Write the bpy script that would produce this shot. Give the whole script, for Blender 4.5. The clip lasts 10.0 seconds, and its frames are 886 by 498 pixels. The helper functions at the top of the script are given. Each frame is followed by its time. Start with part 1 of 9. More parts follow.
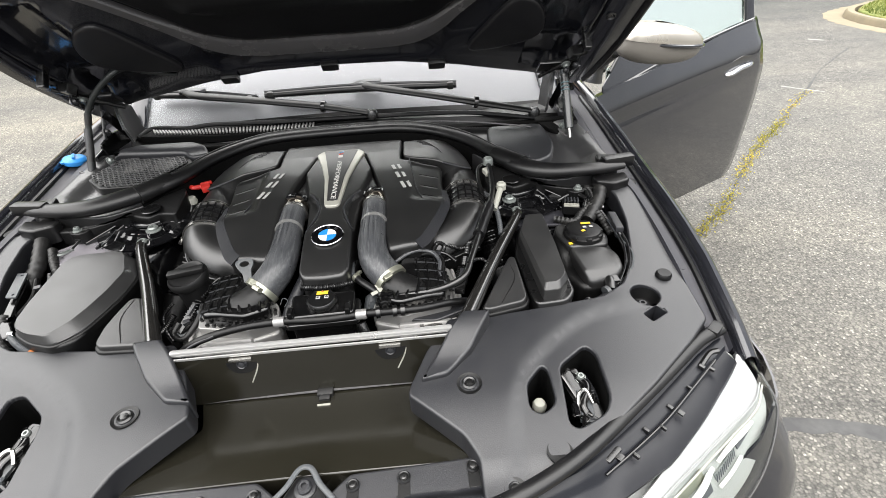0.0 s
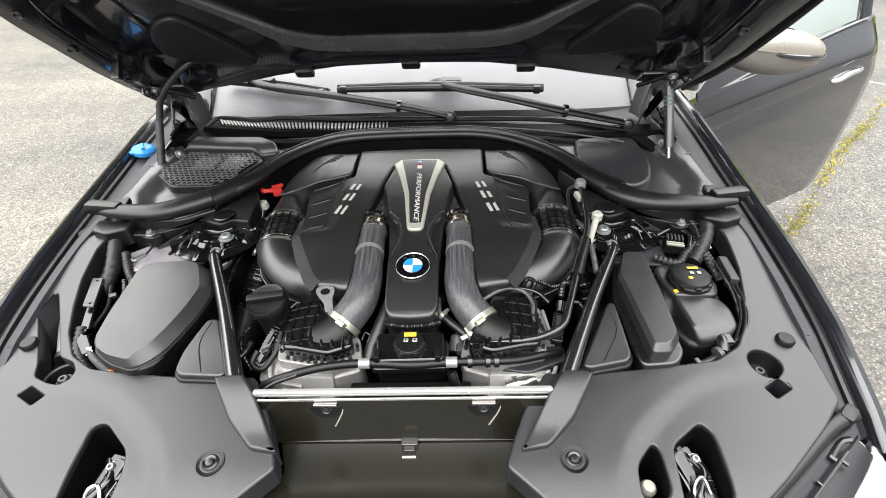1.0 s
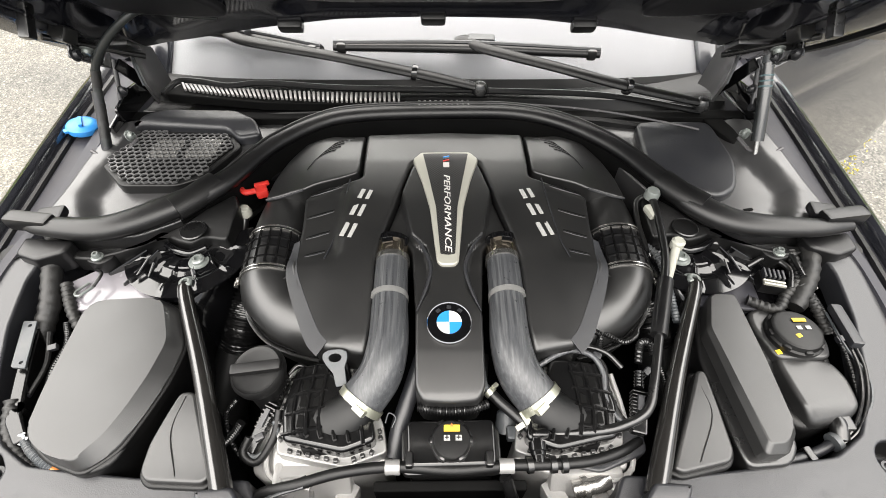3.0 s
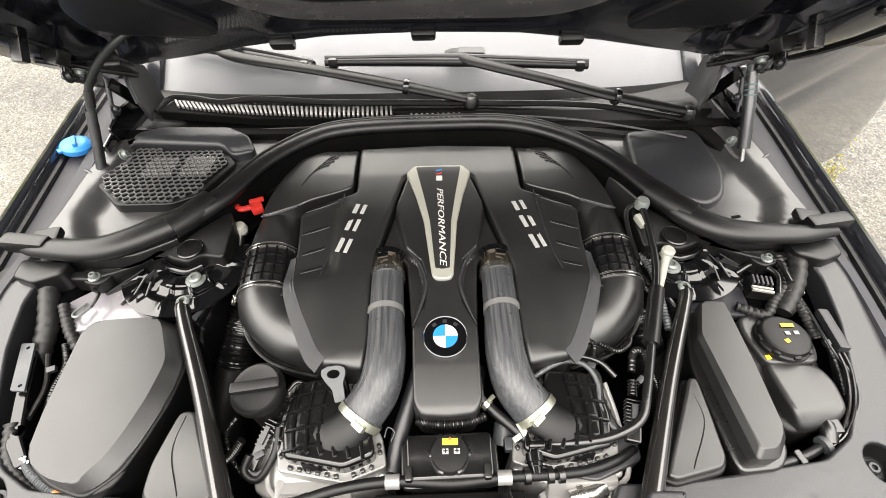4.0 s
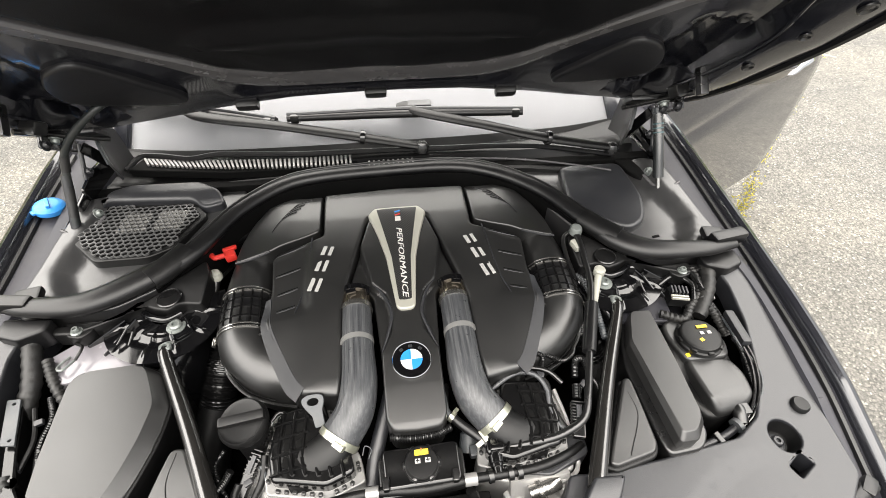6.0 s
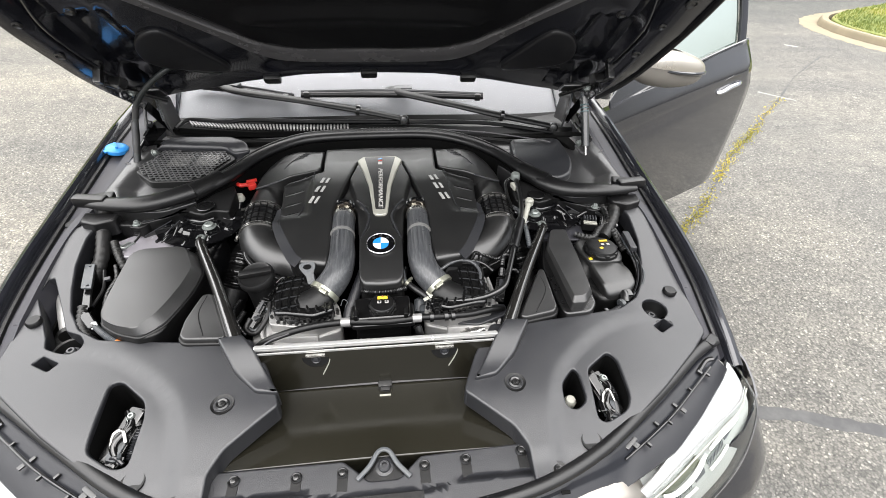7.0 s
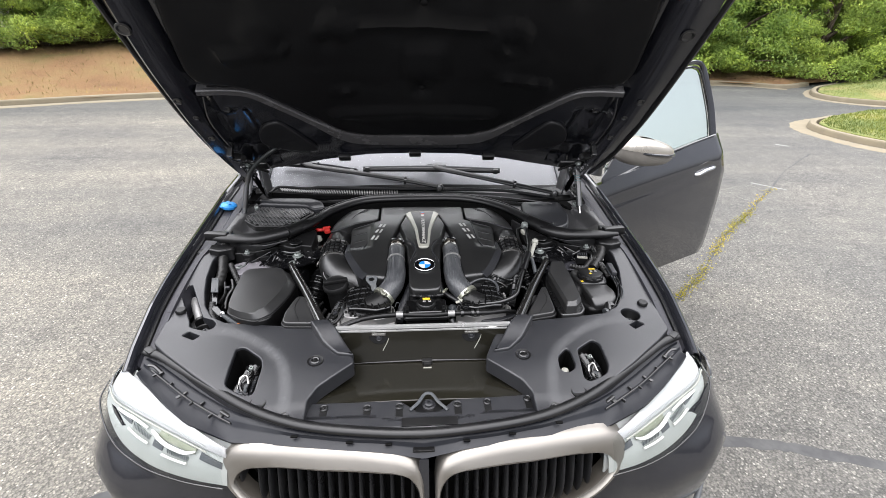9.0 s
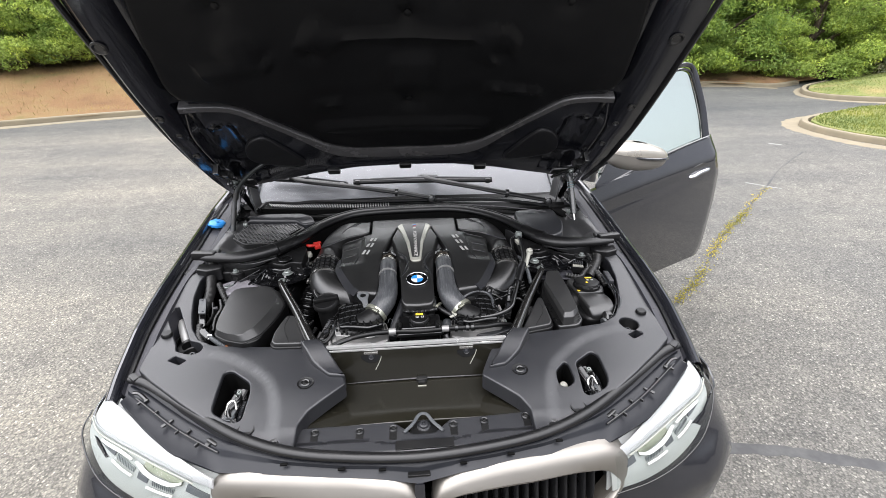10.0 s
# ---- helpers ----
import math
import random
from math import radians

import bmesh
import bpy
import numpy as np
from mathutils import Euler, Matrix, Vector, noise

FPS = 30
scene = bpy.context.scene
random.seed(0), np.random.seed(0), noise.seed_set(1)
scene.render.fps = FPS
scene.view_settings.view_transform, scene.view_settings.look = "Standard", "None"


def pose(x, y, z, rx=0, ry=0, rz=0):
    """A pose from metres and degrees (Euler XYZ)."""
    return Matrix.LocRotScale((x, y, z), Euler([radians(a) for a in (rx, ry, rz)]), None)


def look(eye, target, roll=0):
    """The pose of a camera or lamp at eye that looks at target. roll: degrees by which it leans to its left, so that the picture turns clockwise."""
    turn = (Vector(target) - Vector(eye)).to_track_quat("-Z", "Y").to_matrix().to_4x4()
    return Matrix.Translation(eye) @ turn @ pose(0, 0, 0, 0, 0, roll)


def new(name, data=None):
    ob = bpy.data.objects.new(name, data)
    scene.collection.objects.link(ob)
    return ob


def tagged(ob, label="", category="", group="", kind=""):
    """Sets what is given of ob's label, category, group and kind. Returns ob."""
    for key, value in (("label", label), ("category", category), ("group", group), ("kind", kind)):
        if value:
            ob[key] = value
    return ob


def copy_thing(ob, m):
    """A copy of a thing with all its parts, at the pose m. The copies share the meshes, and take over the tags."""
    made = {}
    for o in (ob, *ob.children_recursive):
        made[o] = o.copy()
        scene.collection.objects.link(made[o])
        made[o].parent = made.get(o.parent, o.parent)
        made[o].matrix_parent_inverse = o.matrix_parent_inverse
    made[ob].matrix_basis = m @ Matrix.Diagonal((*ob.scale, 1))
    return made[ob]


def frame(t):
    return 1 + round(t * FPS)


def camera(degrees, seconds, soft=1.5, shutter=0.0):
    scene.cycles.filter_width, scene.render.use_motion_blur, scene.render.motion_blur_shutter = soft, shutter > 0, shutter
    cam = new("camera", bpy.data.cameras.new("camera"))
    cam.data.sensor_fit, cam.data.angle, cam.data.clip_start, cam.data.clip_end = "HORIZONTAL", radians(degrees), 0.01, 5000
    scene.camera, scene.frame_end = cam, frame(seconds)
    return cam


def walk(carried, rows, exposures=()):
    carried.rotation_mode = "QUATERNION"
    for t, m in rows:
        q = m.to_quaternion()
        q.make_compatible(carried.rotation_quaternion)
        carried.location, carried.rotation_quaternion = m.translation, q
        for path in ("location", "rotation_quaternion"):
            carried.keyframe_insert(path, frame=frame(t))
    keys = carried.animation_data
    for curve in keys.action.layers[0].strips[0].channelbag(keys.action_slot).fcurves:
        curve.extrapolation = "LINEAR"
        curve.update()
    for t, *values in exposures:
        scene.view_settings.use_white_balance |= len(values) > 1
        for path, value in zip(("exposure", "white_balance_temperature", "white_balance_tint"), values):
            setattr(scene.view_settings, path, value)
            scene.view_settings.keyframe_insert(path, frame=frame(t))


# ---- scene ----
cam = camera(87.2, 10.0, soft=0.7)
PATH = [
    (0, (0.217, -0.163, 1.469), (0.296, 1.45, 0.289), -3.4),
    (0.5, (0.144, -0.113, 1.528), (0.109, 1.506, 0.355), -3.6),
    (1, (0.092, -0.01, 1.537), (0.05, 1.522, 0.252), -2.1),
    (1.5, (0.024, 0.135, 1.512), (0.012, 1.564, 0.112), -0.3),
    (2, (0.019, 0.243, 1.49), (0.007, 1.595, 0.016), 0.2),
    (2.5, (0.015, 0.298, 1.506), (0.018, 1.615, 0.001), 0.3),
    (3, (-0.006, 0.304, 1.525), (0.017, 1.611, 0.011), 0.4),
    (4.5, (-0.005, 0.318, 1.55), (0.056, 1.641, 0.051), -0.1),
    (5, (-0.005, 0.325, 1.547), (0.087, 1.656, 0.057), 0.3),
    (5.2, (-0.005, 0.327, 1.554), (0.103, 1.656, 0.064), 0.4),
    (6.3, (0.005, 0.146, 1.644), (0.242, 1.577, 0.266), 1.3),
    (6.5, (0.026, 0.053, 1.639), (0.266, 1.512, 0.292), 1.8),
    (7, (0.046, -0.197, 1.623), (0.248, 1.33, 0.347), 2.2),
    (7.5, (0.016, -0.401, 1.663), (0.183, 1.206, 0.484), 3.1),
    (8, (-0.065, -0.598, 1.647), (0.176, 1.062, 0.558), 3.8),
    (8.5, (-0.054, -0.654, 1.652), (0.144, 1.055, 0.633), 2.7),
    (9, (-0.022, -0.649, 1.68), (0.101, 1.114, 0.742), 0.9),
    (9.5, (0.009, -0.621, 1.686), (0.132, 1.157, 0.778), 0.0),
    (10, (-0.001, -0.612, 1.68), (0.132, 1.164, 0.771), -0.7),
]
walk(cam, [(t, look(eye, target, roll)) for t, eye, target, roll in PATH],
     [(0.0, 1.84, 6550, 10), (0.5, 1.95, 6550, 10), (1.0, 2.05, 6550, 10), (2.0, 2.22, 6650, 10), (2.5, 2.24, 6700, 10), (4.5, 2.32, 7000, 11), (5.2, 2.32, 7000, 11), (6.5, 2.14, 6700, 10), (7.5, 1.75, 6350, 12), (8.5, 1.62, 6280, 13), (10.0, 1.65, 6280, 13)])

# ---- light ----
world = bpy.data.worlds.new("world")
scene.world = world
world.use_nodes = True
wn = world.node_tree.nodes
wl = world.node_tree.links
sky = wn.new("ShaderNodeTexSky")
sky.sky_type = "NISHITA"
sky.sun_disc = False
sky.sun_elevation = radians(84)
sky.sun_rotation = radians(286)
sky.air_density = 1.2
sky.dust_density = 4.0
sky.ozone_density = 1.0
soft = wn.new("ShaderNodeHueSaturation")
soft.inputs["Saturation"].default_value = 0.22
wl.new(sky.outputs[0], soft.inputs["Color"])
wl.new(soft.outputs[0], wn["Background"].inputs["Color"])
wn["Background"].inputs["Strength"].default_value = 0.075

sun = new("sun", bpy.data.lights.new("sun", "SUN"))
sun.data.energy = 3.4
sun.data.angle = radians(126)
sun.data.color = (1.0, 0.985, 0.955)
sun.matrix_world = look((-0.7, 0.2, 8), (0, 0, 0))



# ---- materials ----
def tree(name):
    m = bpy.data.materials.new(name)
    m.use_nodes = True
    return m, m.node_tree.nodes, m.node_tree.links


def coords(n, l, kind="Object"):
    return n.new("ShaderNodeTexCoord").outputs[kind]


def noise_tex(n, l, vec, scale, detail=4.0, rough=0.55):
    t = n.new("ShaderNodeTexNoise")
    t.inputs["Scale"].default_value = scale
    t.inputs["Detail"].default_value = detail
    t.inputs["Roughness"].default_value = rough
    l.new(vec, t.inputs["Vector"])
    return t.outputs["Fac"]


def ramp(n, l, fac, stops):
    r = n.new("ShaderNodeValToRGB")
    e = r.color_ramp.elements
    while len(e) < len(stops):
        e.new(0.5)
    for k, (p, c) in zip(e, stops):
        k.position = p
        k.color = (*c, 1) if len(c) == 3 else c
    l.new(fac, r.inputs["Fac"])
    return r.outputs["Color"]


def mixc(n, l, fac, a, b, blend="MIX"):
    m = n.new("ShaderNodeMix")
    m.data_type = "RGBA"
    m.blend_type = blend
    for sock, v in ((m.inputs["Factor"], fac), (m.inputs["A"], a), (m.inputs["B"], b)):
        if isinstance(v, (int, float)):
            sock.default_value = v
        elif isinstance(v, tuple):
            sock.default_value = (*v, 1)
        else:
            l.new(v, sock)
    return m.outputs["Result"]


def span(n, l, fac, a, b, lo=0.3, hi=0.7):
    m = n.new("ShaderNodeMapRange")
    m.inputs["From Min"].default_value, m.inputs["From Max"].default_value = lo, hi
    m.inputs["To Min"].default_value, m.inputs["To Max"].default_value = a, b
    l.new(fac, m.inputs["Value"])
    return m.outputs["Result"]


def bump(n, l, height, strength, dist):
    b = n.new("ShaderNodeBump")
    b.inputs["Strength"].default_value = strength
    b.inputs["Distance"].default_value = dist
    l.new(height, b.inputs["Height"])
    return b.outputs["Normal"]


def surface(name, col, rough, metal=0.0, dust=0.25, grain=900.0, grain_amt=0.25, coat=0.0, dust_col=(0.30, 0.28, 0.25), wear=14.0, ior=1.5, vary=0.04):
    """A solid material with fine grain relief, patchy gloss and a thin film of dust."""
    m, n, l = tree(name)
    p = n["Principled BSDF"]
    v = coords(n, l)
    big = noise_tex(n, l, v, wear, 5.0, 0.6)
    fine = noise_tex(n, l, v, grain, 2.0)
    film = span(n, l, big, 0.0, dust, 0.42, 0.75)
    c = mixc(n, l, film, tuple(col), dust_col)
    l.new(c, p.inputs["Base Color"])
    l.new(span(n, l, big, max(rough - vary, 0.02), min(rough + vary, 1.0)), p.inputs["Roughness"])
    p.inputs["Metallic"].default_value = metal
    p.inputs["IOR"].default_value = ior
    p.inputs["Coat Weight"].default_value = coat
    p.inputs["Coat Roughness"].default_value = 0.06
    if grain_amt > 0:
        l.new(bump(n, l, fine, grain_amt, 0.0006), p.inputs["Normal"])
    return m


M = {}
M["plastic"] = surface("black_plastic", (0.0042, 0.0042, 0.0044), 0.28, dust=0.006, grain_amt=0.08, ior=1.70, vary=0.012)
M["cover"] = surface("satin_black_cover_plastic", (0.0075, 0.0075, 0.0076), 0.36, dust=0.010, grain=1100, grain_amt=0.14, ior=1.68, vary=0.02)
M["moulding"] = surface("glossy_black_moulding", (0.0034, 0.0034, 0.0036), 0.17, dust=0.008, grain_amt=0.05, ior=1.6, vary=0.02)
M["plastic_matt"] = surface("matt_black_plastic", (0.0032, 0.0032, 0.0034), 0.42, dust=0.008, ior=1.40)
M["plastic_duct"] = surface("dull_black_duct_plastic", (0.0070, 0.0070, 0.0071), 0.36, dust=0.008, grain_amt=0.10, ior=1.72, vary=0.015)
M["plastic_grey"] = surface("charcoal_plastic", (0.0118, 0.0124, 0.0150), 0.42, dust=0.014, vary=0.02, grain=700, grain_amt=0.35, ior=1.62)
M["lid"] = surface("charcoal_lid_plastic", (0.0155, 0.0155, 0.0157), 0.37, dust=0.016, grain=900, grain_amt=0.15, ior=1.66)
# Paler copy of the charcoal trim: reflected light is put into the colour.
M["tray"] = surface("lit_charcoal_plastic", (0.020, 0.020, 0.021), 0.34, dust=0.03, grain=700, grain_amt=0.3, ior=1.8)
# Near-black for gaps and recesses: their shadow is put into the colour.
M["shadow_black"] = surface("shadowed_gap_black", (0.002, 0.002, 0.002), 0.7, dust=0.004, ior=1.2)
M["gloss_black"] = surface("gloss_black_paint", (0.003, 0.003, 0.0035), 0.10, dust=0.005, grain_amt=0.0, coat=0.5)
M["olive_black"] = surface("olive_black_panel", (0.011, 0.0102, 0.0072), 0.18, dust=0.008, grain=500, grain_amt=0.08, wear=5)
M["rubber"] = surface("black_rubber", (0.0035, 0.0035, 0.004), 0.36, dust=0.014, grain=400, grain_amt=0.2, ior=1.48)
M["hose_green"] = surface("dark_green_hose", (0.014, 0.017, 0.017), 0.4, dust=0.06, wear=30)
M["pipe"] = surface("grey_hose", (0.045, 0.05, 0.055), 0.42, dust=0.12, wear=30)
M["pipe_dark"] = surface("dark_strut_enamel", (0.014, 0.016, 0.017), 0.26, dust=0.03, grain_amt=0.0, ior=1.7)
M["paint"] = surface("dark_grey_metallic_paint", (0.0145, 0.0152, 0.0195), 0.20, metal=0.35, dust=0.02, grain=1800, grain_amt=0.05, coat=1.0)
M["paint_inner"] = surface("dark_inner_paint", (0.030, 0.030, 0.036), 0.42, metal=0.05, dust=0.06, grain_amt=0.05, ior=1.3)
M["bonnet_inner"] = surface("black_blue_inner_panel", (0.0075, 0.008, 0.0115), 0.22, dust=0.015, grain_amt=0.05, coat=0.6)
M["bonnet_matt"] = surface("satin_black_inner_panel", (0.007, 0.007, 0.0085), 0.42, dust=0.012, grain_amt=0.1, ior=1.45)
M["felt"] = surface("black_felt_liner", (0.0013, 0.0013, 0.0019), 0.42, dust=0.002, grain=600, grain_amt=0.6, wear=5, ior=1.37)
M["rib"] = surface("rib_sheen_and_trim_grey", (0.075, 0.073, 0.076), 0.26, dust=0.06, grain_amt=0.1)
M["alu"] = surface("cast_aluminium", (0.37, 0.365, 0.36), 0.42, metal=0.45, dust=0.2, grain=260, grain_amt=0.5, wear=25)
M["steel"] = surface("bright_steel", (0.46, 0.45, 0.43), 0.22, metal=0.95, dust=0.05, grain_amt=0.0, wear=30)
M["flange"] = surface("machined_pale_alloy", (0.27, 0.268, 0.265), 0.38, metal=0.45, dust=0.2, grain=300, grain_amt=0.4, wear=30)
M["bolt"] = surface("pale_zinc", (0.22, 0.24, 0.23), 0.4, metal=0.5, dust=0.15, wear=60)
M["silver"] = surface("satin_silver_trim", (0.36, 0.355, 0.31), 0.32, metal=0.3, dust=0.05, grain_amt=0.1)
M["kidney"] = surface("satin_champagne_trim", (0.265, 0.248, 0.224), 0.40, metal=0.8, dust=0.08, grain_amt=0.05, wear=8)
M["chrome"] = surface("chrome", (0.55, 0.55, 0.56), 0.08, metal=1.0, dust=0.0, grain_amt=0.0)
M["white"] = surface("white_lettering", (0.50, 0.49, 0.47), 0.4, dust=0.05, grain_amt=0.0)
M["lamp_white"] = surface("pale_lamp_reflector", (0.33, 0.331, 0.333), 0.35, metal=0.0, dust=0.05, grain_amt=0.0, wear=6)
M["lamp_pale"] = surface("pale_lamp_lower_panel", (0.245, 0.256, 0.242), 0.3, dust=0.05, grain_amt=0.0, wear=9)
M["lamp_tube"] = surface("milky_light_guide", (0.62, 0.62, 0.58), 0.25, dust=0.02, grain_amt=0.0)
M["lamp_grey"] = surface("grey_lamp_lower_panel", (0.28, 0.29, 0.283), 0.35, dust=0.05, grain_amt=0.0, wear=9)
M["sleeve"] = surface("bronze_sleeve", (0.28, 0.24, 0.19), 0.16, metal=0.95, dust=0.02, wear=12, grain_amt=0.0)
M["shelf"] = surface("pale_lilac_inner_wing", (0.20, 0.19, 0.208), 0.24, dust=0.1, grain_amt=0.05, coat=0.5)
M["mark"] = surface("pale_raised_mark", (0.33, 0.33, 0.32), 0.4, dust=0.05, grain_amt=0.0)
M["rail"] = surface("satin_aluminium_rail", (0.52, 0.52, 0.51), 0.25, metal=0.6, dust=0.03, grain_amt=0.0, wear=12)
M["brace"] = surface("black_enamelled_bar", (0.010, 0.0095, 0.009), 0.2, dust=0.01, grain_amt=0.0, coat=0.4, ior=1.8)
M["slat"] = surface("dark_satin_grille_slat", (0.022, 0.022, 0.023), 0.3, dust=0.03, grain_amt=0.1, ior=1.6)
M["slam"] = surface("dark_navy_lock_panel", (0.0062, 0.0070, 0.0102), 0.42, dust=0.012, grain=500, grain_amt=0.3, ior=1.40)
M["kidney_inner"] = surface("shadowed_inner_trim", (0.07, 0.062, 0.052), 0.4, metal=0.4, dust=0.05, grain_amt=0.05)
M["mirror_low"] = surface("grey_brown_mirror_housing", (0.15, 0.14, 0.125), 0.35, dust=0.05, grain_amt=0.05)
M["mesh"] = surface("grey_plastic_mesh", (0.085, 0.085, 0.086), 0.38, dust=0.03, grain_amt=0.1, ior=1.8)
M["blue_cap"] = surface("bright_blue_plastic", (0.03, 0.24, 0.62), 0.4, dust=0.08)
M["blue_grey"] = surface("blue_grey_label", (0.06, 0.11, 0.12), 0.4, dust=0.05, grain_amt=0.0)
M["blue"] = surface("badge_blue", (0.02, 0.20, 0.55), 0.2, dust=0.0, grain_amt=0.0, coat=0.8)
M["badge_white"] = surface("badge_white", (0.60, 0.60, 0.60), 0.2, dust=0.0, grain_amt=0.0, coat=0.8)
M["red"] = surface("red_plastic", (0.45, 0.02, 0.014), 0.4, dust=0.05)
M["orange"] = surface("orange_plastic", (0.40, 0.13, 0.03), 0.45, dust=0.05)
M["yellow"] = surface("yellow_label", (0.75, 0.50, 0.03), 0.5, dust=0.03, grain_amt=0.0)
M["cream"] = surface("milky_plastic", (0.32, 0.32, 0.28), 0.5, dust=0.15)
M["clamp"] = surface("stained_steel_clamp", (0.42, 0.42, 0.35), 0.3, metal=0.8, dust=0.2, grain_amt=0.0, wear=60, dust_col=(0.22, 0.26, 0.14))
M["band"] = surface("pale_hose_band", (0.20, 0.20, 0.195), 0.35, metal=0.3, dust=0.1, grain_amt=0.0, wear=40)
M["amber"] = surface("green_stain_clamp", (0.15, 0.16, 0.12), 0.3, metal=0.85, dust=0.2, wear=40)
# Even pale tone for the added panel behind the windscreen.
M["screen_back"] = surface("pale_screen_backing", (0.245, 0.245, 0.250), 0.5, metal=0.0, dust=0.1, grain_amt=0.1, wear=3)
M["seat"] = surface("dark_cabin_trim", (0.02, 0.02, 0.022), 0.6)
M["tyre"] = surface("tyre_rubber", (0.02, 0.02, 0.02), 0.7)
M["tape"] = surface("black_cloth_tape", (0.005, 0.005, 0.005), 0.5, dust=0.04, grain=250, grain_amt=0.6, wear=35)
M["mirror_cap"] = surface("satin_silver_mirror_cap", (0.45, 0.42, 0.37), 0.30, metal=0.7, dust=0.05, grain_amt=0.05)


def weave():
    m, n, l = tree("carbon_weave_inlay")
    p = n["Principled BSDF"]
    v = coords(n, l)
    w = n.new("ShaderNodeTexChecker")
    w.inputs["Scale"].default_value = 330
    l.new(v, w.inputs["Vector"])
    l.new(mixc(n, l, w.outputs["Fac"], (0.006, 0.006, 0.006), (0.035, 0.035, 0.035)), p.inputs["Base Color"])
    p.inputs["Roughness"].default_value = 0.3
    return m


def streaked_hose():
    """Chalky rubber with long scuffed streaks and scattered pale scratches."""
    m, n, l = tree("chalky_rubber_hose")
    p = n["Principled BSDF"]
    v = coords(n, l)
    st = n.new("ShaderNodeMapping")
    st.inputs["Scale"].default_value = (260, 5, 160)
    l.new(v, st.inputs["Vector"])
    streak = noise_tex(n, l, st.outputs["Vector"], 1.0, 4.0, 0.6)
    scuff = noise_tex(n, l, v, 45, 5.0, 0.7)
    c = ramp(n, l, streak, [(0.30, (0.026, 0.027, 0.030)), (0.50, (0.044, 0.046, 0.050)), (0.70, (0.085, 0.087, 0.090))])
    c = mixc(n, l, span(n, l, scuff, 0.0, 0.16, 0.55, 0.78), c, (0.15, 0.15, 0.145))
    l.new(c, p.inputs["Base Color"])
    l.new(span(n, l, scuff, 0.26, 0.46), p.inputs["Roughness"])
    p.inputs["IOR"].default_value = 1.55
    l.new(bump(n, l, streak, 0.35, 0.0006), p.inputs["Normal"])
    return m


M["rubber_dusty"] = streaked_hose()
M["carbon"] = weave()


def thin_pane(name, tint, gloss=0.02, base=0.03):
    """A thin clear sheet: straight see-through with a mirror gloss on top."""
    m, n, l = tree(name)
    n.remove(n["Principled BSDF"])
    clear = n.new("ShaderNodeBsdfTransparent")
    clear.inputs["Color"].default_value = (*tint, 1)
    shine = n.new("ShaderNodeBsdfGlossy")
    shine.inputs["Roughness"].default_value = gloss
    shine.inputs["Color"].default_value = (tint[0] ** 0.5, 1.0, tint[2] ** 0.5, 1)
    lw = n.new("ShaderNodeLayerWeight")
    lw.inputs["Blend"].default_value = 0.5
    pw = n.new("ShaderNodeMath")
    pw.operation = "POWER"
    pw.inputs[1].default_value = 5.0
    l.new(lw.outputs["Facing"], pw.inputs[0])
    fres = n.new("ShaderNodeMath")
    fres.operation = "MULTIPLY_ADD"
    fres.inputs[1].default_value = 1.0 - base
    fres.inputs[2].default_value = base
    l.new(pw.outputs[0], fres.inputs[0])
    mix = n.new("ShaderNodeMixShader")
    l.new(fres.outputs[0], mix.inputs["Fac"])
    l.new(clear.outputs["BSDF"], mix.inputs[1])
    l.new(shine.outputs["BSDF"], mix.inputs[2])
    l.new(mix.outputs["Shader"], n["Material Output"].inputs["Surface"])
    return m


M["glass"] = thin_pane("window_glass", (0.86, 0.94, 0.91), 0.01, 0.78)
M["screen"] = thin_pane("windscreen_glass", (0.90, 0.905, 0.915), 0.01, 0.0)
M["lens"] = thin_pane("clear_lamp_lens", (0.95, 0.96, 0.96), 0.05, 0.0)


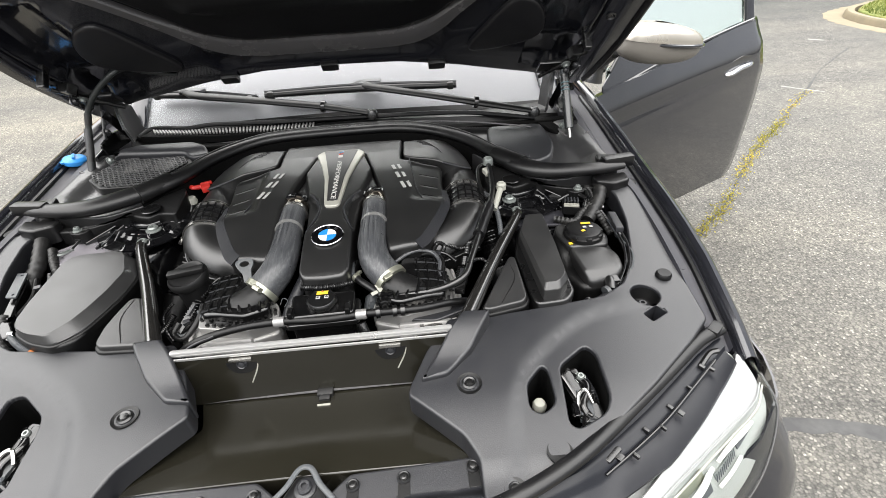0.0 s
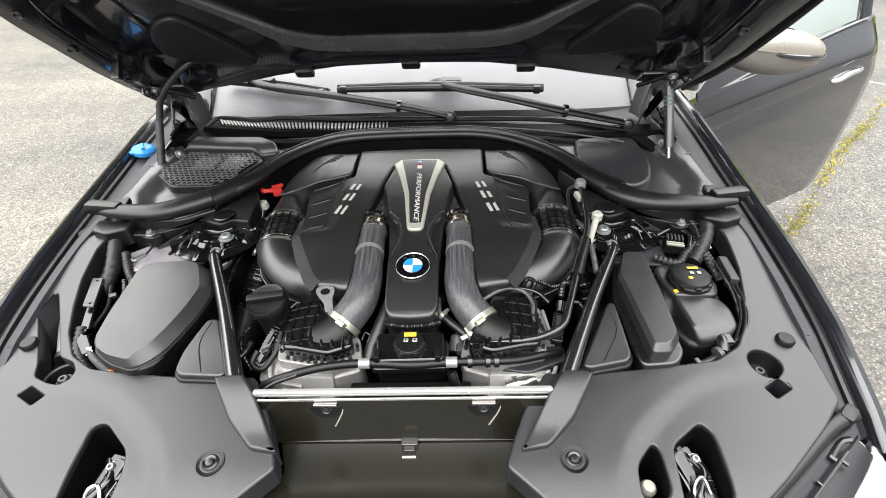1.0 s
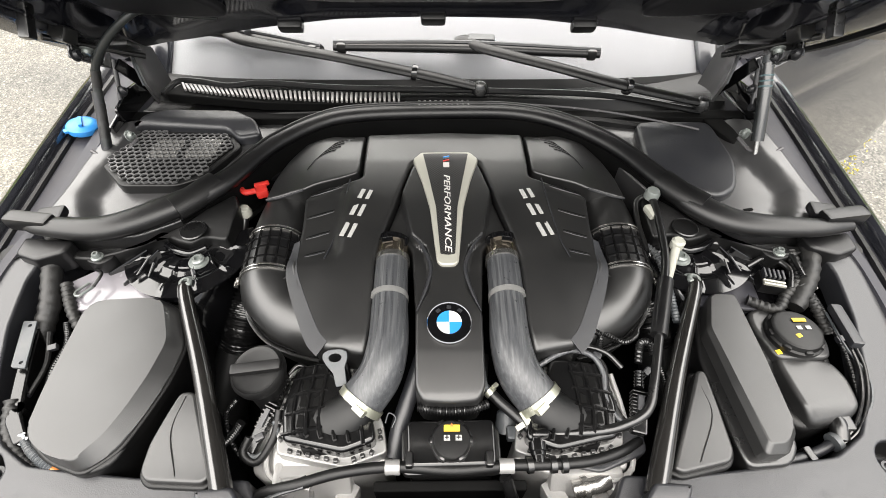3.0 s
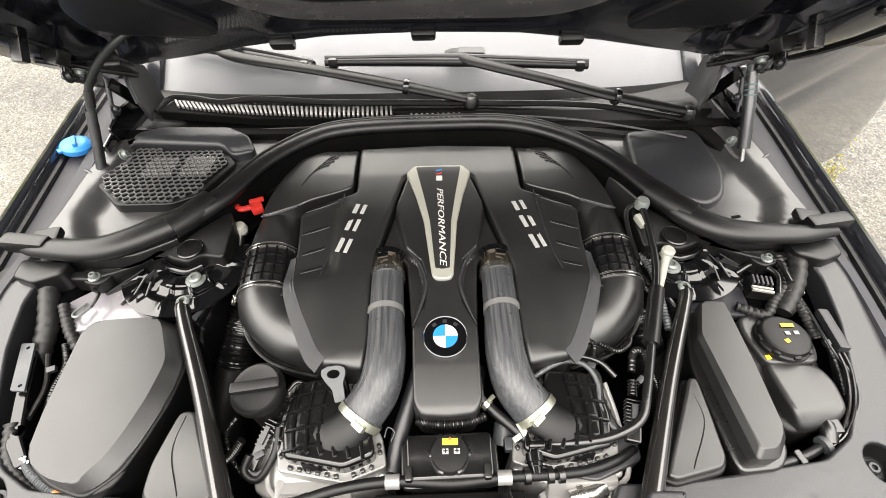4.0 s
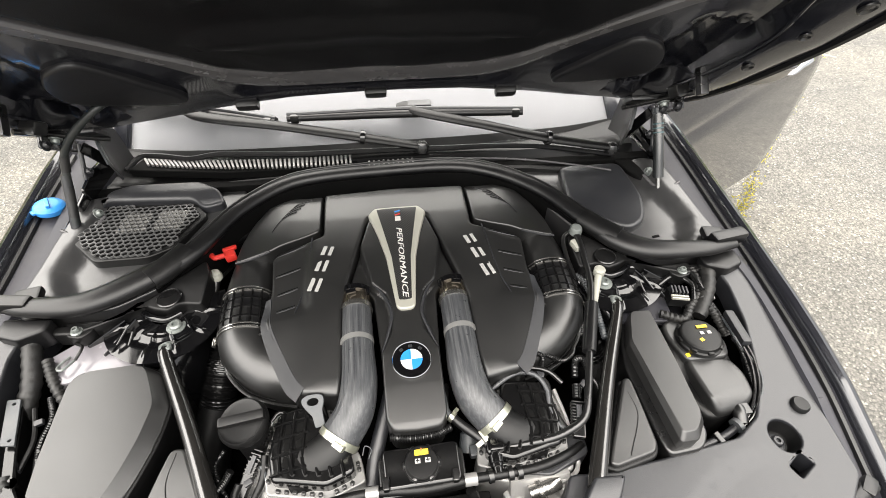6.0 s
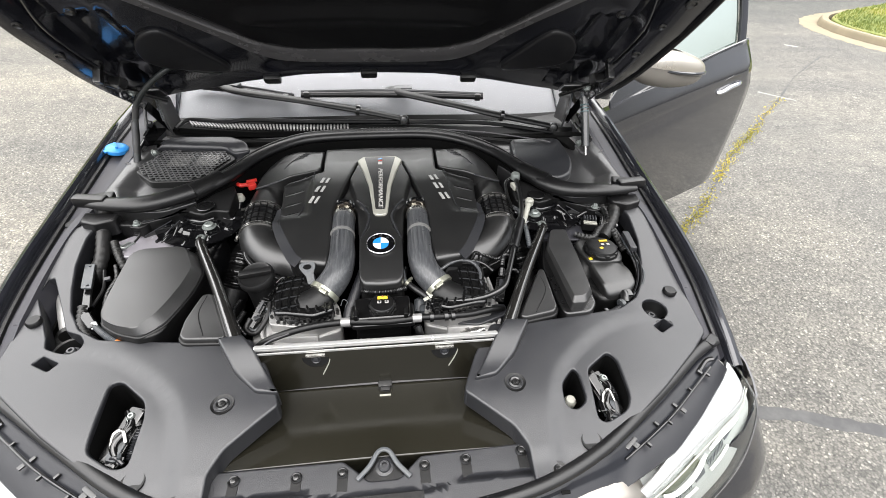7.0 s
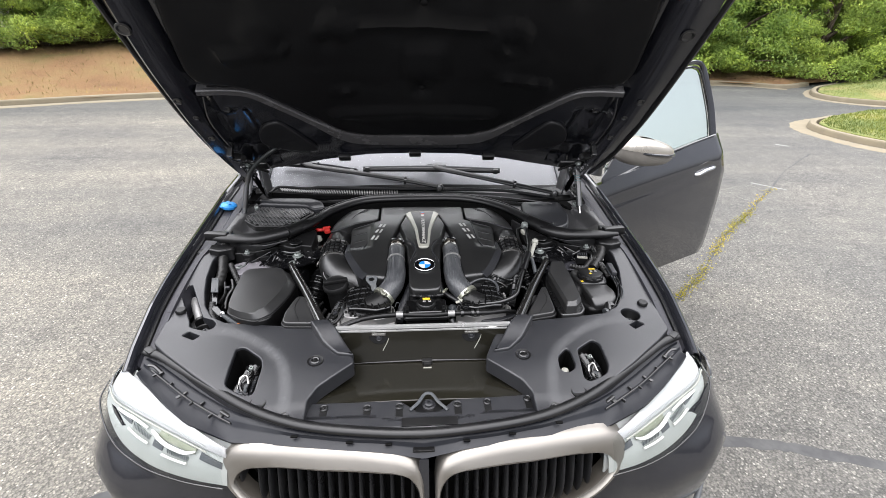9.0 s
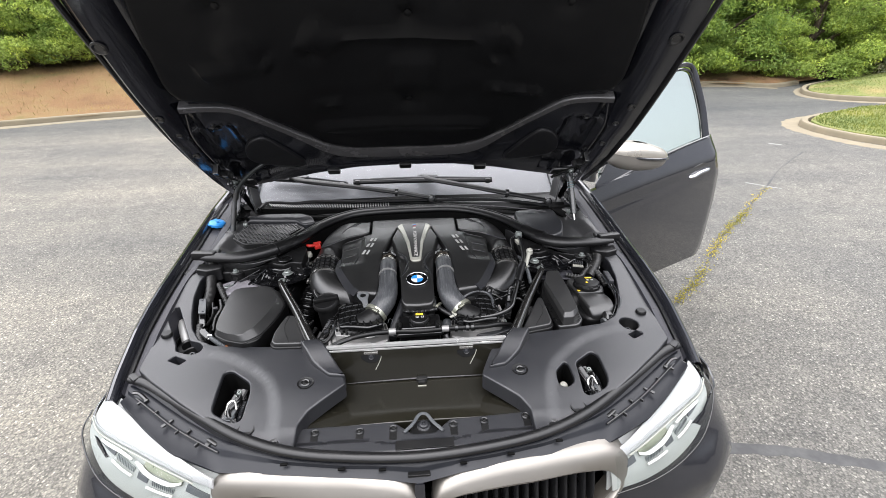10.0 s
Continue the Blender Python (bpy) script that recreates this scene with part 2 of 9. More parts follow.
def asphalt():
    m, n, l = tree("old_asphalt")
    p = n["Principled BSDF"]
    v = coords(n, l)
    vor = n.new("ShaderNodeTexVoronoi")
    vor.inputs["Scale"].default_value = 120
    l.new(v, vor.inputs["Vector"])
    stone = ramp(n, l, vor.outputs["Color"], [(0.0, (0.042, 0.0415, 0.0405)), (0.42, (0.073, 0.072, 0.0695)), (0.80, (0.116, 0.113, 0.107)), (0.97, (0.235, 0.23, 0.217))])
    rim = ramp(n, l, vor.outputs["Distance"], [(0.0, (1, 1, 1)), (0.50, (0.88, 0.88, 0.88)), (0.85, (0.46, 0.46, 0.46))])
    c = mixc(n, l, 1.0, stone, rim, "MULTIPLY")
    patch = noise_tex(n, l, v, 0.45, 6.0, 0.6)
    blotch = noise_tex(n, l, v, 6.0, 5.0, 0.6)
    c = mixc(n, l, 1.0, c, ramp(n, l, patch, [(0.3, (0.75, 0.76, 0.78)), (0.7, (1.25, 1.22, 1.16))]), "MULTIPLY")
    c = mixc(n, l, 1.0, c, ramp(n, l, blotch, [(0.3, (0.85, 0.85, 0.85)), (0.7, (1.15, 1.15, 1.13))]), "MULTIPLY")
    # wavy pale sweep marks across the lot
    s = n.new("ShaderNodeMapping")
    s.inputs["Scale"].default_value = (0.12, 1.3, 1)
    s.inputs["Rotation"].default_value = (0, 0, radians(-14))
    l.new(v, s.inputs["Vector"])
    sweep = noise_tex(n, l, s.outputs["Vector"], 1.0, 5.0, 0.6)
    c = mixc(n, l, 1.0, c, ramp(n, l, sweep, [(0.35, (0.82, 0.83, 0.85)), (0.65, (1.22, 1.2, 1.16))]), "MULTIPLY")
    # the lot's colour grows paler and warmer towards one side
    sep = n.new("ShaderNodeSeparateXYZ")
    l.new(v, sep.inputs[0])
    side = n.new("ShaderNodeMapRange")
    side.inputs["From Min"].default_value, side.inputs["From Max"].default_value = -3.0, 3.5
    side.inputs["To Min"].default_value, side.inputs["To Max"].default_value = 0.0, 1.0
    l.new(sep.outputs["X"], side.inputs["Value"])
    c = mixc(n, l, 1.0, c, ramp(n, l, side.outputs["Result"], [(0.0, (1.48, 1.44, 1.34)), (0.45, (1.40, 1.37, 1.30)), (1.0, (1.20, 1.20, 1.18))]), "MULTIPLY")
    # a newer, darker lane along the far kerb
    ax = n.new("ShaderNodeMath")
    ax.operation = "ABSOLUTE"
    l.new(sep.outputs["X"], ax.inputs[0])
    lane = n.new("ShaderNodeMath")
    lane.operation = "MULTIPLY_ADD"
    lane.inputs[1].default_value = 0.25
    l.new(ax.outputs[0], lane.inputs[0])
    l.new(sep.outputs["Y"], lane.inputs[2])
    wob = n.new("ShaderNodeMath")
    wob.operation = "MULTIPLY_ADD"
    wob.inputs[1].default_value = 1.5
    l.new(patch, wob.inputs[0])
    l.new(lane.outputs[0], wob.inputs[2])
    c = mixc(n, l, 1.0, c, ramp(n, l, span(n, l, wob.outputs[0], 0.0, 1.0, 8.6, 9.8), [(0.0, (1, 1, 1)), (1.0, (0.70, 0.73, 0.76))]), "MULTIPLY")
    l.new(c, p.inputs["Base Color"])
    p.inputs["Roughness"].default_value = 0.85
    l.new(bump(n, l, vor.outputs["Distance"], 0.6, 0.004), p.inputs["Normal"])
    return m


def earthy(name, stops, scale, rough=0.95, fine=60.0):
    m, n, l = tree(name)
    p = n["Principled BSDF"]
    v = coords(n, l)
    a = noise_tex(n, l, v, scale, 6.0, 0.65)
    b = noise_tex(n, l, v, fine, 3.0, 0.6)
    c = mixc(n, l, 1.0, ramp(n, l, a, stops), ramp(n, l, b, [(0.25, (0.6, 0.6, 0.6)), (0.75, (1.35, 1.35, 1.35))]), "MULTIPLY")
    l.new(c, p.inputs["Base Color"])
    p.inputs["Roughness"].default_value = rough
    l.new(bump(n, l, b, 0.8, 0.03), p.inputs["Normal"])
    return m


def leafy(name, dark, light):
    m, n, l = tree(name)
    p = n["Principled BSDF"]
    g = n.new("ShaderNodeNewGeometry")
    c = mixc(n, l, g.outputs["Random Per Island"], dark, light)
    clump = noise_tex(n, l, coords(n, l), 1.6, 3.0, 0.6)
    c = mixc(n, l, 1.0, c, ramp(n, l, clump, [(0.32, (0.5, 0.58, 0.5)), (0.52, (1.0, 1.0, 1.0)), (0.68, (1.5, 1.35, 1.05))]), "MULTIPLY")
    l.new(c, p.inputs["Base Color"])
    p.inputs["Roughness"].default_value = 0.55
    p.inputs["Subsurface Weight"].default_value = 0.0
    tr = n.new("ShaderNodeBsdfTranslucent")
    l.new(c, tr.inputs["Color"])
    mx = n.new("ShaderNodeMixShader")
    mx.inputs["Fac"].default_value = 0.35
    l.new(p.outputs[0], mx.inputs[1])
    l.new(tr.outputs[0], mx.inputs[2])
    l.new(mx.outputs[0], n["Material Output"].inputs["Surface"])
    return m


M["asphalt"] = asphalt()
M["strip_dark"] = surface("dark_strip_and_crack", (0.035, 0.035, 0.036), 0.75, dust=0.5, grain=120, grain_amt=0.6, dust_col=(0.11, 0.11, 0.105), wear=9)
M["line_paint"] = surface("worn_white_road_paint", (0.17, 0.17, 0.16), 0.8, dust=0.85, grain=100, grain_amt=0.5, dust_col=(0.15, 0.148, 0.14), wear=18)
M["kerb"] = surface("weathered_concrete_kerb", (0.17, 0.145, 0.10), 0.9, dust=0.5, grain=90, grain_amt=0.7, dust_col=(0.25, 0.21, 0.14), wear=5)
M["straw"] = earthy("dry_bank_soil", [(0.3, (0.115, 0.062, 0.028)), (0.46, (0.175, 0.098, 0.042)), (0.58, (0.185, 0.122, 0.050)), (0.70, (0.10, 0.10, 0.028))], 0.8)
M["lawn"] = earthy("short_grass_ground", [(0.3, (0.085, 0.12, 0.025)), (0.52, (0.15, 0.17, 0.045)), (0.75, (0.28, 0.21, 0.09))], 1.2)
M["grass"] = leafy("grass_blades", (0.09, 0.135, 0.025), (0.24, 0.26, 0.065))
M["drygrass"] = leafy("dry_grass_blades", (0.14, 0.11, 0.035), (0.28, 0.22, 0.09))
M["weed"] = leafy("yellow_weed_leaves", (0.22, 0.20, 0.03), (0.52, 0.44, 0.07))
M["leaf_a"] = leafy("mid_green_leaves", (0.085, 0.16, 0.026), (0.36, 0.48, 0.10))
M["leaf_b"] = leafy("bright_green_leaves", (0.15, 0.23, 0.035), (0.50, 0.62, 0.15))
M["leaf_c"] = leafy("dark_green_leaves", (0.05, 0.10, 0.02), (0.22, 0.31, 0.07))
M["blossom"] = leafy("whitish_blossom_leaves", (0.14, 0.2, 0.06), (0.62, 0.62, 0.50))
M["bark"] = earthy("grey_brown_bark", [(0.3, (0.06, 0.045, 0.03)), (0.7, (0.16, 0.12, 0.09))], 9.0)


# ---- mesh tools ----
def part(name, bm, material, parent=None, label="", smooth=38):
    me = bpy.data.meshes.new(name)
    bmesh.ops.recalc_face_normals(bm, faces=bm.faces)
    bm.to_mesh(me)
    bm.free()
    me.materials.append(M[material])
    for f in me.polygons:
        f.use_smooth = True
    ob = new(name, me)
    given = me.attributes.get("true_normal")
    if given is not None:
        flat_n = [0.0] * (3 * len(me.vertices))
        given.data.foreach_get("vector", flat_n)
        me.attributes.remove(given)
        me.normals_split_custom_set_from_vertices([flat_n[i:i + 3] for i in range(0, len(flat_n), 3)])
    else:
        me.set_sharp_from_angle(angle=radians(smooth))
    if given is None and len(me.polygons) > 6:
        wn_ = ob.modifiers.new("even_normals", "WEIGHTED_NORMAL")
        wn_.keep_sharp = True
        wn_.weight = 90
    if parent is not None:
        ob.parent = parent
    if label:
        tagged(ob, label)
    return ob


def share(name, ob, m, parent):
    """Another object on the same mesh, under parent."""
    o = new(name, ob.data)
    o.parent = parent
    o.matrix_basis = m
    return o


def drop_normals(bm):
    lay = bm.verts.layers.float_vector.get("true_normal")
    if lay is not None:
        bm.verts.layers.float_vector.remove(lay)
    return bm


def merge(*bms):
    out = bmesh.new()
    for b in bms:
        drop_normals(b)
        me = bpy.data.meshes.new("tmp")
        b.to_mesh(me)
        b.free()
        out.from_mesh(me)
        bpy.data.meshes.remove(me)
    return out


def moved(bm, m):
    drop_normals(bm)
    bmesh.ops.transform(bm, matrix=m, verts=bm.verts)
    return bm


def inset(poly, d):
    """A counter-clockwise outline moved inwards by d."""
    out, n = [], len(poly)
    for i in range(n):
        p0, p1, p2 = Vector(poly[i - 1]), Vector(poly[i]), Vector(poly[(i + 1) % n])
        a, b = (p1 - p0).normalized(), (p2 - p1).normalized()
        na, nb = Vector((-a.y, a.x)), Vector((-b.y, b.x))
        k = na + nb
        k = k / max(k.length_squared / 2, 0.5)
        out.append((p1 + k * d)[:])
    return out


def ccw(poly):
    a = sum(p[0] * q[1] - q[0] * p[1] for p, q in zip(poly, poly[1:] + poly[:1]))
    return [tuple(p[:2]) for p in (poly if a > 0 else poly[::-1])]


def rounded(poly, r=0.01, seg=3):
    """The outline with its corners rounded to about r."""
    out, n = [], len(poly)
    for i in range(n):
        p0, p1, p2 = Vector(poly[i - 1][:2]), Vector(poly[i][:2]), Vector(poly[(i + 1) % n][:2])
        ra = min(r, (p0 - p1).length * 0.4)
        rb = min(r, (p2 - p1).length * 0.4)
        a, b = p1 + (p0 - p1).normalized() * ra, p1 + (p2 - p1).normalized() * rb
        for k in range(seg + 1):
            t = k / seg
            out.append(((1 - t) ** 2 * a + 2 * t * (1 - t) * p1 + t * t * b)[:])
    return out


def mirror(poly, c=0.0):
    return [(2 * c - p[0], *p[1:]) for p in poly]


def slab(outline, bottom, top, r=0.006, holes=(), step=0.03, hole_depth=None, r_hole=None):
    """A plate over an outline, with rounded upper edges; top is a height or a function of x, y."""
    bm = bmesh.new()
    f = top if callable(top) else (lambda x, y: top)
    levels = [(0.0, -r), (0.12 * r, -0.5 * r), (0.45 * r, -0.13 * r), (r, 0.0)]
    lean = (1.0, 0.88, 0.47, 0.0)
    lay = bm.verts.layers.float_vector.new("true_normal")
    BASE = -50.0
    caps = []

    def rings(poly, sign, rr):
        loops = [[bm.verts.new((x, y, BASE)) for x, y in poly]]
        outward = [(Vector((p[0] - q[0], p[1] - q[1], 0.0)) * sign).normalized() for p, q in zip(poly, inset(poly, 0.001))]
        for d, z in levels:
            k = rr / r
            loops.append([bm.verts.new((x, y, z * k)) for x, y in inset(poly, d * sign * k)])
        for lp, w in zip(loops, (1.0,) + lean):
            for v, o in zip(lp, outward):
                v[lay] = o * w
        for lo, hi in zip(loops, loops[1:]):
            for i in range(len(lo)):
                j = (i + 1) % len(lo)
                bm.faces.new((lo[i], lo[j], hi[j], hi[i]))
        last = loops[-1]
        caps.extend(bm.edges.get((last[i], last[(i + 1) % len(last)])) for i in range(len(last)))

    rings(ccw(outline), 1, r)
    for h in holes:
        rings(ccw(h), -1, r_hole or min(r, 0.004))
    bmesh.ops.triangle_fill(bm, use_beauty=True, use_dissolve=False, edges=caps)
    if callable(top):
        xs = [p[0] for p in outline]
        ys = [p[1] for p in outline]
        for axis, lo, hi in ((0, min(xs), max(xs)), (1, min(ys), max(ys))):
            v = lo + step
            while v < hi:
                co, no = ((v, 0, 0), (1, 0, 0)) if axis == 0 else ((0, v, 0), (0, 1, 0))
                bmesh.ops.bisect_plane(bm, geom=bm.verts[:] + bm.edges[:] + bm.faces[:], plane_co=co, plane_no=no, dist=0.0008)
                v += step
    e = 0.002
    for v in bm.verts:
        t = f(v.co.x, v.co.y)
        up = Vector((f(v.co.x - e, v.co.y) - f(v.co.x + e, v.co.y), f(v.co.x, v.co.y - e) - f(v.co.x, v.co.y + e), 2 * e)).normalized()
        o = Vector(v[lay])
        w = min(o.length, 1.0)
        v[lay] = (o + up * (1 - w * w) ** 0.5).normalized()
        if v.co.z < -1:
            v.co.z = bottom(v.co.x, v.co.y) if callable(bottom) else bottom
        else:
            v.co.z += t
    return bm


def catmull(pts, n):
    """n points a stretch along a smooth line through pts (any dimension)."""
    p = [np.array(q, float) for q in pts]
    p = [2 * p[0] - p[1]] + p + [2 * p[-1] - p[-2]]
    out = []
    for i in range(1, len(p) - 2):
        for k in range(n):
            t = k / n
            a, b, c, d = p[i - 1], p[i], p[i + 1], p[i + 2]
            out.append(0.5 * (2 * b + (c - a) * t + (2 * a - 5 * b + 4 * c - d) * t * t + (3 * b - a - 3 * c + d) * t ** 3))
    out.append(p[-2])
    return out


def tube(pts, r, n=12, per=6, ribs=0.0, pitch=0.0, flat=1.0, cap=True):
    """A round pipe along a smooth line; r a number or one for each point; ribs: a bellows of that depth and pitch."""
    radii = r if isinstance(r, (list, tuple)) else [r] * len(pts)
    if ribs:
        length = sum((Vector(b) - Vector(a)).length for a, b in zip(pts, pts[1:]))
        per = max(6, int(4 * length / pitch / (len(pts) - 1)))
    line = catmull([(*p, q) for p, q in zip(pts, radii)], per)
    bm = bmesh.new()
    loops, up, run = [], None, 0.0
    for i, q in enumerate(line):
        a = Vector([float(e) for e in line[max(i - 1, 0)][:3]])
        b = Vector([float(e) for e in line[min(i + 1, len(line) - 1)][:3]])
        d = (b - a).normalized()
        if up is None:
            up = Vector((0, 0, 1)) if abs(d.z) < 0.9 else Vector((0, 1, 0))
        side = d.cross(up).normalized()
        up = side.cross(d).normalized()
        if i:
            run += float(np.linalg.norm(q[:3] - line[i - 1][:3]))
        rr = q[3] + (ribs * math.cos(2 * math.pi * run / pitch) if ribs else 0.0)
        c = Vector([float(e) for e in q[:3]])
        rr = float(rr)
        loops.append([bm.verts.new(c + rr * (math.cos(2 * math.pi * k / n) * side + flat * math.sin(2 * math.pi * k / n) * up)) for k in range(n)])
    for lo, hi in zip(loops, loops[1:]):
        for k in range(n):
            bm.faces.new((lo[k], lo[(k + 1) % n], hi[(k + 1) % n], hi[k]))
    if cap:
        bm.faces.new(loops[0][::-1])
        bm.faces.new(loops[-1])
    return bm


def lathe(profile, n=24, m=None):
    """A turned solid from (radius, height) pairs."""
    bm = bmesh.new()
    loops = []
    for r, z in profile:
        if r < 1e-6:
            loops.append([bm.verts.new((0, 0, z))])
        else:
            loops.append([bm.verts.new((r * math.cos(2 * math.pi * k / n), r * math.sin(2 * math.pi * k / n), z)) for k in range(n)])
    for lo, hi in zip(loops, loops[1:]):
        for k in range(n):
            j = (k + 1) % n
            if len(lo) == 1 and len(hi) > 1:
                bm.faces.new((lo[0], hi[j], hi[k]))
            elif len(hi) == 1 and len(lo) > 1:
                bm.faces.new((lo[k], lo[j], hi[0]))
            elif len(lo) > 1:
                bm.faces.new((lo[k], lo[j], hi[j], hi[k]))
    for lp in (loops[0], loops[-1]):
        if len(lp) > 1:
            bm.faces.new(lp)
    return moved(bm, m) if m is not None else bm


def box(sx, sy, sz, m=None, r=0.004, seg=2):
    """A block with bevelled edges, its base at the origin."""
    bm = bmesh.new()
    bmesh.ops.create_cube(bm, size=1.0)
    bmesh.ops.scale(bm, vec=(sx, sy, sz), verts=bm.verts)
    bmesh.ops.translate(bm, vec=(0, 0, sz / 2), verts=bm.verts)
    r = min(r, 0.45 * min(sx, sy, sz))
    bmesh.ops.bevel(bm, geom=bm.edges[:], offset=r, segments=seg, profile=0.6, affect="EDGES")
    return moved(bm, m) if m is not None else bm


def along(a, b, roll=0.0):
    """A pose at a whose z axis points to b."""
    d = Vector(b) - Vector(a)
    return Matrix.Translation(a) @ d.to_track_quat("Z", "Y").to_matrix().to_4x4() @ Matrix.Rotation(radians(roll), 4, "Z")


def rod(a, b, r, n=12):
    return tube([a, tuple((Vector(a) + Vector(b)) / 2), b], r, n=n, per=1)


def grid(nu, nv, f, closed_u=False):
    """A sheet of nu x nv cells from f(u, v) with u, v in 0..1."""
    bm = bmesh.new()
    rows = [[bm.verts.new(f(i / nu, j / nv)) for i in range(nu + (0 if closed_u else 1))] for j in range(nv + 1)]
    for a, b in zip(rows, rows[1:]):
        for i in range(nu):
            k = (i + 1) % len(a)
            bm.faces.new((a[i], a[k], b[k], b[i]))
    return bm


def thick(bm, d, ref=None):
    """Gives a sheet a thickness, away from its normals."""
    bmesh.ops.recalc_face_normals(bm, faces=bm.faces)
    bmesh.ops.solidify(bm, geom=bm.faces[:], thickness=d)
    return bm


def smooth01(a, b, v):
    t = min(max((v - a) / (b - a), 0.0), 1.0)
    return t * t * (3 - 2 * t)


def lerp_at(table, v):
    return float(np.interp(v, [t[0] for t in table], [t[1] for t in table]))


def torx(m, r=0.011):
    """A pan-head bolt with a washer and a socket."""
    return lathe([(0, 0), (r * 1.5, 0), (r * 1.5, 0.002), (r, 0.003), (r, 0.008), (r * 0.75, 0.011), (r * 0.42, 0.011), (r * 0.42, 0.006), (0, 0.006)], 20, m)


def push_clip(m, r=0.013):
    """A push rivet: a dished ring with a raised centre."""
    return lathe([(0, 0), (r, 0), (r, 0.002), (r * 0.8, 0.0045), (r * 0.6, 0.0028), (r * 0.5, 0.0028), (r * 0.48, 0.005), (0, 0.006)], 20, m)


def lettering(text, size, depth, m, slant=0.0):
    cu = bpy.data.curves.new("lettering", "FONT")
    cu.body, cu.size, cu.extrude = text, size, depth
    cu.align_x, cu.align_y = "CENTER", "CENTER"
    cu.resolution_u = 2
    cu.shear = slant
    ob = bpy.data.objects.new("lettering", cu)
    me = bpy.data.meshes.new_from_object(ob)
    bm = bmesh.new()
    bm.from_mesh(me)
    bpy.data.meshes.remove(me)
    bpy.data.objects.remove(ob)
    bpy.data.curves.remove(cu)
    return moved(bm, m)


# ---- ground and surroundings ----
def flat_sheet(outline, z):
    bm = bmesh.new()
    vs = [bm.verts.new((x, y, z)) for x, y in outline]
    bmesh.ops.triangle_fill(bm, use_beauty=True, edges=[bm.edges.new((vs[i], vs[(i + 1) % len(vs)])) for i in range(len(vs))])
    return bm


def ribbon(line, width, z, depth=0.0, wob=0.0, seed=1):
    """A strip along a line in the plan, with an uneven edge."""
    rnd = random.Random(seed)
    pts = catmull(line, 8)
    bm = bmesh.new()
    rows = []
    for i, p in enumerate(pts):
        a, b = pts[max(i - 1, 0)], pts[min(i + 1, len(pts) - 1)]
        d = Vector((b[0] - a[0], b[1] - a[1])).normalized()
        s = Vector((-d.y, d.x))
        w0, w1 = [width / 2 * (1 + rnd.uniform(-wob, wob)) for _ in range(2)]
        rows.append([bm.verts.new((p[0] + s.x * k, p[1] + s.y * k, zz)) for k, zz in ((w0, z - depth), (w0 * 0.8, z), (-w1 * 0.8, z), (-w1, z - depth))])
    for a, b in zip(rows, rows[1:]):
        for k in range(3):
            bm.faces.new((a[k], a[k + 1], b[k + 1], b[k]))
    return bm


ground = part("ground", flat_sheet([(-400, -400), (400, -400), (400, 400), (-400, 400)], 0.0), "asphalt")
tagged(ground, "worn grey asphalt of a large car park", "car park", kind="structure")

for line, w, seed in (([(1.0, 0.70), (1.45, 0.655), (1.7, 0.59), (2.05, 0.47), (2.8, 0.2)], 0.055, 3), ([(-1.0, 0.60), (-1.24, 0.535), (-1.5, 0.46), (-2.2, 0.2)], 0.05, 4)):
    tagged(part("dark_strip", ribbon(line, w, 0.0025, 0.0022, 0.25, seed), "strip_dark"), "dark uneven strip across the asphalt", "road seam", kind="structure")
for line, w, seed in (([(3.62, 3.91), (3.70, 3.83), (3.78, 3.755), (3.86, 3.685)], 0.03, 5), ([(5.0, 5.43), (5.06, 5.38), (5.12, 5.33)], 0.05, 6)):
    tagged(part("painted_line", ribbon(line, w, 0.003, 0.0025, 0.35, seed), "line_paint"), "faded white parking bay line on asphalt", "road marking", kind="structure")
crack = [(1.0, 1.1), (1.69, 1.77), (2.01, 2.06), (2.29, 2.375), (2.65, 2.75), (2.96, 3.02), (3.29, 3.34), (3.73, 3.74), (4.31, 4.31), (5.11, 4.95)]
tagged(part("asphalt_crack", ribbon(crack, 0.014, 0.002, 0.0018, 0.8, 7), "strip_dark"), "narrow dark crack across the asphalt", "road crack", kind="structure")


def leaf_cloud(rnd, places, size, bent=0.25):
    """Many small bent leaves at the given places; one mesh."""
    vs, fs = [], []
    for p, out in places:
        s = size * rnd.uniform(0.6, 1.35)
        q = Euler((rnd.uniform(-1.1, 1.1), rnd.uniform(-1.1, 1.1), rnd.uniform(0, 6.28))).to_matrix()
        a = q @ Vector((s, 0, 0))
        b = q @ Vector((0, s * 0.42, 0))
        c = q @ Vector((0, 0, s * bent))
        o = Vector(p)
        k = len(vs)
        vs += [o - a, o + b * 0.9 + c, o + a - c * 1.2, o - b * 0.9 + c]
        fs += [(k, k + 1, k + 2), (k, k + 2, k + 3)]
    me = bpy.data.meshes.new("tmp")
    me.from_pydata(vs, [], fs)
    bm = bmesh.new()
    bm.from_mesh(me)
    bpy.data.meshes.remove(me)
    return bm


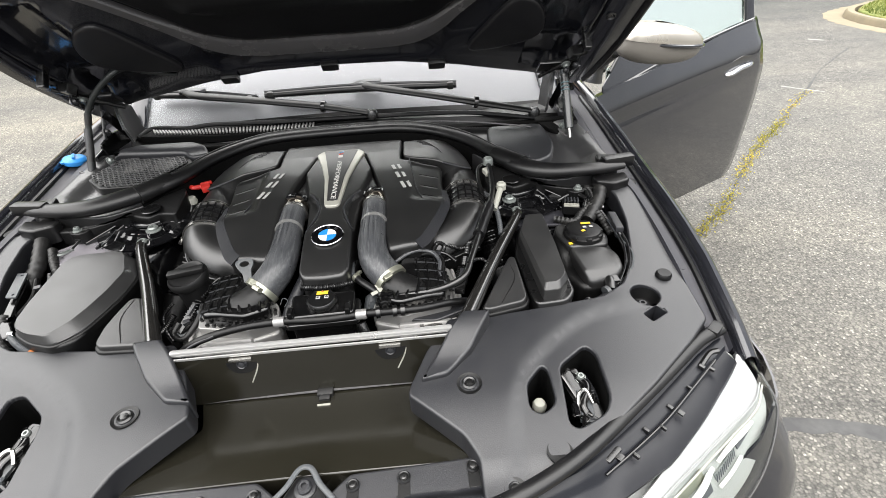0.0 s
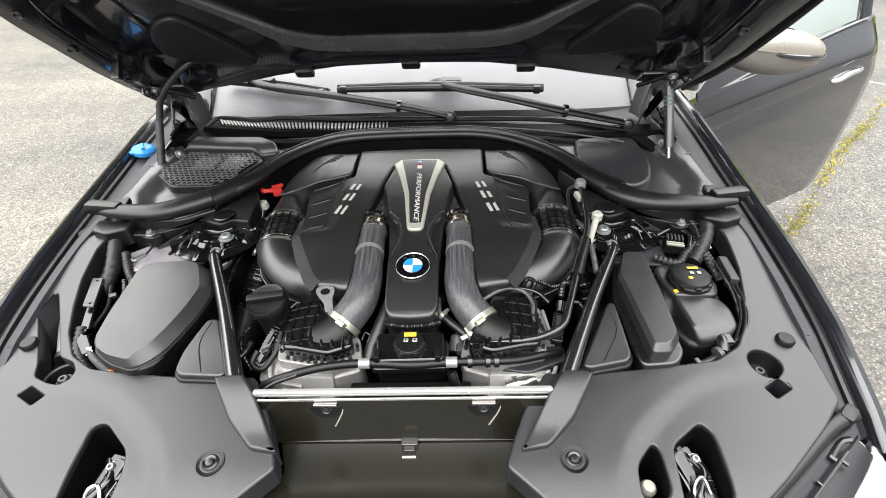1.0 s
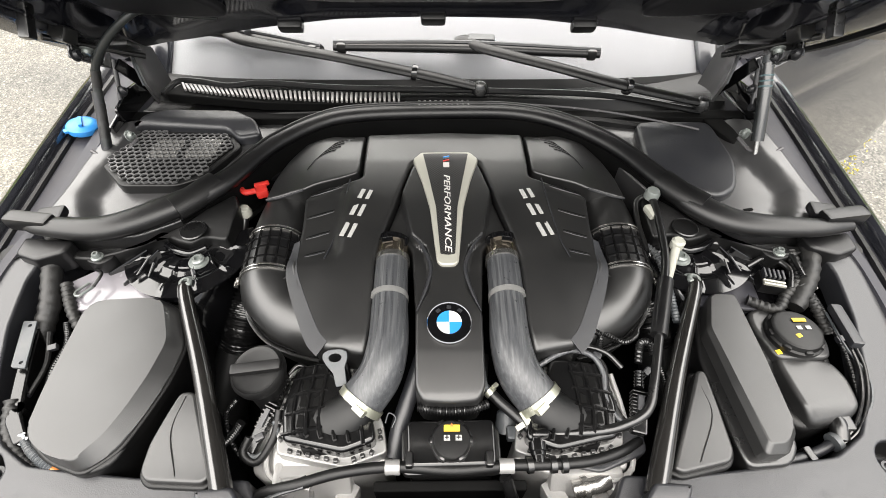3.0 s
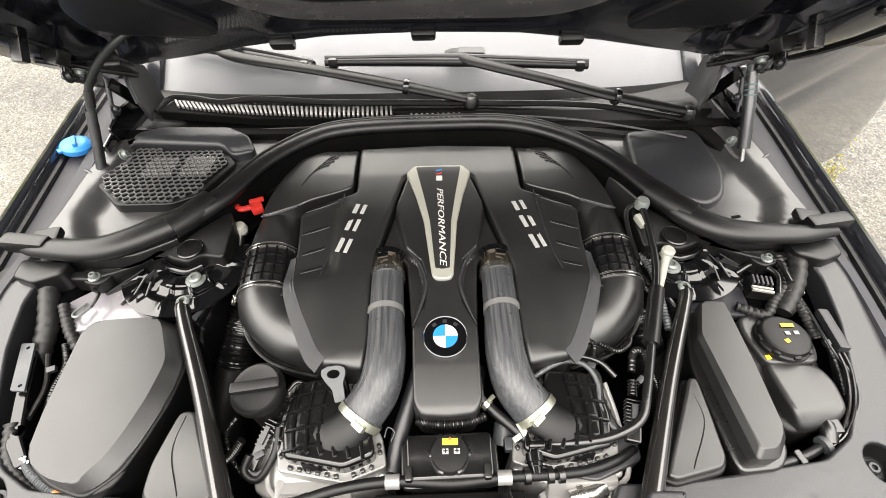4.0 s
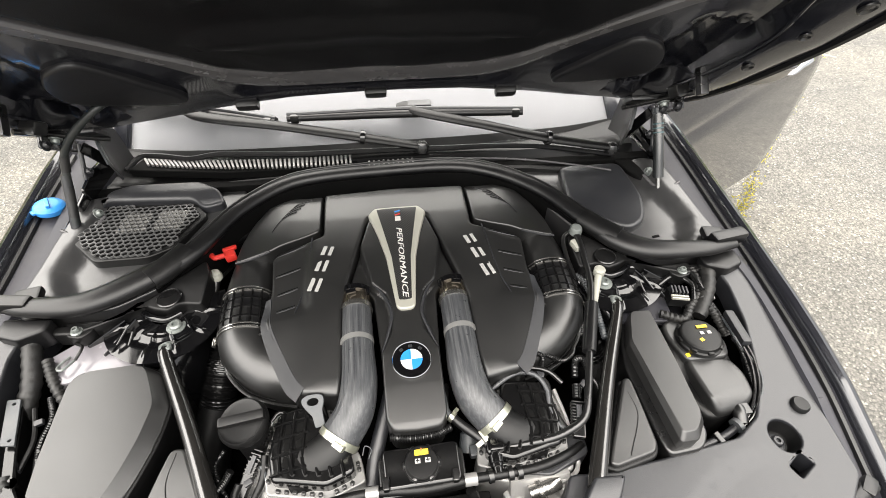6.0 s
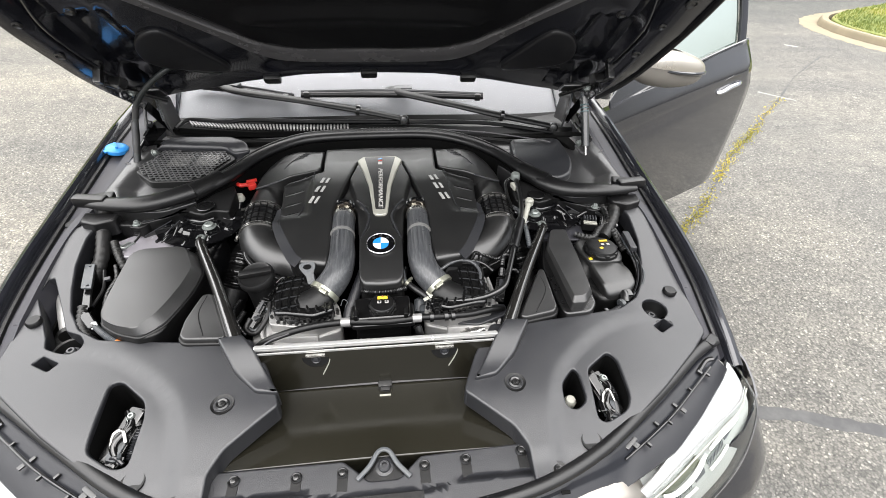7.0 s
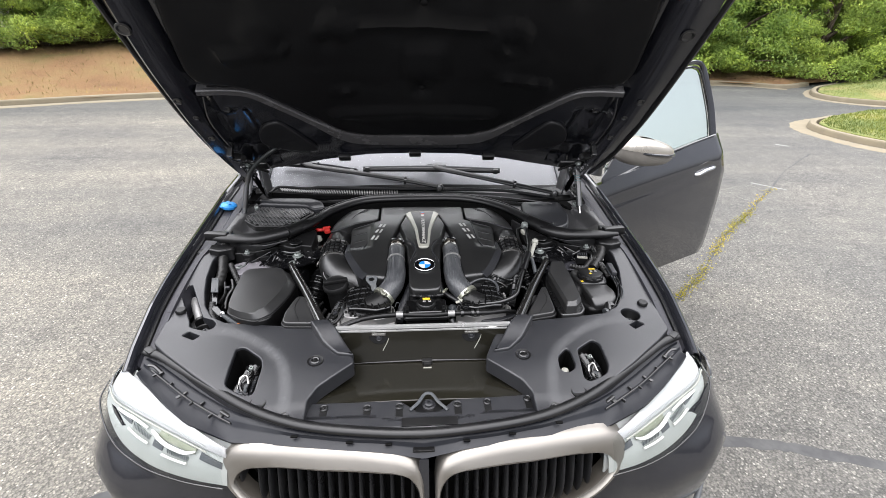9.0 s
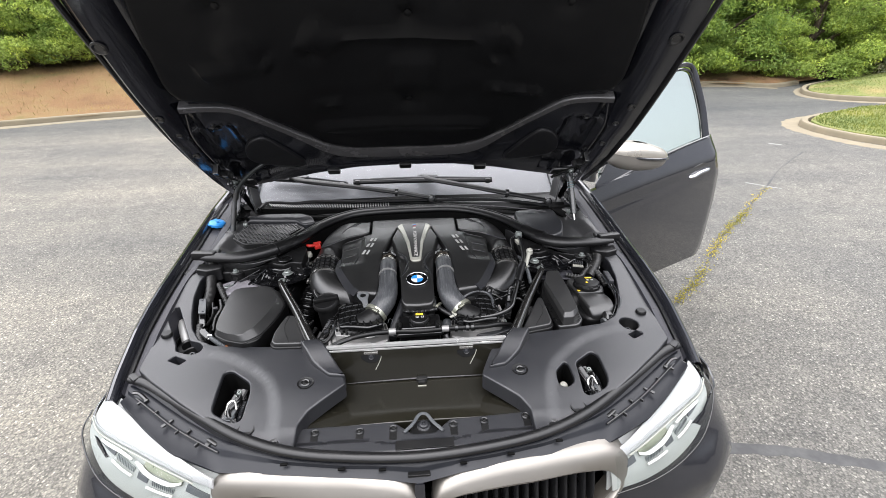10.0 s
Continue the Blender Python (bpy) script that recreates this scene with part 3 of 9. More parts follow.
def build_tree(seed, height, spread, leaf, leaves=2600, size=0.11, label="", low=0.05):
    """A tapered trunk with limbs, and a crown of clumps of small leaves."""
    rnd = random.Random(seed)
    root = new("tree")
    root.empty_display_size = 0.3
    top = (rnd.uniform(-0.2, 0.2), rnd.uniform(-0.2, 0.2), height * 0.8)
    bms = [tube([(0, 0, -0.1), (0.05, 0.02, height * 0.3), top], [0.10, 0.075, 0.02], n=8)]
    clumps = []
    for i in range(120):
        h = height * (rnd.uniform(0.05, 0.25) if i % 3 == 0 else rnd.uniform(0.15, 0.97))
        ang = i * 2.4 + rnd.uniform(-0.4, 0.4)
        wide = spread * (1.0 - 0.6 * (h / height) ** 2) * rnd.uniform(0.55, 1.0)
        tip = (math.cos(ang) * wide, math.sin(ang) * wide, h)
        k = max(h - wide * 0.6, 0.15)
        if i % 2 == 0:
            bms.append(tube([(0.03, 0.0, k * 0.9), (tip[0] * 0.5, tip[1] * 0.5, (k + h) / 2), tip], [0.035, 0.022, 0.008], n=5, per=3))
        clumps.append((Vector(tip), spread * rnd.uniform(0.14, 0.30)))
    part("trunk", merge(*bms), "bark", root, "grey-brown trunk and limbs")
    places = []
    for _ in range(leaves):
        c, r = clumps[rnd.randrange(len(clumps))]
        d = Vector((rnd.gauss(0, 1), rnd.gauss(0, 1), rnd.gauss(0, 1))).normalized()
        p = c + Vector((d.x, d.y, d.z * 0.6 + 0.15)) * r * rnd.uniform(0.55, 1.08)
        p.z = max(p.z, 0.08)
        places.append((p, d))
    part("crown", leaf_cloud(rnd, places, size), leaf, root, "loose crown of small leaves")
    return tagged(root, label, "tree")


KERB = [(-30.0, -2.0), (-14.0, 5.2), (-6.95, 8.03), (-5.06, 8.75), (0.0, 10.2), (4.5, 10.9), (7.5, 10.75), (8.6, 10.2), (9.6, 10.6), (13.0, 12.2), (20.0, 13.0)]


def kerb_line(name, line, label, h=0.085, w=0.11):
    pts = catmull(line, 8)
    bm = bmesh.new()
    rows = []
    for i, p in enumerate(pts):
        a, b = pts[max(i - 1, 0)], pts[min(i + 1, len(pts) - 1)]
        d = Vector((b[0] - a[0], b[1] - a[1])).normalized()
        s = Vector((-d.y, d.x))
        prof = [(0.0, -0.05), (0.012, h * 0.72), (0.035, h), (w, h), (w, -0.05)]
        rows.append([bm.verts.new((p[0] + s.x * k, p[1] + s.y * k, z)) for k, z in prof])
    for a, b in zip(rows, rows[1:]):
        for k in range(4):
            bm.faces.new((a[k], a[k + 1], b[k + 1], b[k]))
    return tagged(part(name, bm, "kerb"), label, "kerb", kind="structure")


kerb_line("kerb_far", KERB[:-2], "weathered tan concrete kerb along the bank")
island = [(11.0, 4.1), (8.0, 4.35), (6.75, 4.85), (6.32, 5.3), (6.16, 5.7), (6.12, 6.05), (6.25, 6.45), (6.7, 6.8), (7.6, 7.0), (11.0, 6.9)]
kerb_line("kerb_island", island[::-1], "tan concrete kerb round a planted island")
verge = [(26.0, 6.2), (16.0, 6.6), (10.6, 7.75), (9.3, 8.15), (8.72, 8.5), (8.5, 8.9), (8.62, 9.35), (9.2, 10.0), (10.2, 10.6)]
kerb_line("kerb_verge", verge[::-1], "pale concrete kerb below a grassed verge")


def apron(name, line, w):
    tagged(part(name, ribbon(line, w, 0.006, 0.005, 0.15, 11), "kerb"), "sandy concrete gutter beside the kerb", "gutter", kind="structure")


apron("gutter_island", [(p[0] - 0.10, p[1] - 0.10) if p[1] < 6 else (p[0] - 0.12, p[1] + 0.02) for p in island], 0.24)
apron("gutter_verge", [(p[0] - 0.08, p[1] - 0.08) for p in verge], 0.18)
apron("gutter_far", [(x + 0.05, y - 0.12) for x, y in KERB[1:-3]], 0.2)


def bank_height(x, y):
    d = y - lerp_at(KERB, x)
    rise = 0.62 if x < -2 else 0.62 - 0.4 * smooth01(-2, 5, x)
    return 0.10 + rise * smooth01(0.1, 3.5, d) + 0.04 * noise.noise((x * 0.8, y * 0.8, 0))


def bank():
    def f(u, v):
        x = -30 + 48 * u
        y = lerp_at(KERB, x) + 0.14 + 14 * v ** 1.6
        return (x, y - (0.10 if v == 0 else 0.0), bank_height(x, y) if v > 0 else 0.06)
    return grid(90, 22, f)


tagged(part("bank", bank(), "straw"), "dry brown bank with patchy straw grass", "bank", kind="structure")
tagged(part("island_lawn", slab(rounded(inset(ccw(island), 0.12), 0.2), 0.0, lambda x, y: 0.095 + 0.10 * smooth01(6.3, 8.0, x), 0.02, step=0.4), "lawn"), "green grass island with a dry patch", "lawn", kind="structure")
vg = verge + [(13.0, 12.5), (26.0, 14.0)]


def verge_height(x, y):
    """A low mound, level with the kerb all round."""
    away = 9.0
    for (x0, y0), (x1, y1) in zip(vg, vg[1:] + vg[:1]):
        ex, ey = x1 - x0, y1 - y0
        k = min(max(((x - x0) * ex + (y - y0) * ey) / (ex * ex + ey * ey), 0), 1)
        away = min(away, math.hypot(x - x0 - k * ex, y - y0 - k * ey))
    return 0.085 + 0.55 * smooth01(0.0, 2.6, away)


tagged(part("verge_lawn", slab(rounded(inset(ccw(vg), 0.12), 0.2), 0.0, verge_height, 0.02, step=0.4), "lawn"), "sloping grass verge beside the road", "lawn", kind="structure")


def blades(name, inside, count, box_, zf, size, material, label, seed):
    rnd = random.Random(seed)
    vs, fs = [], []
    while len(fs) < count:
        x, y = rnd.uniform(box_[0], box_[1]), rnd.uniform(box_[2], box_[3])
        if not inside(x, y):
            continue
        z, a, h = zf(x, y), rnd.uniform(0, 6.28), size * rnd.uniform(0.5, 1.4)
        k = len(vs)
        w = size * 0.16
        vs += [(x - math.cos(a) * w, y - math.sin(a) * w, z), (x + math.cos(a) * w, y + math.sin(a) * w, z), (x + rnd.uniform(-0.5, 0.5) * h, y + rnd.uniform(-0.5, 0.5) * h, z + h)]
        fs.append((k, k + 1, k + 2))
    me = bpy.data.meshes.new(name)
    me.from_pydata(vs, [], fs)
    me.materials.append(M[material])
    return tagged(new(name, me), label, "grass", kind="stuff")


def within(poly):
    def test(x, y):
        odd = False
        for (x0, y0), (x1, y1) in zip(poly, poly[1:] + poly[:1]):
            if (y0 > y) != (y1 > y) and x < (x1 - x0) * (y - y0) / (y1 - y0) + x0:
                odd = not odd
        return odd
    return test


blades("island_grass", within(inset(ccw(island), 0.16)), 22000, (6.0, 11.0, 4.0, 7.1), lambda x, y: 0.095 + 0.10 * smooth01(6.3, 8.0, x), 0.032, "grass", "short green grass on the island", 21)
blades("verge_grass", within(inset(ccw(vg), 0.2)), 24000, (8.4, 16.0, 6.5, 12.6), lambda x, y: verge_height(x, y) - 0.01, 0.03, "grass", "mown green grass on the verge", 22)
blades("bank_straw", lambda x, y: y > lerp_at(KERB, x) + 0.3, 9000, (-16.0, 9.0, 6.0, 14.5), bank_height, 0.045, "drygrass", "dry straw-coloured grass on the bank", 23)


def weeds():
    rnd = random.Random(31)
    line = catmull(crack[1:8], 10)
    places = []
    for i, p in enumerate(line):
        dense = 1.0 if i < 14 else (0.15 if i < 19 else (1.0 if i < 44 else 0.35))
        for _ in range(int(20 * dense)):
            places.append(((p[0] + rnd.gauss(0, 0.022), p[1] + rnd.gauss(0, 0.022), rnd.uniform(0.004, 0.02)), None))
    return leaf_cloud(rnd, places, 0.009)


tagged(part("crack_weeds", weeds(), "weed"), "low yellow-green weeds growing in the crack", "weeds", kind="stuff")

# trees behind the far kerb and verge
shrubs = [build_tree(41, 4.6, 1.7, "leaf_a", 44000, 0.038, "leafy mid-green tree behind the kerb"),
          build_tree(42, 3.6, 1.6, "leaf_b", 42000, 0.037, "bright green broadleaf shrub beside the verge"),
          build_tree(43, 5.5, 2.0, "leaf_c", 40000, 0.048, "dark green tree in the row behind"),
          build_tree(44, 3.0, 1.3, "blossom", 20000, 0.036, "shrub with whitish blossom on the bank")]
spots = [(0, 6.6, 12.3, 1.0, 0), (0, 8.2, 12.2, 1.05, 70), (1, 10.4, 11.6, 0.95, 10), (1, 12.2, 11.9, 1.0, 140), (2, 9.6, 14.0, 1.0, 0), (2, 12.2, 14.4, 1.1, 60), (2, 6.8, 14.6, 1.05, 200),
         (0, 14.4, 12.9, 1.1, 33), (2, 15.5, 15.0, 1.1, 100), (1, 4.6, 13.2, 1.0, 200), (0, 2.6, 13.6, 1.0, 250), (2, 0.2, 15.5, 1.1, 20), (1, -2.2, 14.4, 1.1, 300), (2, -4.4, 14.6, 1.1, 150),
         (1, -6.4, 12.6, 0.95, 80), (0, -8.4, 12.0, 0.95, 190), (3, -9.6, 10.6, 1.0, 0), (1, -10.6, 11.6, 1.0, 45), (2, -8.6, 14.5, 1.1, 260), (2, -12.2, 13.6, 1.15, 10), (3, -12.0, 10.0, 1.1, 120), (1, -8.0, 11.0, 0.7, 15), (3, -8.9, 10.9, 0.75, 210), (0, -7.2, 11.6, 0.7, 61), (0, -15.0, 11.0, 1.2, 75),
         (1, 9.55, 11.6, 0.55, 200), (0, 7.6, 12.0, 0.6, 120), (1, 11.4, 12.3, 0.7, 77), (1, 13.6, 12.6, 0.8, 31), (3, 13.4, 11.3, 1.25, 40), (3, 15.2, 11.8, 1.3, 160), (2, 18.5, 14.0, 1.2, 310), (0, 21.5, 11.5, 1.2, 5), (2, -18.5, 10.5, 1.2, 99)]
used = set()
for k, x, y, s, a in spots:
    m = pose(x, y, bank_height(x, y) - 0.05, 0, 0, a) @ Matrix.Diagonal((s, s, s, 1))
    if k not in used:
        used.add(k)
        shrubs[k].matrix_basis = m
    else:
        t = copy_thing(shrubs[k], pose(x, y, bank_height(x, y) - 0.05, 0, 0, a))
        t.scale = (s, s, s)
    tagged(shrubs[k], group="trees behind the kerb")


# ---- the car ----
car = new("car")
tagged(car, "dark grey saloon car with its bonnet open and driver's door ajar", "car")

# fender crest: x, z by y
CREST_X = [(0.20, 0.775), (0.31, 0.790), (0.356, 0.798), (0.42, 0.803), (0.48, 0.805), (0.56, 0.808), (0.66, 0.810), (0.75, 0.810), (0.92, 0.808), (1.1, 0.815), (1.3, 0.825), (1.5, 0.83)]
CREST_Z = [(0.20, 0.740), (0.31, 0.772), (0.356, 0.790), (0.42, 0.815), (0.48, 0.835), (0.56, 0.860), (0.66, 0.880), (0.75, 0.895), (0.92, 0.918), (1.1, 0.932), (1.3, 0.944), (1.5, 0.95)]


def fender(side):
    def f(u, v):
        y = 0.354 + 1.151 * u
        cx, cz = lerp_at(CREST_X, y), lerp_at(CREST_Z, y)
        wide = lerp_at([(0.3, 0.850), (0.50, 0.900), (0.56, 0.915), (0.95, 0.930), (1.5, 0.905)], y)
        prof = [(cx - 0.016, cz - 0.055), (cx - 0.014, cz - 0.014), (cx - 0.010, cz - 0.004), (cx - 0.004, cz), (cx + 0.005, cz - 0.003), (cx + 0.014, cz - 0.016), (cx + 0.026, cz - 0.045),
                (wide - 0.03, cz - 0.14), (wide - 0.008, cz - 0.23), (wide, 0.60), (wide, 0.45), (wide - 0.02, 0.30), (wide - 0.05, 0.22)]
        k = v * (len(prof) - 1)
        x = lerp_at([(i, p[0]) for i, p in enumerate(prof)], k)
        z = lerp_at([(i, p[1]) for i, p in enumerate(prof)], k)
        arch = max(0.0, 1 - ((y - 0.92) / 0.40) ** 2) ** 0.5 * 0.40 + 0.29
        if abs(y - 0.92) < 0.40 and z < arch:
            z = arch
        return (side * x - 0.008, y, z)
    return thick(grid(60, 36, f), -0.004)


for side in (1, -1):
    part("fender", fender(side), "paint", car, "dark grey painted front wing")


def gutter(side):
    """Body-coloured channel between the wing crest and the engine bay trim, with a rubber lip."""
    def f(u, v):
        y = 0.385 + 1.095 * u
        cx, cz = lerp_at(CREST_X, y) - 0.014, lerp_at(CREST_Z, y) - 0.018
        w = 0.054 + 0.054 * smooth01(0.80, 1.0, y)
        prof = [(0.0, 0.0), (0.006, -0.014), (w * 0.45, -0.016), (w * 0.55, -0.004), (w * 0.75, -0.004), (w * 0.85, -0.02), (w, -0.05), (w + 0.004, -0.12)]
        k = v * (len(prof) - 1)
        return (side * (cx - lerp_at([(i, p[0]) for i, p in enumerate(prof)], k)) - 0.008, y, cz + lerp_at([(i, p[1]) for i, p in enumerate(prof)], k))
    return thick(grid(50, 21, f), 0.004)


for side in (1, -1):
    part("wing_channel", gutter(side), "paint_inner", car, "painted channel beside the wing")
    strip = [(side * (lerp_at(CREST_X, y) - 0.034 - 0.052 * smooth01(0.80, 1.0, y)) - 0.008, y, lerp_at(CREST_Z, y) - 0.036) for y in (0.74, 0.85, 0.95, 1.05, 1.2, 1.4)]
    part("inner_strip", tube(strip, 0.009, n=8, flat=0.7), "plastic", car, "black strip along the channel")
    line = [(side * (lerp_at(CREST_X, y) - 0.021) - 0.008, y, lerp_at(CREST_Z, y) - 0.026) for y in (0.42, 0.6, 0.8, 1.0, 1.2, 1.4)]
    part("wing_seal", tube(line, 0.0075, n=8), "rubber", car, "thin black rubber lip along the wing")
    for y in (0.558, 0.817):
        cx = side * (lerp_at(CREST_X, y) - 0.050) - 0.008
        part("wing_bolt", torx(pose(cx, y, lerp_at(CREST_Z, y) - 0.030), 0.009), "paint_inner", car)

# plan of the nose
NOSE = [(0.0, 0.02), (0.10, 0.022), (0.25, 0.04), (0.40, 0.07), (0.52, 0.10), (0.65, 0.135), (0.76, 0.19), (0.84, 0.27), (0.868, 0.35), (0.890, 0.45), (0.904, 0.53)]


def nose_y(x):
    return lerp_at(NOSE, abs(x))


def bumper():
    top = [(0.0, 0.755), (0.012, 0.755), (0.02, 0.50), (0.10, 0.485), (0.30, 0.475), (0.42, 0.50), (0.48, 0.545), (0.505, 0.63), (0.56, 0.665), (0.66, 0.690), (0.745, 0.718), (0.80, 0.752), (0.868, 0.735), (0.904, 0.70)]
    xs = sorted({s * x for s in (1, -1) for x in (0, 0.011, 0.02, 0.04, 0.08, 0.12, 0.18, 0.24, 0.3, 0.36, 0.42, 0.45, 0.48, 0.495, 0.51, 0.54, 0.57, 0.61, 0.65, 0.69, 0.73, 0.76, 0.79, 0.81, 0.83, 0.85, 0.86, 0.868, 0.88, 0.89, 0.904)})
    bm = bmesh.new()
    rows = []
    for j in range(15):
        v = j / 14
        row = []
        for x in xs:
            zt = lerp_at(top, abs(x))
            z = zt + (0.20 - zt) * v
            down = smooth01(0.0, 0.16, zt - z)
            bulge = 0.03 * math.sin(math.pi * min((zt - z) / 0.35, 1.0)) - 0.02 * smooth01(0.35, 0.2, z)
            cut = lerp_at([(0.0, 0.27), (0.5, 0.29), (0.61, 0.32), (0.73, 0.36), (0.88, 0.42)], abs(x))
            crease = 0.018 * smooth01(cut, cut - 0.03, z)
            corner = down * smooth01(0.45, 0.80, abs(x))
            xo = x * (1 + 0.045 * corner)
            row.append(bm.verts.new((xo - 0.008, nose_y(x) + 0.045 - bulge + crease - 0.055 * corner, z)))
        rows.append(row)
    for a, b in zip(rows, rows[1:]):
        for i in range(len(xs) - 1):
            bm.faces.new((a[i], a[i + 1], b[i + 1], b[i]))
    return thick(bm, 0.004)


part("front_bumper", bumper(), "paint", car, "dark grey painted front bumper")
for side in (1, -1):
    # Added grey tube stands in for the reflection along the lower crease.
    blade = [(side * x - 0.008, y, z) for x, y, z in ((0.868, 0.245, 0.415), (0.80, 0.165, 0.385), (0.731, 0.125, 0.362), (0.609, 0.085, 0.325), (0.48, 0.055, 0.30))]
    part("crease_reflection", tube(blade, [0.004, 0.009, 0.010, 0.009, 0.004], n=10, flat=0.6), "pipe", car, "grey strip added for the reflection along the bumper crease")
plate = part("number_plate", box(0.32, 0.012, 0.16, pose(0.03, 0.0, 0.30), 0.004), "white", car, "pale number plate in a dark holder")
part("plate_holder", box(0.34, 0.012, 0.18, pose(0.03, 0.012, 0.29), 0.006), "plastic", plate)

# ---- kidney grilles ----
KID = [(0.014, 0.61), (0.013, 0.66), (0.016, 0.705), (0.032, 0.743), (0.068, 0.762), (0.11, 0.768), (0.20, 0.771), (0.33, 0.765), (0.42, 0.755), (0.460, 0.741), (0.487, 0.720), (0.500, 0.695), (0.501, 0.672), (0.490, 0.648), (0.465, 0.620), (0.412, 0.562), (0.372, 0.528), (0.31, 0.511), (0.20, 0.514), (0.10, 0.530), (0.042, 0.556), (0.019, 0.585)]
KIN = [(0.024, 0.615), (0.023, 0.650), (0.030, 0.682), (0.050, 0.710), (0.080, 0.722), (0.11, 0.725), (0.20, 0.724), (0.33, 0.715), (0.40, 0.704), (0.432, 0.694), (0.452, 0.680), (0.462, 0.666), (0.466, 0.654), (0.460, 0.640), (0.440, 0.618), (0.395, 0.575), (0.362, 0.548), (0.31, 0.531), (0.20, 0.530), (0.11, 0.544), (0.056, 0.566), (0.030, 0.592)]
KC = 0.005


def kidney(side):
    def ring(points):
        return [tuple(float(e) for e in q) for q in catmull(points + points[:1], 3)[:-1]]

    loop, inner = ring(KID), ring(KIN)
    n = len(loop)

    def y_at(x, z):
        return nose_y(x) + 0.005 + 0.030 * smooth01(0.60, 0.725, z) + 0.020 * smooth01(0.725, 0.775, z) + 0.02 * smooth01(0.60, 0.49, z)

    bm = bmesh.new()
    rings = []
    for k, (a, dy) in enumerate([(-0.05, 0.05), (-0.012, 0.014), (0.0, 0.004), (0.10, -0.004), (0.35, -0.009), (0.75, -0.009), (0.94, -0.004), (1.0, 0.004), (1.03, 0.014)]):
        rings.append([bm.verts.new((side * (p[0] + (q[0] - p[0]) * a) + KC, y_at(p[0] + (q[0] - p[0]) * a, p[1] + (q[1] - p[1]) * a) + dy, p[1] + (q[1] - p[1]) * a)) for p, q in zip(loop, inner)])
    for a, b in zip(rings, rings[1:]):
        for i in range(n):
            j = (i + 1) % n
            bm.faces.new((a[i], a[j], b[j], b[i]))
    g = part("kidney_grille", bm, "kidney", car, "satin champagne grille surround with black slats")
    # Inner frame in a darker copy of the surround: shadow put into the colour.
    bm = bmesh.new()
    rings = [[bm.verts.new((side * (p[0] + (q[0] - p[0]) * a) + KC, y_at(p[0] + (q[0] - p[0]) * a, p[1] + (q[1] - p[1]) * a) + dy, p[1] + (q[1] - p[1]) * a)) for p, q in zip(loop, inner)] for a, dy in ((1.0, 0.006), (1.10, 0.012), (1.16, 0.05))]
    for a, b in zip(rings, rings[1:]):
        for i in range(n):
            j = (i + 1) % n
            bm.faces.new((a[i], a[j], b[j], b[i]))
    part("inner_frame", bm, "kidney_inner", g, "inner frame, champagne darkened for its shadow")
    bm = bmesh.new()
    vs = [bm.verts.new((side * x + KC, nose_y(x) + 0.078, z)) for x, z in inset(inner, -0.012)]
    bmesh.ops.triangle_fill(bm, use_beauty=True, edges=[bm.edges.new((vs[i], vs[(i + 1) % n])) for i in range(n)])
    part("mesh_backing", thick(bm, 0.004), "shadow_black", g)
    for i in range(18):
        x = 0.040 + i * 0.0245
        zs = []
        for (x0, z0), (x1, z1) in zip(inner, inner[1:] + inner[:1]):
            if (x0 - x) * (x1 - x) < 0:
                zs.append(z0 + (z1 - z0) * (x - x0) / (x1 - x0))
        if len(zs) < 2:
            continue
        lo, hi = min(zs) - 0.004, max(zs) + 0.012
        bm = bmesh.new()
        rows = []
        for j in range(9):
            z = lo + (hi - lo) * j / 8
            y = y_at(x, z) + 0.012 + 0.012 * (1 - j / 8) ** 2 - 0.004 * math.sin(math.pi * j / 8)
            w = 0.0042
            rows.append([bm.verts.new((side * (x + dx) + KC, y + dy, z)) for dx, dy in ((-w, 0.045), (-w * 0.9, 0.006), (0, 0.0), (w * 0.9, 0.006), (w, 0.045))])
        for a, b in zip(rows, rows[1:]):
            for k in range(4):
                bm.faces.new((a[k], a[k + 1], b[k + 1], b[k]))
        part("slat", bm, "slat", g)
    return g


for side in (1, -1):
    kidney(side)

# ---- headlights ----
LT = [(0.465, 0.115, 0.742), (0.53, 0.152, 0.757), (0.62, 0.208, 0.784), (0.70, 0.265, 0.814), (0.752, 0.298, 0.832), (0.768, 0.314, 0.838)]
LB = [(0.468, 0.078, 0.655), (0.56, 0.088, 0.678), (0.655, 0.115, 0.706), (0.735, 0.160, 0.745), (0.784, 0.228, 0.800), (0.784, 0.304, 0.828)]


def settle(points):
    """Pushes the lamp's outer end lower and back along rays from the camera."""
    c = Vector((-0.01, -0.65, 1.68))
    return [(c + (Vector(p) - c) * (1 + 0.047 * smooth01(0.46, 0.78, p[0])))[:] for p in points]


LT, LB = settle(LT), settle(LB)


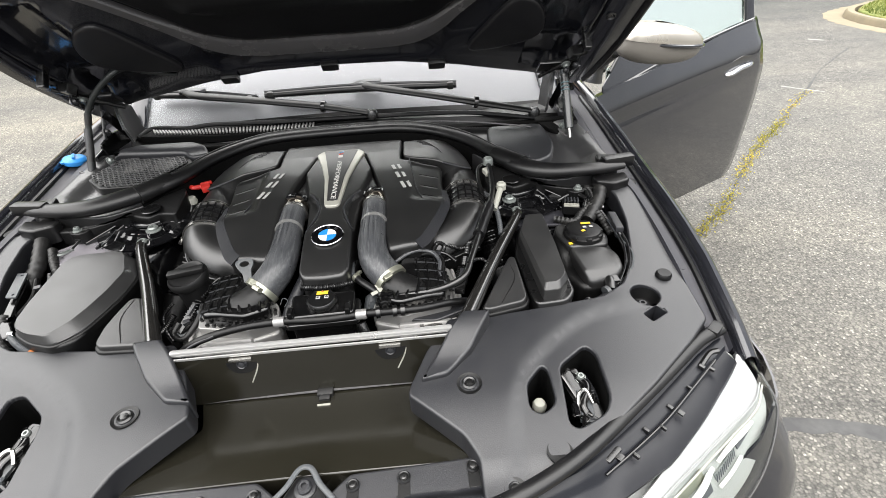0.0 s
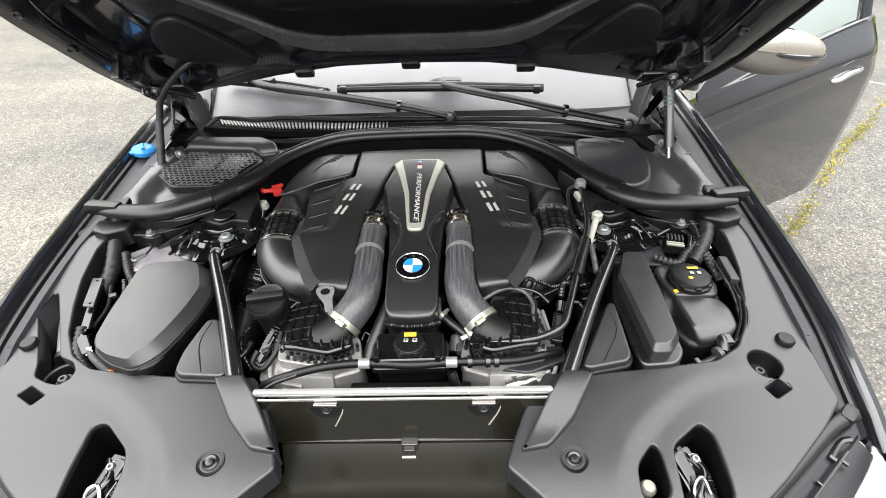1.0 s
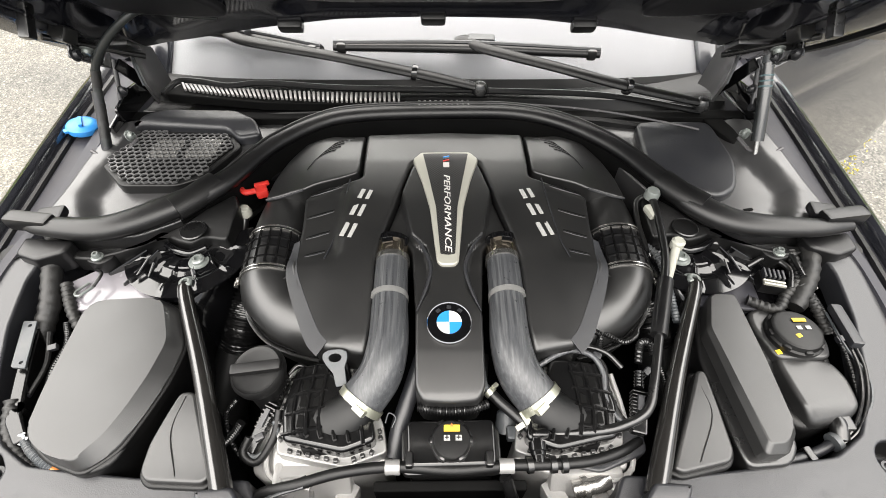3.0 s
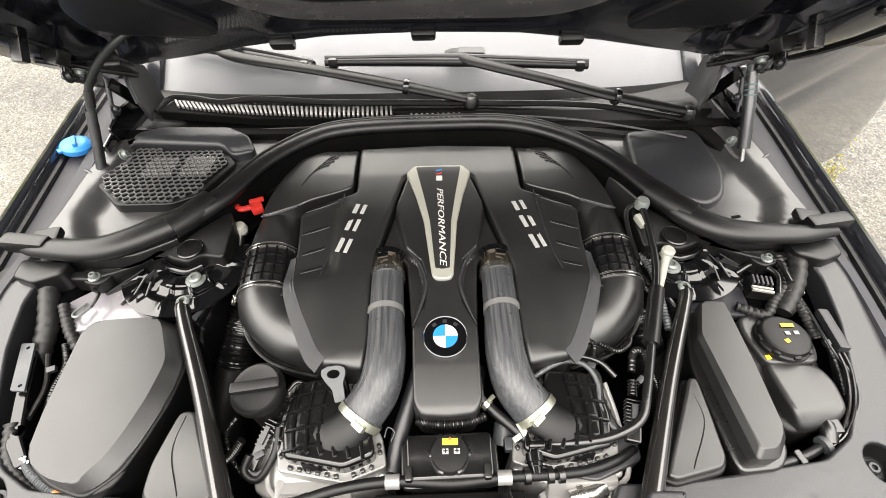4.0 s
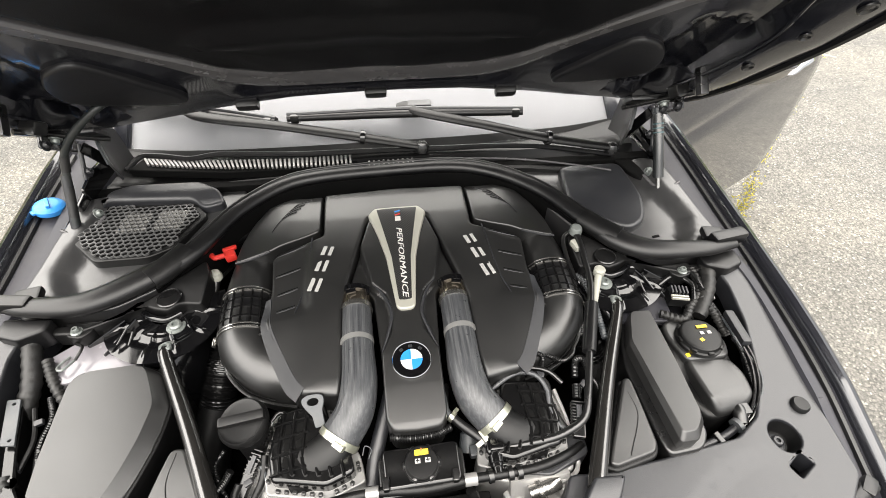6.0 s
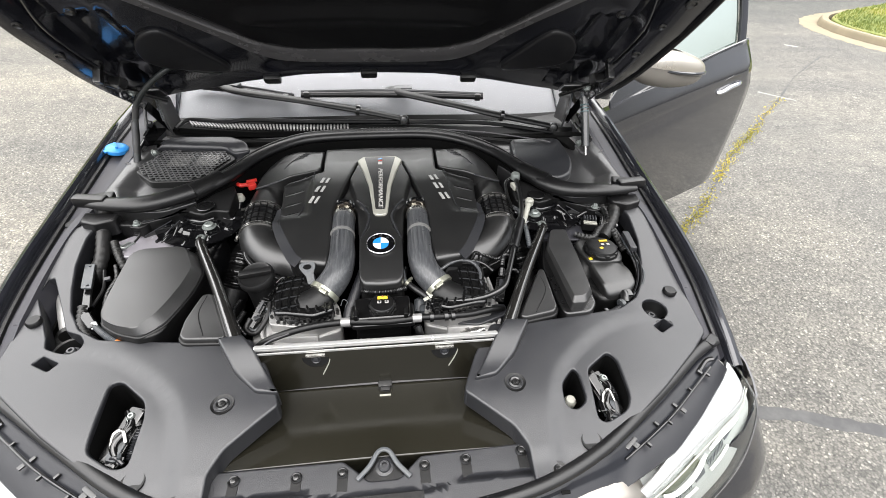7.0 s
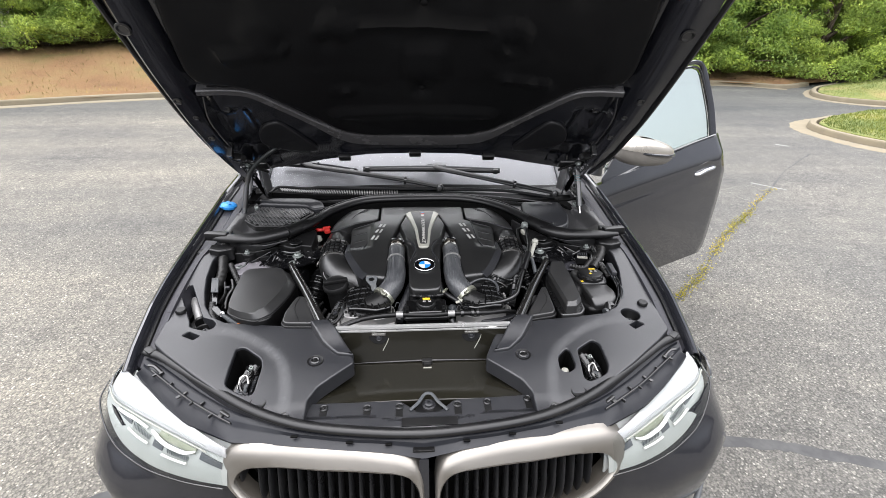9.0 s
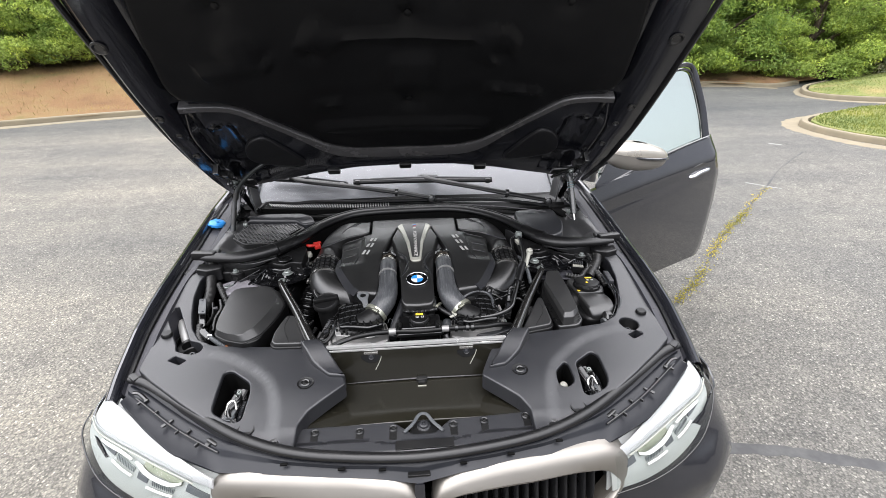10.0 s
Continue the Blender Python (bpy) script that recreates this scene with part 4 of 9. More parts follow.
def headlight(side):
    def seat(points):
        """Shifts one lamp inboard and lifts the other's inner end to fit the camera's view."""
        if side > 0:
            return [(x - 0.022 * smooth01(0.50, 0.80, x), y, z - 0.006) for x, y, z in points]
        return [(x + 0.004, y + 0.004, z + 0.008 * smooth01(0.70, 0.50, x)) for x, y, z in points]

    top, bot = catmull(seat(LT), 8), catmull(seat(LB), 8)

    def shell(d, lo, hi, b=0.022):
        def f(u, v):
            i = u * (len(top) - 1)
            k = min(int(i), len(top) - 2)
            a = top[k] + (top[k + 1] - top[k]) * (i - k)
            c = bot[k] + (bot[k + 1] - bot[k]) * (i - k)
            v = lo + (hi - lo) * v
            p = a + (c - a) * v
            s = math.sin(math.pi * v) * b * math.sin(math.pi * min(max(u * 0.9 + 0.08, 0), 1)) - d
            return (side * (p[0] + 0.35 * s) - 0.008, p[1] - 0.75 * s, p[2] + 0.55 * s)
        return f

    edge_v = [(0.0, 0.26), (0.16, 0.25), (0.30, 0.25), (0.45, 0.30), (0.62, 0.42), (0.80, 0.62), (0.95, 0.80), (1.0, 0.9)]

    def upper(u, v):
        return shell(0.012 + 0.006 * v * v, 0, 1)(0.006 + 0.984 * u, 0.015 + (lerp_at(edge_v, u) - 0.015) * v)

    def lower(u, v):
        a = min(lerp_at(edge_v, u) + 0.05, 0.95)
        return shell(0.030 - 0.010 * v, 0, 1)(0.006 + 0.984 * u, a + (0.985 - a) * v)

    at = shell(0.015, 0, 1)
    deep = shell(0.020, 0, 1)
    lamp = part("headlight", thick(grid(40, 16, shell(0.034, -0.02, 1.02)), 0.004), "lamp_grey", car, "clear headlight with a pale silvery inside")
    part("upper_reflector", thick(grid(40, 10, upper), 0.004), "lamp_white", lamp, "white upper panel")
    part("lower_reflector", thick(grid(40, 12, lower), 0.004), "lamp_pale", lamp, "pale silvery lower panel")
    part("upper_lip", tube([shell(0.010, 0, 1)(u, lerp_at(edge_v, u) + 0.01) for u in (0.12, 0.25, 0.4, 0.55, 0.7, 0.85)], 0.0018, n=6), "silver", lamp, "fine grey lip under the upper panel")
    part("upper_crease", tube([shell(0.011, 0, 1)(u, lerp_at(edge_v, u) - 0.06) for u in (0.14, 0.3, 0.5, 0.7, 0.85)], 0.0012, n=6), "lamp_grey", lamp, "faint crease along the upper panel")
    part("olive_bezel", thick(grid(14, 4, lambda a, b: deep(0.19 + 0.20 * a, 0.325 + 0.11 * b)), 0.002), "amber", lamp, "dull olive bezel above the running light")
    part("outer_bezel", thick(grid(10, 4, lambda a, b: deep(0.55 + 0.11 * a, 0.50 + 0.05 * a + 0.08 * b)), 0.002), "pipe", lamp, "dull grey bezel at the outer end")
    part("running_light", tube([at(u, v) for u, v in ((0.425, 0.40), (0.395, 0.42), (0.37, 0.45), (0.325, 0.475), (0.265, 0.475), (0.225, 0.45), (0.185, 0.36))], [0.003, 0.0045, 0.005, 0.005, 0.005, 0.0045, 0.003], n=10, flat=0.7), "lamp_tube", lamp, "white bent running light")
    part("running_light", tube([at(u, v) for u, v in ((0.66, 0.56), (0.60, 0.50), (0.53, 0.44), (0.45, 0.41))], [0.003, 0.0045, 0.0045, 0.003], n=10, flat=0.7), "lamp_tube", lamp, "white running light strip")
    for u0, u1, v0, v1 in ((0.425, 0.535, 0.500, 0.575), (0.215, 0.325, 0.535, 0.610)):
        part("projector", thick(grid(12, 4, lambda a, b, u0=u0, u1=u1, v0=v0, v1=v1: deep(u0 + (u1 - u0) * a, v0 + (v1 - v0) * b)), 0.004), "bolt", lamp, "ribbed grey-green LED projector")
        for k in range(11):
            u = u0 + (u1 - u0) * (k + 0.5) / 11
            part("projector_rib", tube([shell(0.0175, 0, 1)(u, v0), shell(0.0175, 0, 1)(u - 0.004, (v0 + v1) / 2), shell(0.0175, 0, 1)(u - 0.008, v1)], 0.0009, n=5, per=2), "pipe", lamp)
        part("lower_strip", tube([at(u, v1 + 0.05 + d) for u, d in ((u0 - 0.005, 0.0), ((u0 + u1) / 2, 0.012), (u1 + 0.01, 0.01))], 0.0030, n=8), "lamp_tube", lamp, "thin bright strip below the projector")
    part("step_bezel", thick(grid(8, 4, lambda a, b: deep(0.345 + 0.055 * a, 0.52 + 0.11 * b)), 0.003), "pipe", lamp, "grey step between the projectors")
    part("inner_corner", thick(grid(8, 4, lambda a, b: deep(0.03 + 0.13 * a, 0.34 + 0.15 * b + 0.10 * (1 - a))), 0.003), "pipe", lamp, "grey inner corner of the lamp")
    lens = part("lens", thick(grid(44, 18, shell(0.0, 0.0, 1.0)), 0.0015), "lens", lamp, "clear plastic lens")
    lens.visible_shadow = False
    part("lower_trim", tube([shell(-0.001, 0, 1)(u, 1.01) for u in (0.0, 0.2, 0.4, 0.6, 0.8, 0.95)], 0.0022, n=8), "gloss_black", lamp, "gloss black lower edge")


for side in (1, -1):
    headlight(side)

# ---- slam panel between the lamps and the bonnet seal ----
SEAL_Y = [(0.0, 0.100), (0.16, 0.113), (0.296, 0.140), (0.424, 0.195), (0.556, 0.282), (0.711, 0.388), (0.765, 0.412)]
FRONT_Y = [(0.0, 0.070), (0.10, 0.078), (0.20, 0.090), (0.30, 0.106), (0.40, 0.128), (0.46, 0.142), (0.58, 0.195), (0.66, 0.255), (0.74, 0.325), (0.765, 0.350)]


def slam():
    def f(u, v):
        x = -0.765 + 1.53 * u
        a, b = lerp_at(FRONT_Y, abs(x)), lerp_at(SEAL_Y, abs(x)) + 0.01
        zf = lerp_at([(0, 0.752), (0.03, 0.757), (0.1, 0.770), (0.3, 0.768), (0.46, 0.748), (0.58, 0.760), (0.70, 0.776), (0.765, 0.788)], abs(x))
        z = zf + (lerp_at([(0, 0.79), (0.5, 0.785), (0.765, 0.800)], abs(x)) - zf) * v
        z -= 0.012 * math.sin(math.pi * v) * smooth01(0.42, 0.5, abs(x))
        z += 0.006 * (smooth01(0.45, 0.5, v) - smooth01(0.7, 0.75, v))
        return (x - 0.008, a + (b - a) * v, z)
    return thick(grid(80, 14, f), 0.006)


slam_panel = part("slam_panel", slam(), "slam", car, "charcoal plastic panel behind the grille and lamps")
for x in (-0.30, -0.17, -0.08, 0.10, 0.21, 0.33):
    y = (lerp_at(FRONT_Y, abs(x)) + lerp_at(SEAL_Y, abs(x))) / 2
    # Flush black box painted as the shadow of an open slot.
    part("slot", box(0.016, 0.006, 0.004, pose(x - 0.008, y - 0.004, 0.7825), 0.001), "shadow_black", slam_panel)
part("centre_catch", box(0.05, 0.026, 0.006, pose(-0.008, 0.090, 0.764), 0.002), "plastic_matt", slam_panel)
for side in (1, -1):
    def on_panel(x, k):
        a, b = lerp_at(FRONT_Y, x), lerp_at(SEAL_Y, x)
        return pose(side * x - 0.008, a + (b - a) * k, 0.760 + 0.026 * (x - 0.49) / 0.26, 0, 0, side * 36)
    line = [on_panel(x, 0.50).translation + Vector((0, 0, 0.004)) for x in (0.47, 0.53, 0.60, 0.67, 0.73)]
    part("panel_ridge", tube([p[:] for p in line], 0.0024, n=8), "plastic", slam_panel, "raised ridge along the lamp panel")
    for x, k, w, h in ((0.500, 0.58, 0.016, 0.010), (0.525, 0.40, 0.007, 0.012), (0.556, 0.62, 0.007, 0.014), (0.585, 0.45, 0.006, 0.010), (0.612, 0.60, 0.009, 0.009), (0.625, 0.38, 0.012, 0.006), (0.660, 0.55, 0.006, 0.010), (0.700, 0.62, 0.010, 0.012), (0.715, 0.42, 0.008, 0.008)):
        part("clip", box(w * 0.8, 0.011, h * 0.7, on_panel(x, k), 0.002), "plastic", slam_panel)
    part("lamp_bracket", box(0.036, 0.014, 0.010, on_panel(0.490, 0.72), 0.004), "plastic", slam_panel)
    part("lamp_stay", tube([on_panel(0.70, 0.66).translation[:], on_panel(0.73, 0.72).translation[:], on_panel(0.748, 0.62).translation[:]], 0.006, n=8), "plastic", slam_panel)
seal_pts = [(s * x - 0.008, lerp_at(SEAL_Y, x), 0.803 + 0.004 * smooth01(0.45, 0.76, x)) for s, xs in ((-1, (0.765, 0.711, 0.63, 0.556, 0.424, 0.296, 0.16)), (1, (0, 0.16, 0.296, 0.424, 0.556, 0.63, 0.711, 0.765))) for x in xs]
part("front_seal", tube(seal_pts, 0.013, n=12, flat=0.8), "rubber", car, "black rubber seal along the nose")
for side in (1, -1):
    part("seal_end", box(0.036, 0.022, 0.022, pose(side * 0.752 - 0.008, 0.408, 0.798, 0, 0, side * 40), 0.008), "rubber", car)


# ---- bonnet ----
BU, BN, BP = Vector((0, -0.634, 0.773)), Vector((0, -0.773, -0.634)), Vector((-0.008, 1.262, 1.148))
EDGE_D = [(-0.25, -0.01), (-0.2, 0.0), (-0.1, 0.032), (0.0, 0.060), (0.1, 0.082), (0.3, 0.110), (0.5, 0.119), (0.8, 0.122), (1.2, 0.11)]


def rear_s(x):
    return lerp_at([(0, -0.045), (0.2, -0.048), (0.38, -0.075), (0.6, -0.13), (0.74, -0.19), (0.80, -0.20)], abs(x))


def crown(x, s):
    return lerp_at(EDGE_D, s) * min(abs(x) / 0.80, 1.05) ** 2.0


def bon(x, s, d=0.0):
    return BP + BU * s + BN * (crown(x, s) + d) + Vector((x, 0, 0))


def rim(x):
    """How far the rim rolls back; each side is set to fit the camera's view."""
    return 0.058 if x < 0 else 0.010


def bonnet_shell():
    nx, ns = 112, 60
    bm = bmesh.new()

    def relief(x, s):
        a = abs(x)
        d = 0.0
        d += 0.022 * smooth01(0.700, 0.718, a)                      # flange along the sides
        d -= rim(x) * smooth01(0.757, 0.797, a)                     # rim rolled back to the outer skin
        d -= 0.014 * (smooth01(0.660, 0.675, a) - smooth01(0.690, 0.700, a))
        d -= 0.03 * smooth01(0.555, 0.575, a) * smooth01(0.70, 0.685, a) * smooth01(-0.09, -0.05, s) * smooth01(0.27, 0.0, s)
        # glossy pocket beside the hinge, tilted to fit the cap's reflection in the camera's view
        flat = smooth01(0.570, 0.595, a) * smooth01(0.708, 0.697, a) * smooth01(0.02, 0.05, s) * smooth01(0.31, 0.28, s)
        d += flat * (0.0315 + 0.06 * (a - 0.66) + 0.07 * (s - 0.16) - crown(x, s) - d)
        d -= 0.016 * smooth01(0.10, 0.06, s) * smooth01(-0.02, 0.01, s) * smooth01(0.34, 0.28, a)
        return d

    inner, outer = [], []
    for j in range(ns + 1):
        v = j / ns
        ri, ro = [], []
        for i in range(nx + 1):
            x = -0.80 + 1.6 * i / nx
            s0 = rear_s(x)
            s = s0 + (1.18 - s0) * v
            wid = 1.0 - 0.04 * smooth01(0.5, 1.2, s)
            ri.append(bm.verts.new(bon(x * wid, s, relief(x, s))))
            edge = min(1.0, min((0.80 - abs(x)) / 0.05, v / 0.05, (1 - v) / 0.05))
            ro.append(bm.verts.new(bon(x * wid * 1.004, s, -0.090 * edge ** 0.5 + (0.006 - rim(x)) * (1 - edge))))
        inner.append(ri)
        outer.append(ro)
    for rows, flip in ((inner, False), (outer, True)):
        for a, b in zip(rows, rows[1:]):
            for i in range(nx):
                f = (a[i], a[i + 1], b[i + 1], b[i])
                bm.faces.new(f[::-1] if flip else f)
    for i in range(nx):
        bm.faces.new((inner[0][i], inner[0][i + 1], outer[0][i + 1], outer[0][i]))
        bm.faces.new((inner[-1][i], inner[-1][i + 1], outer[-1][i + 1], outer[-1][i]))
    for j in range(ns):
        bm.faces.new((inner[j][0], inner[j + 1][0], outer[j + 1][0], outer[j][0]))
        bm.faces.new((inner[j][-1], inner[j + 1][-1], outer[j + 1][-1], outer[j][-1]))
    return bm


bonnet = part("bonnet", bonnet_shell(), "bonnet_inner", car, "raised bonnet with a gloss black inner panel")
PAD = [(0.0, 0.095), (0.20, 0.102), (0.305, 0.150), (0.40, 0.262), (0.49, 0.362), (0.55, 0.420), (0.62, 0.448), (0.665, 0.465), (0.683, 0.52), (0.670, 0.66), (0.648, 0.78), (0.61, 0.95), (0.52, 1.06), (0.0, 1.08)]
pad_loop = rounded(ccw([(x, s) for x, s in PAD] + [(-x, s) for x, s in PAD[-2:0:-1]]), 0.03, 3)
STUDS = [(0.022, 0.355), (-0.255, 0.575), (0.300, 0.563), (0.025, 0.690), (-0.46, 0.75), (0.46, 0.75), (-0.26, 0.9), (0.26, 0.9)]


def pad():
    def top(x, s):
        d = 0.016 + 0.006 * noise.noise((x * 5, s * 5, 0.3)) + 0.003 * noise.noise((x * 14, s * 14, 1.3))
        for a, b in STUDS:
            q = math.hypot(x - a, (s - b) * 1.2)
            d -= 0.016 * math.exp(-(q / 0.026) ** 2)
        for a, b, w, h in ((0.035, 0.475, 0.068, 0.060), (-0.245, 0.36, 0.035, 0.012), (0.02, 0.62, 0.2, 0.012), (-0.48, 0.55, 0.09, 0.012), (0.36, 0.42, 0.08, 0.01), (0.0, 0.24, 0.30, 0.012)):
            d += 0.010 * smooth01(w + 0.008, w, abs(x - a)) * smooth01(h + 0.008, h, abs(s - b))
        for a, b, r in ((0.285, 0.595, 0.060), (-0.235, 0.62, 0.045), (-0.45, 0.62, 0.05)):
            d += 0.010 * smooth01(r + 0.012, r, math.hypot(x - a, s - b))
        return d
    bm = slab(pad_loop, -0.004, top, 0.010, step=0.022)
    for v in bm.verts:
        x, s, d = v.co
        v.co = bon(x, s, d)
    return drop_normals(bm)


part("bonnet_liner", pad(), "felt", bonnet, "black felt sound-deadening liner")
for x, s in STUDS[:6]:
    part("liner_stud", lathe([(0, 0), (0.012, 0), (0.011, 0.003), (0.005, 0.005), (0, 0.005)], 14, Matrix.Translation(bon(x, s, 0.004)) @ BN.to_track_quat("Z", "Y").to_matrix().to_4x4()), "felt", bonnet)


def rib():
    """The rib that frames the liner's lower edge; its reflected light is painted grey."""
    half = [(0.690, 0.425), (0.61, 0.407), (0.545, 0.378), (0.47, 0.298), (0.375, 0.190), (0.285, 0.098), (0.19, 0.062)]
    line = [(-x, v) for x, v in half] + [(0.0, 0.054)] + half[::-1]
    pts = catmull(line, 6)
    bm = bmesh.new()
    rows = []
    for i, p in enumerate(pts):
        a, b = pts[max(i - 1, 0)], pts[min(i + 1, len(pts) - 1)]
        d = Vector((b[0] - a[0], b[1] - a[1])).normalized()
        n = Vector((-d.y, d.x))
        w = 0.015 + 0.019 * smooth01(0.42, 0.22, abs(p[0]))
        rows.append([bm.verts.new(bon(p[0] + n.x * k * w, p[1] + n.y * k * w, h)) for k, h in ((-1.1, -0.02), (-1, 0.006), (-0.7, 0.012), (0.7, 0.014), (1.0, 0.008), (1.1, -0.02))])
    for a, b in zip(rows, rows[1:]):
        for k in range(5):
            bm.faces.new((a[k], a[k + 1], b[k + 1], b[k]))
    return bm


part("liner_rib", rib(), "rib", bonnet, "inner panel rib, greyer for the light it reflects")
for x, s in ((-0.30, rear_s(0.3)), (-0.004, rear_s(0)), (0.31, rear_s(0.3))):
    part("rear_buffer", box(0.052, 0.03, 0.022, Matrix.Translation(bon(x, s + 0.004, 0.0)) @ BN.to_track_quat("Z", "X").to_matrix().to_4x4() @ pose(0, 0, -0.006, 0, 0, 90), 0.008), "rubber", bonnet, "rubber buffer on the rear edge")
for side in (1, -1):
    for x, s, r in ((0.640, 0.315, 0.014), (0.750, 0.70, 0.020), (0.745, 0.42, 0.014), (0.730, 0.20, 0.012), (0.728, 0.33, 0.010)):
        part("grommet", lathe([(0, 0), (r, 0), (r, 0.003), (r * 0.8, 0.005), (r * 0.55, 0.001), (0, 0.001)], 18, Matrix.Translation(bon(side * x, s, 0.022 if x > 0.70 else -0.004)) @ BN.to_track_quat("Z", "Y").to_matrix().to_4x4()), "plastic", bonnet)
    line = [bon(side * x, s, 0.012) for x, s in ((0.676, 0.41), (0.701, 0.30), (0.703, 0.16), (0.69, 0.0))]
    part("panel_bead", tube([p[:] for p in line], 0.004, n=8), "bonnet_inner", bonnet, "raised bead on the inner panel")
    panel = slab(rounded(ccw([(side * x, v) for x, v in ((0.585, 0.165), (0.555, 0.212), (0.50, 0.222), (0.455, 0.150), (0.395, 0.035), (0.40, 0.008), (0.47, 0.020), (0.56, 0.060), (0.59, 0.105))]), 0.03, 4), 0.0, lambda x, v: 0.022 - 0.05 * max(v - 0.12, 0.0), 0.008, step=0.03)
    for v in panel.verts:
        v.co = bon(v.co.x, v.co.y, v.co.z - 0.006)
    part("corner_panel", drop_normals(panel), "bonnet_matt", bonnet, "raised rounded panel beside the rib")
    edge = [bon(side * 0.799, s, 0.022 - rim(side))[:] for s in (-0.19, -0.1, 0.0, 0.15, 0.35, 0.6, 0.9, 1.15)]
    part("edge_seal", tube(edge, 0.009, n=8), "rubber", bonnet, "black rubber edge strip")

# ---- windscreen, scuttle, wipers ----
def screen_base(x):
    return 1.285 + 0.14 * (abs(x) / 0.68) ** 2.2


def screen(x, v, lift=0.0):
    y0 = screen_base(x)
    y = y0 + (2.12 - y0) * v
    z = 0.945 + 0.50 * v + 0.05 * math.sin(math.pi * v) - 0.05 * (x / 0.68) ** 2
    w = 1.0 - 0.15 * v
    return (x * w - 0.008, y, z + lift)


glass = part("windscreen", thick(grid(30, 16, lambda u, v: screen(-0.71 + 1.42 * u, v)), 0.005), "screen", car, "sloping windscreen over an added pale panel")
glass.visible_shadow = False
# Added panel: its pale colour stands in for sky reflected in the glass.
part("pale_backing", thick(grid(30, 12, lambda u, v: screen(-0.70 + 1.40 * u, 0.02 + 0.95 * v, -0.012)), 0.004), "screen_back", glass, "pale panel added behind the glass for its sky reflection")
part("screen_band", thick(grid(30, 3, lambda u, v: screen(-0.705 + 1.41 * u, 0.002 + (0.016 + 0.008 * max(0.0, 1 - (2.6 * (u - 0.5)) ** 2)) * v, 0.0035)), 0.001), "plastic_matt", glass, "black printed band along the glass")
for side in (1, -1):
    line = [Vector(screen(side * 0.725, v, 0.004)) for v in (0.0, 0.15, 0.4, 0.7, 1.0)]
    part("pillar", tube([p[:] for p in line], 0.035, n=12, flat=0.7), "paint", car, "dark grey windscreen pillar")


WL = [(-0.53, 1.43, 1.026), (-0.506, 1.425, 1.028), (-0.447, 1.375, 1.025), (-0.249, 1.334, 1.009), (-0.055, 1.284, 0.994), (0.092, 1.265, 0.969)]
WR = [(0.036, 1.36, 1.03), (0.064, 1.358, 1.033), (0.101, 1.325, 1.03), (0.264, 1.278, 1.009), (0.412, 1.234, 0.989), (0.594, 1.233, 0.948)]
WLB, WRB = [(-0.645, 1.481, 1.009), (-0.272, 1.361, 1.009)], [(-0.241, 1.356, 1.02), (0.362, 1.319, 1.02)]


def wiper(line, b0, b1):
    w = part("wiper_arm", tube(line, [0.012, 0.017, 0.016, 0.015, 0.015, 0.012], n=12, flat=0.6), "plastic_matt", car, "satin black wiper arm")
    mid = tuple((Vector(b0) + Vector(b1)) / 2 + Vector((0, 0, 0.005)))
    part("blade", tube([b0, mid, b1], [0.012, 0.015, 0.012], n=12, flat=0.8), "rubber", w, "flat black wiper blade")
    part("blade_spine", tube([(b0[0], b0[1], b0[2] + 0.010), (mid[0], mid[1], mid[2] + 0.013), (b1[0], b1[1], b1[2] + 0.010)], 0.0045, n=6), "plastic_grey", w)
    head = Vector(line[1])
    run = (Vector(b1) - Vector(b0)).normalized()
    part("blade_clip", box(0.030, 0.022, 0.062, along((head - run * 0.03)[:], (head + run * 0.03)[:]) @ pose(0, 0, 0.031), 0.006), "plastic_grey", w, "chunky clip joining blade and arm")
    for e, q in ((b0, 1), (b1, -1)):
        part("end_cap", box(0.026, 0.024, 0.022, along(e, (Vector(e) + run * q)[:]) @ pose(0, 0, 0.008), 0.006), "plastic", w)
    part("pivot_cap", lathe([(0, 0), (0.018, 0), (0.018, 0.012), (0.012, 0.022), (0, 0.024)], 18, pose(*line[-1]) @ pose(0, 0, -0.012)), "plastic", w)
    part("joint", lathe([(0.0, -0.006), (0.0170, -0.006), (0.0185, 0.0), (0.0175, 0.006), (0, 0.006)], 12, along(line[4], line[5])), "gloss_black", w)


wiper(WL, WLB[0], WLB[1])
wiper(WR, WRB[0], WRB[1])


def cowl_back(x):
    return screen_base(x) + 0.012


def cowl():
    """The scuttle panel: a lip along the glass and a trough in front."""
    def f(u, v):
        x = -0.70 + 1.40 * u
        y1 = cowl_back(x)
        y0 = lerp_at([(-0.7, 1.275), (-0.38, 1.232), (0, 1.228), (0.38, 1.205), (0.58, 1.165), (0.7, 1.16)], x)
        prof = [(0.0, -0.09), (0.02, -0.012), (0.08, -0.004), (0.2, -0.010), (0.42, -0.014), (0.50, 0.010), (0.62, 0.012), (0.72, 0.0), (1.0, 0.004)]
        dz = lerp_at(prof, v)
        return (x - 0.008, y0 + (y1 - y0) * v, 0.935 + dz - 0.035 * (x / 0.7) ** 2)
    return thick(grid(70, 24, f), 0.004)


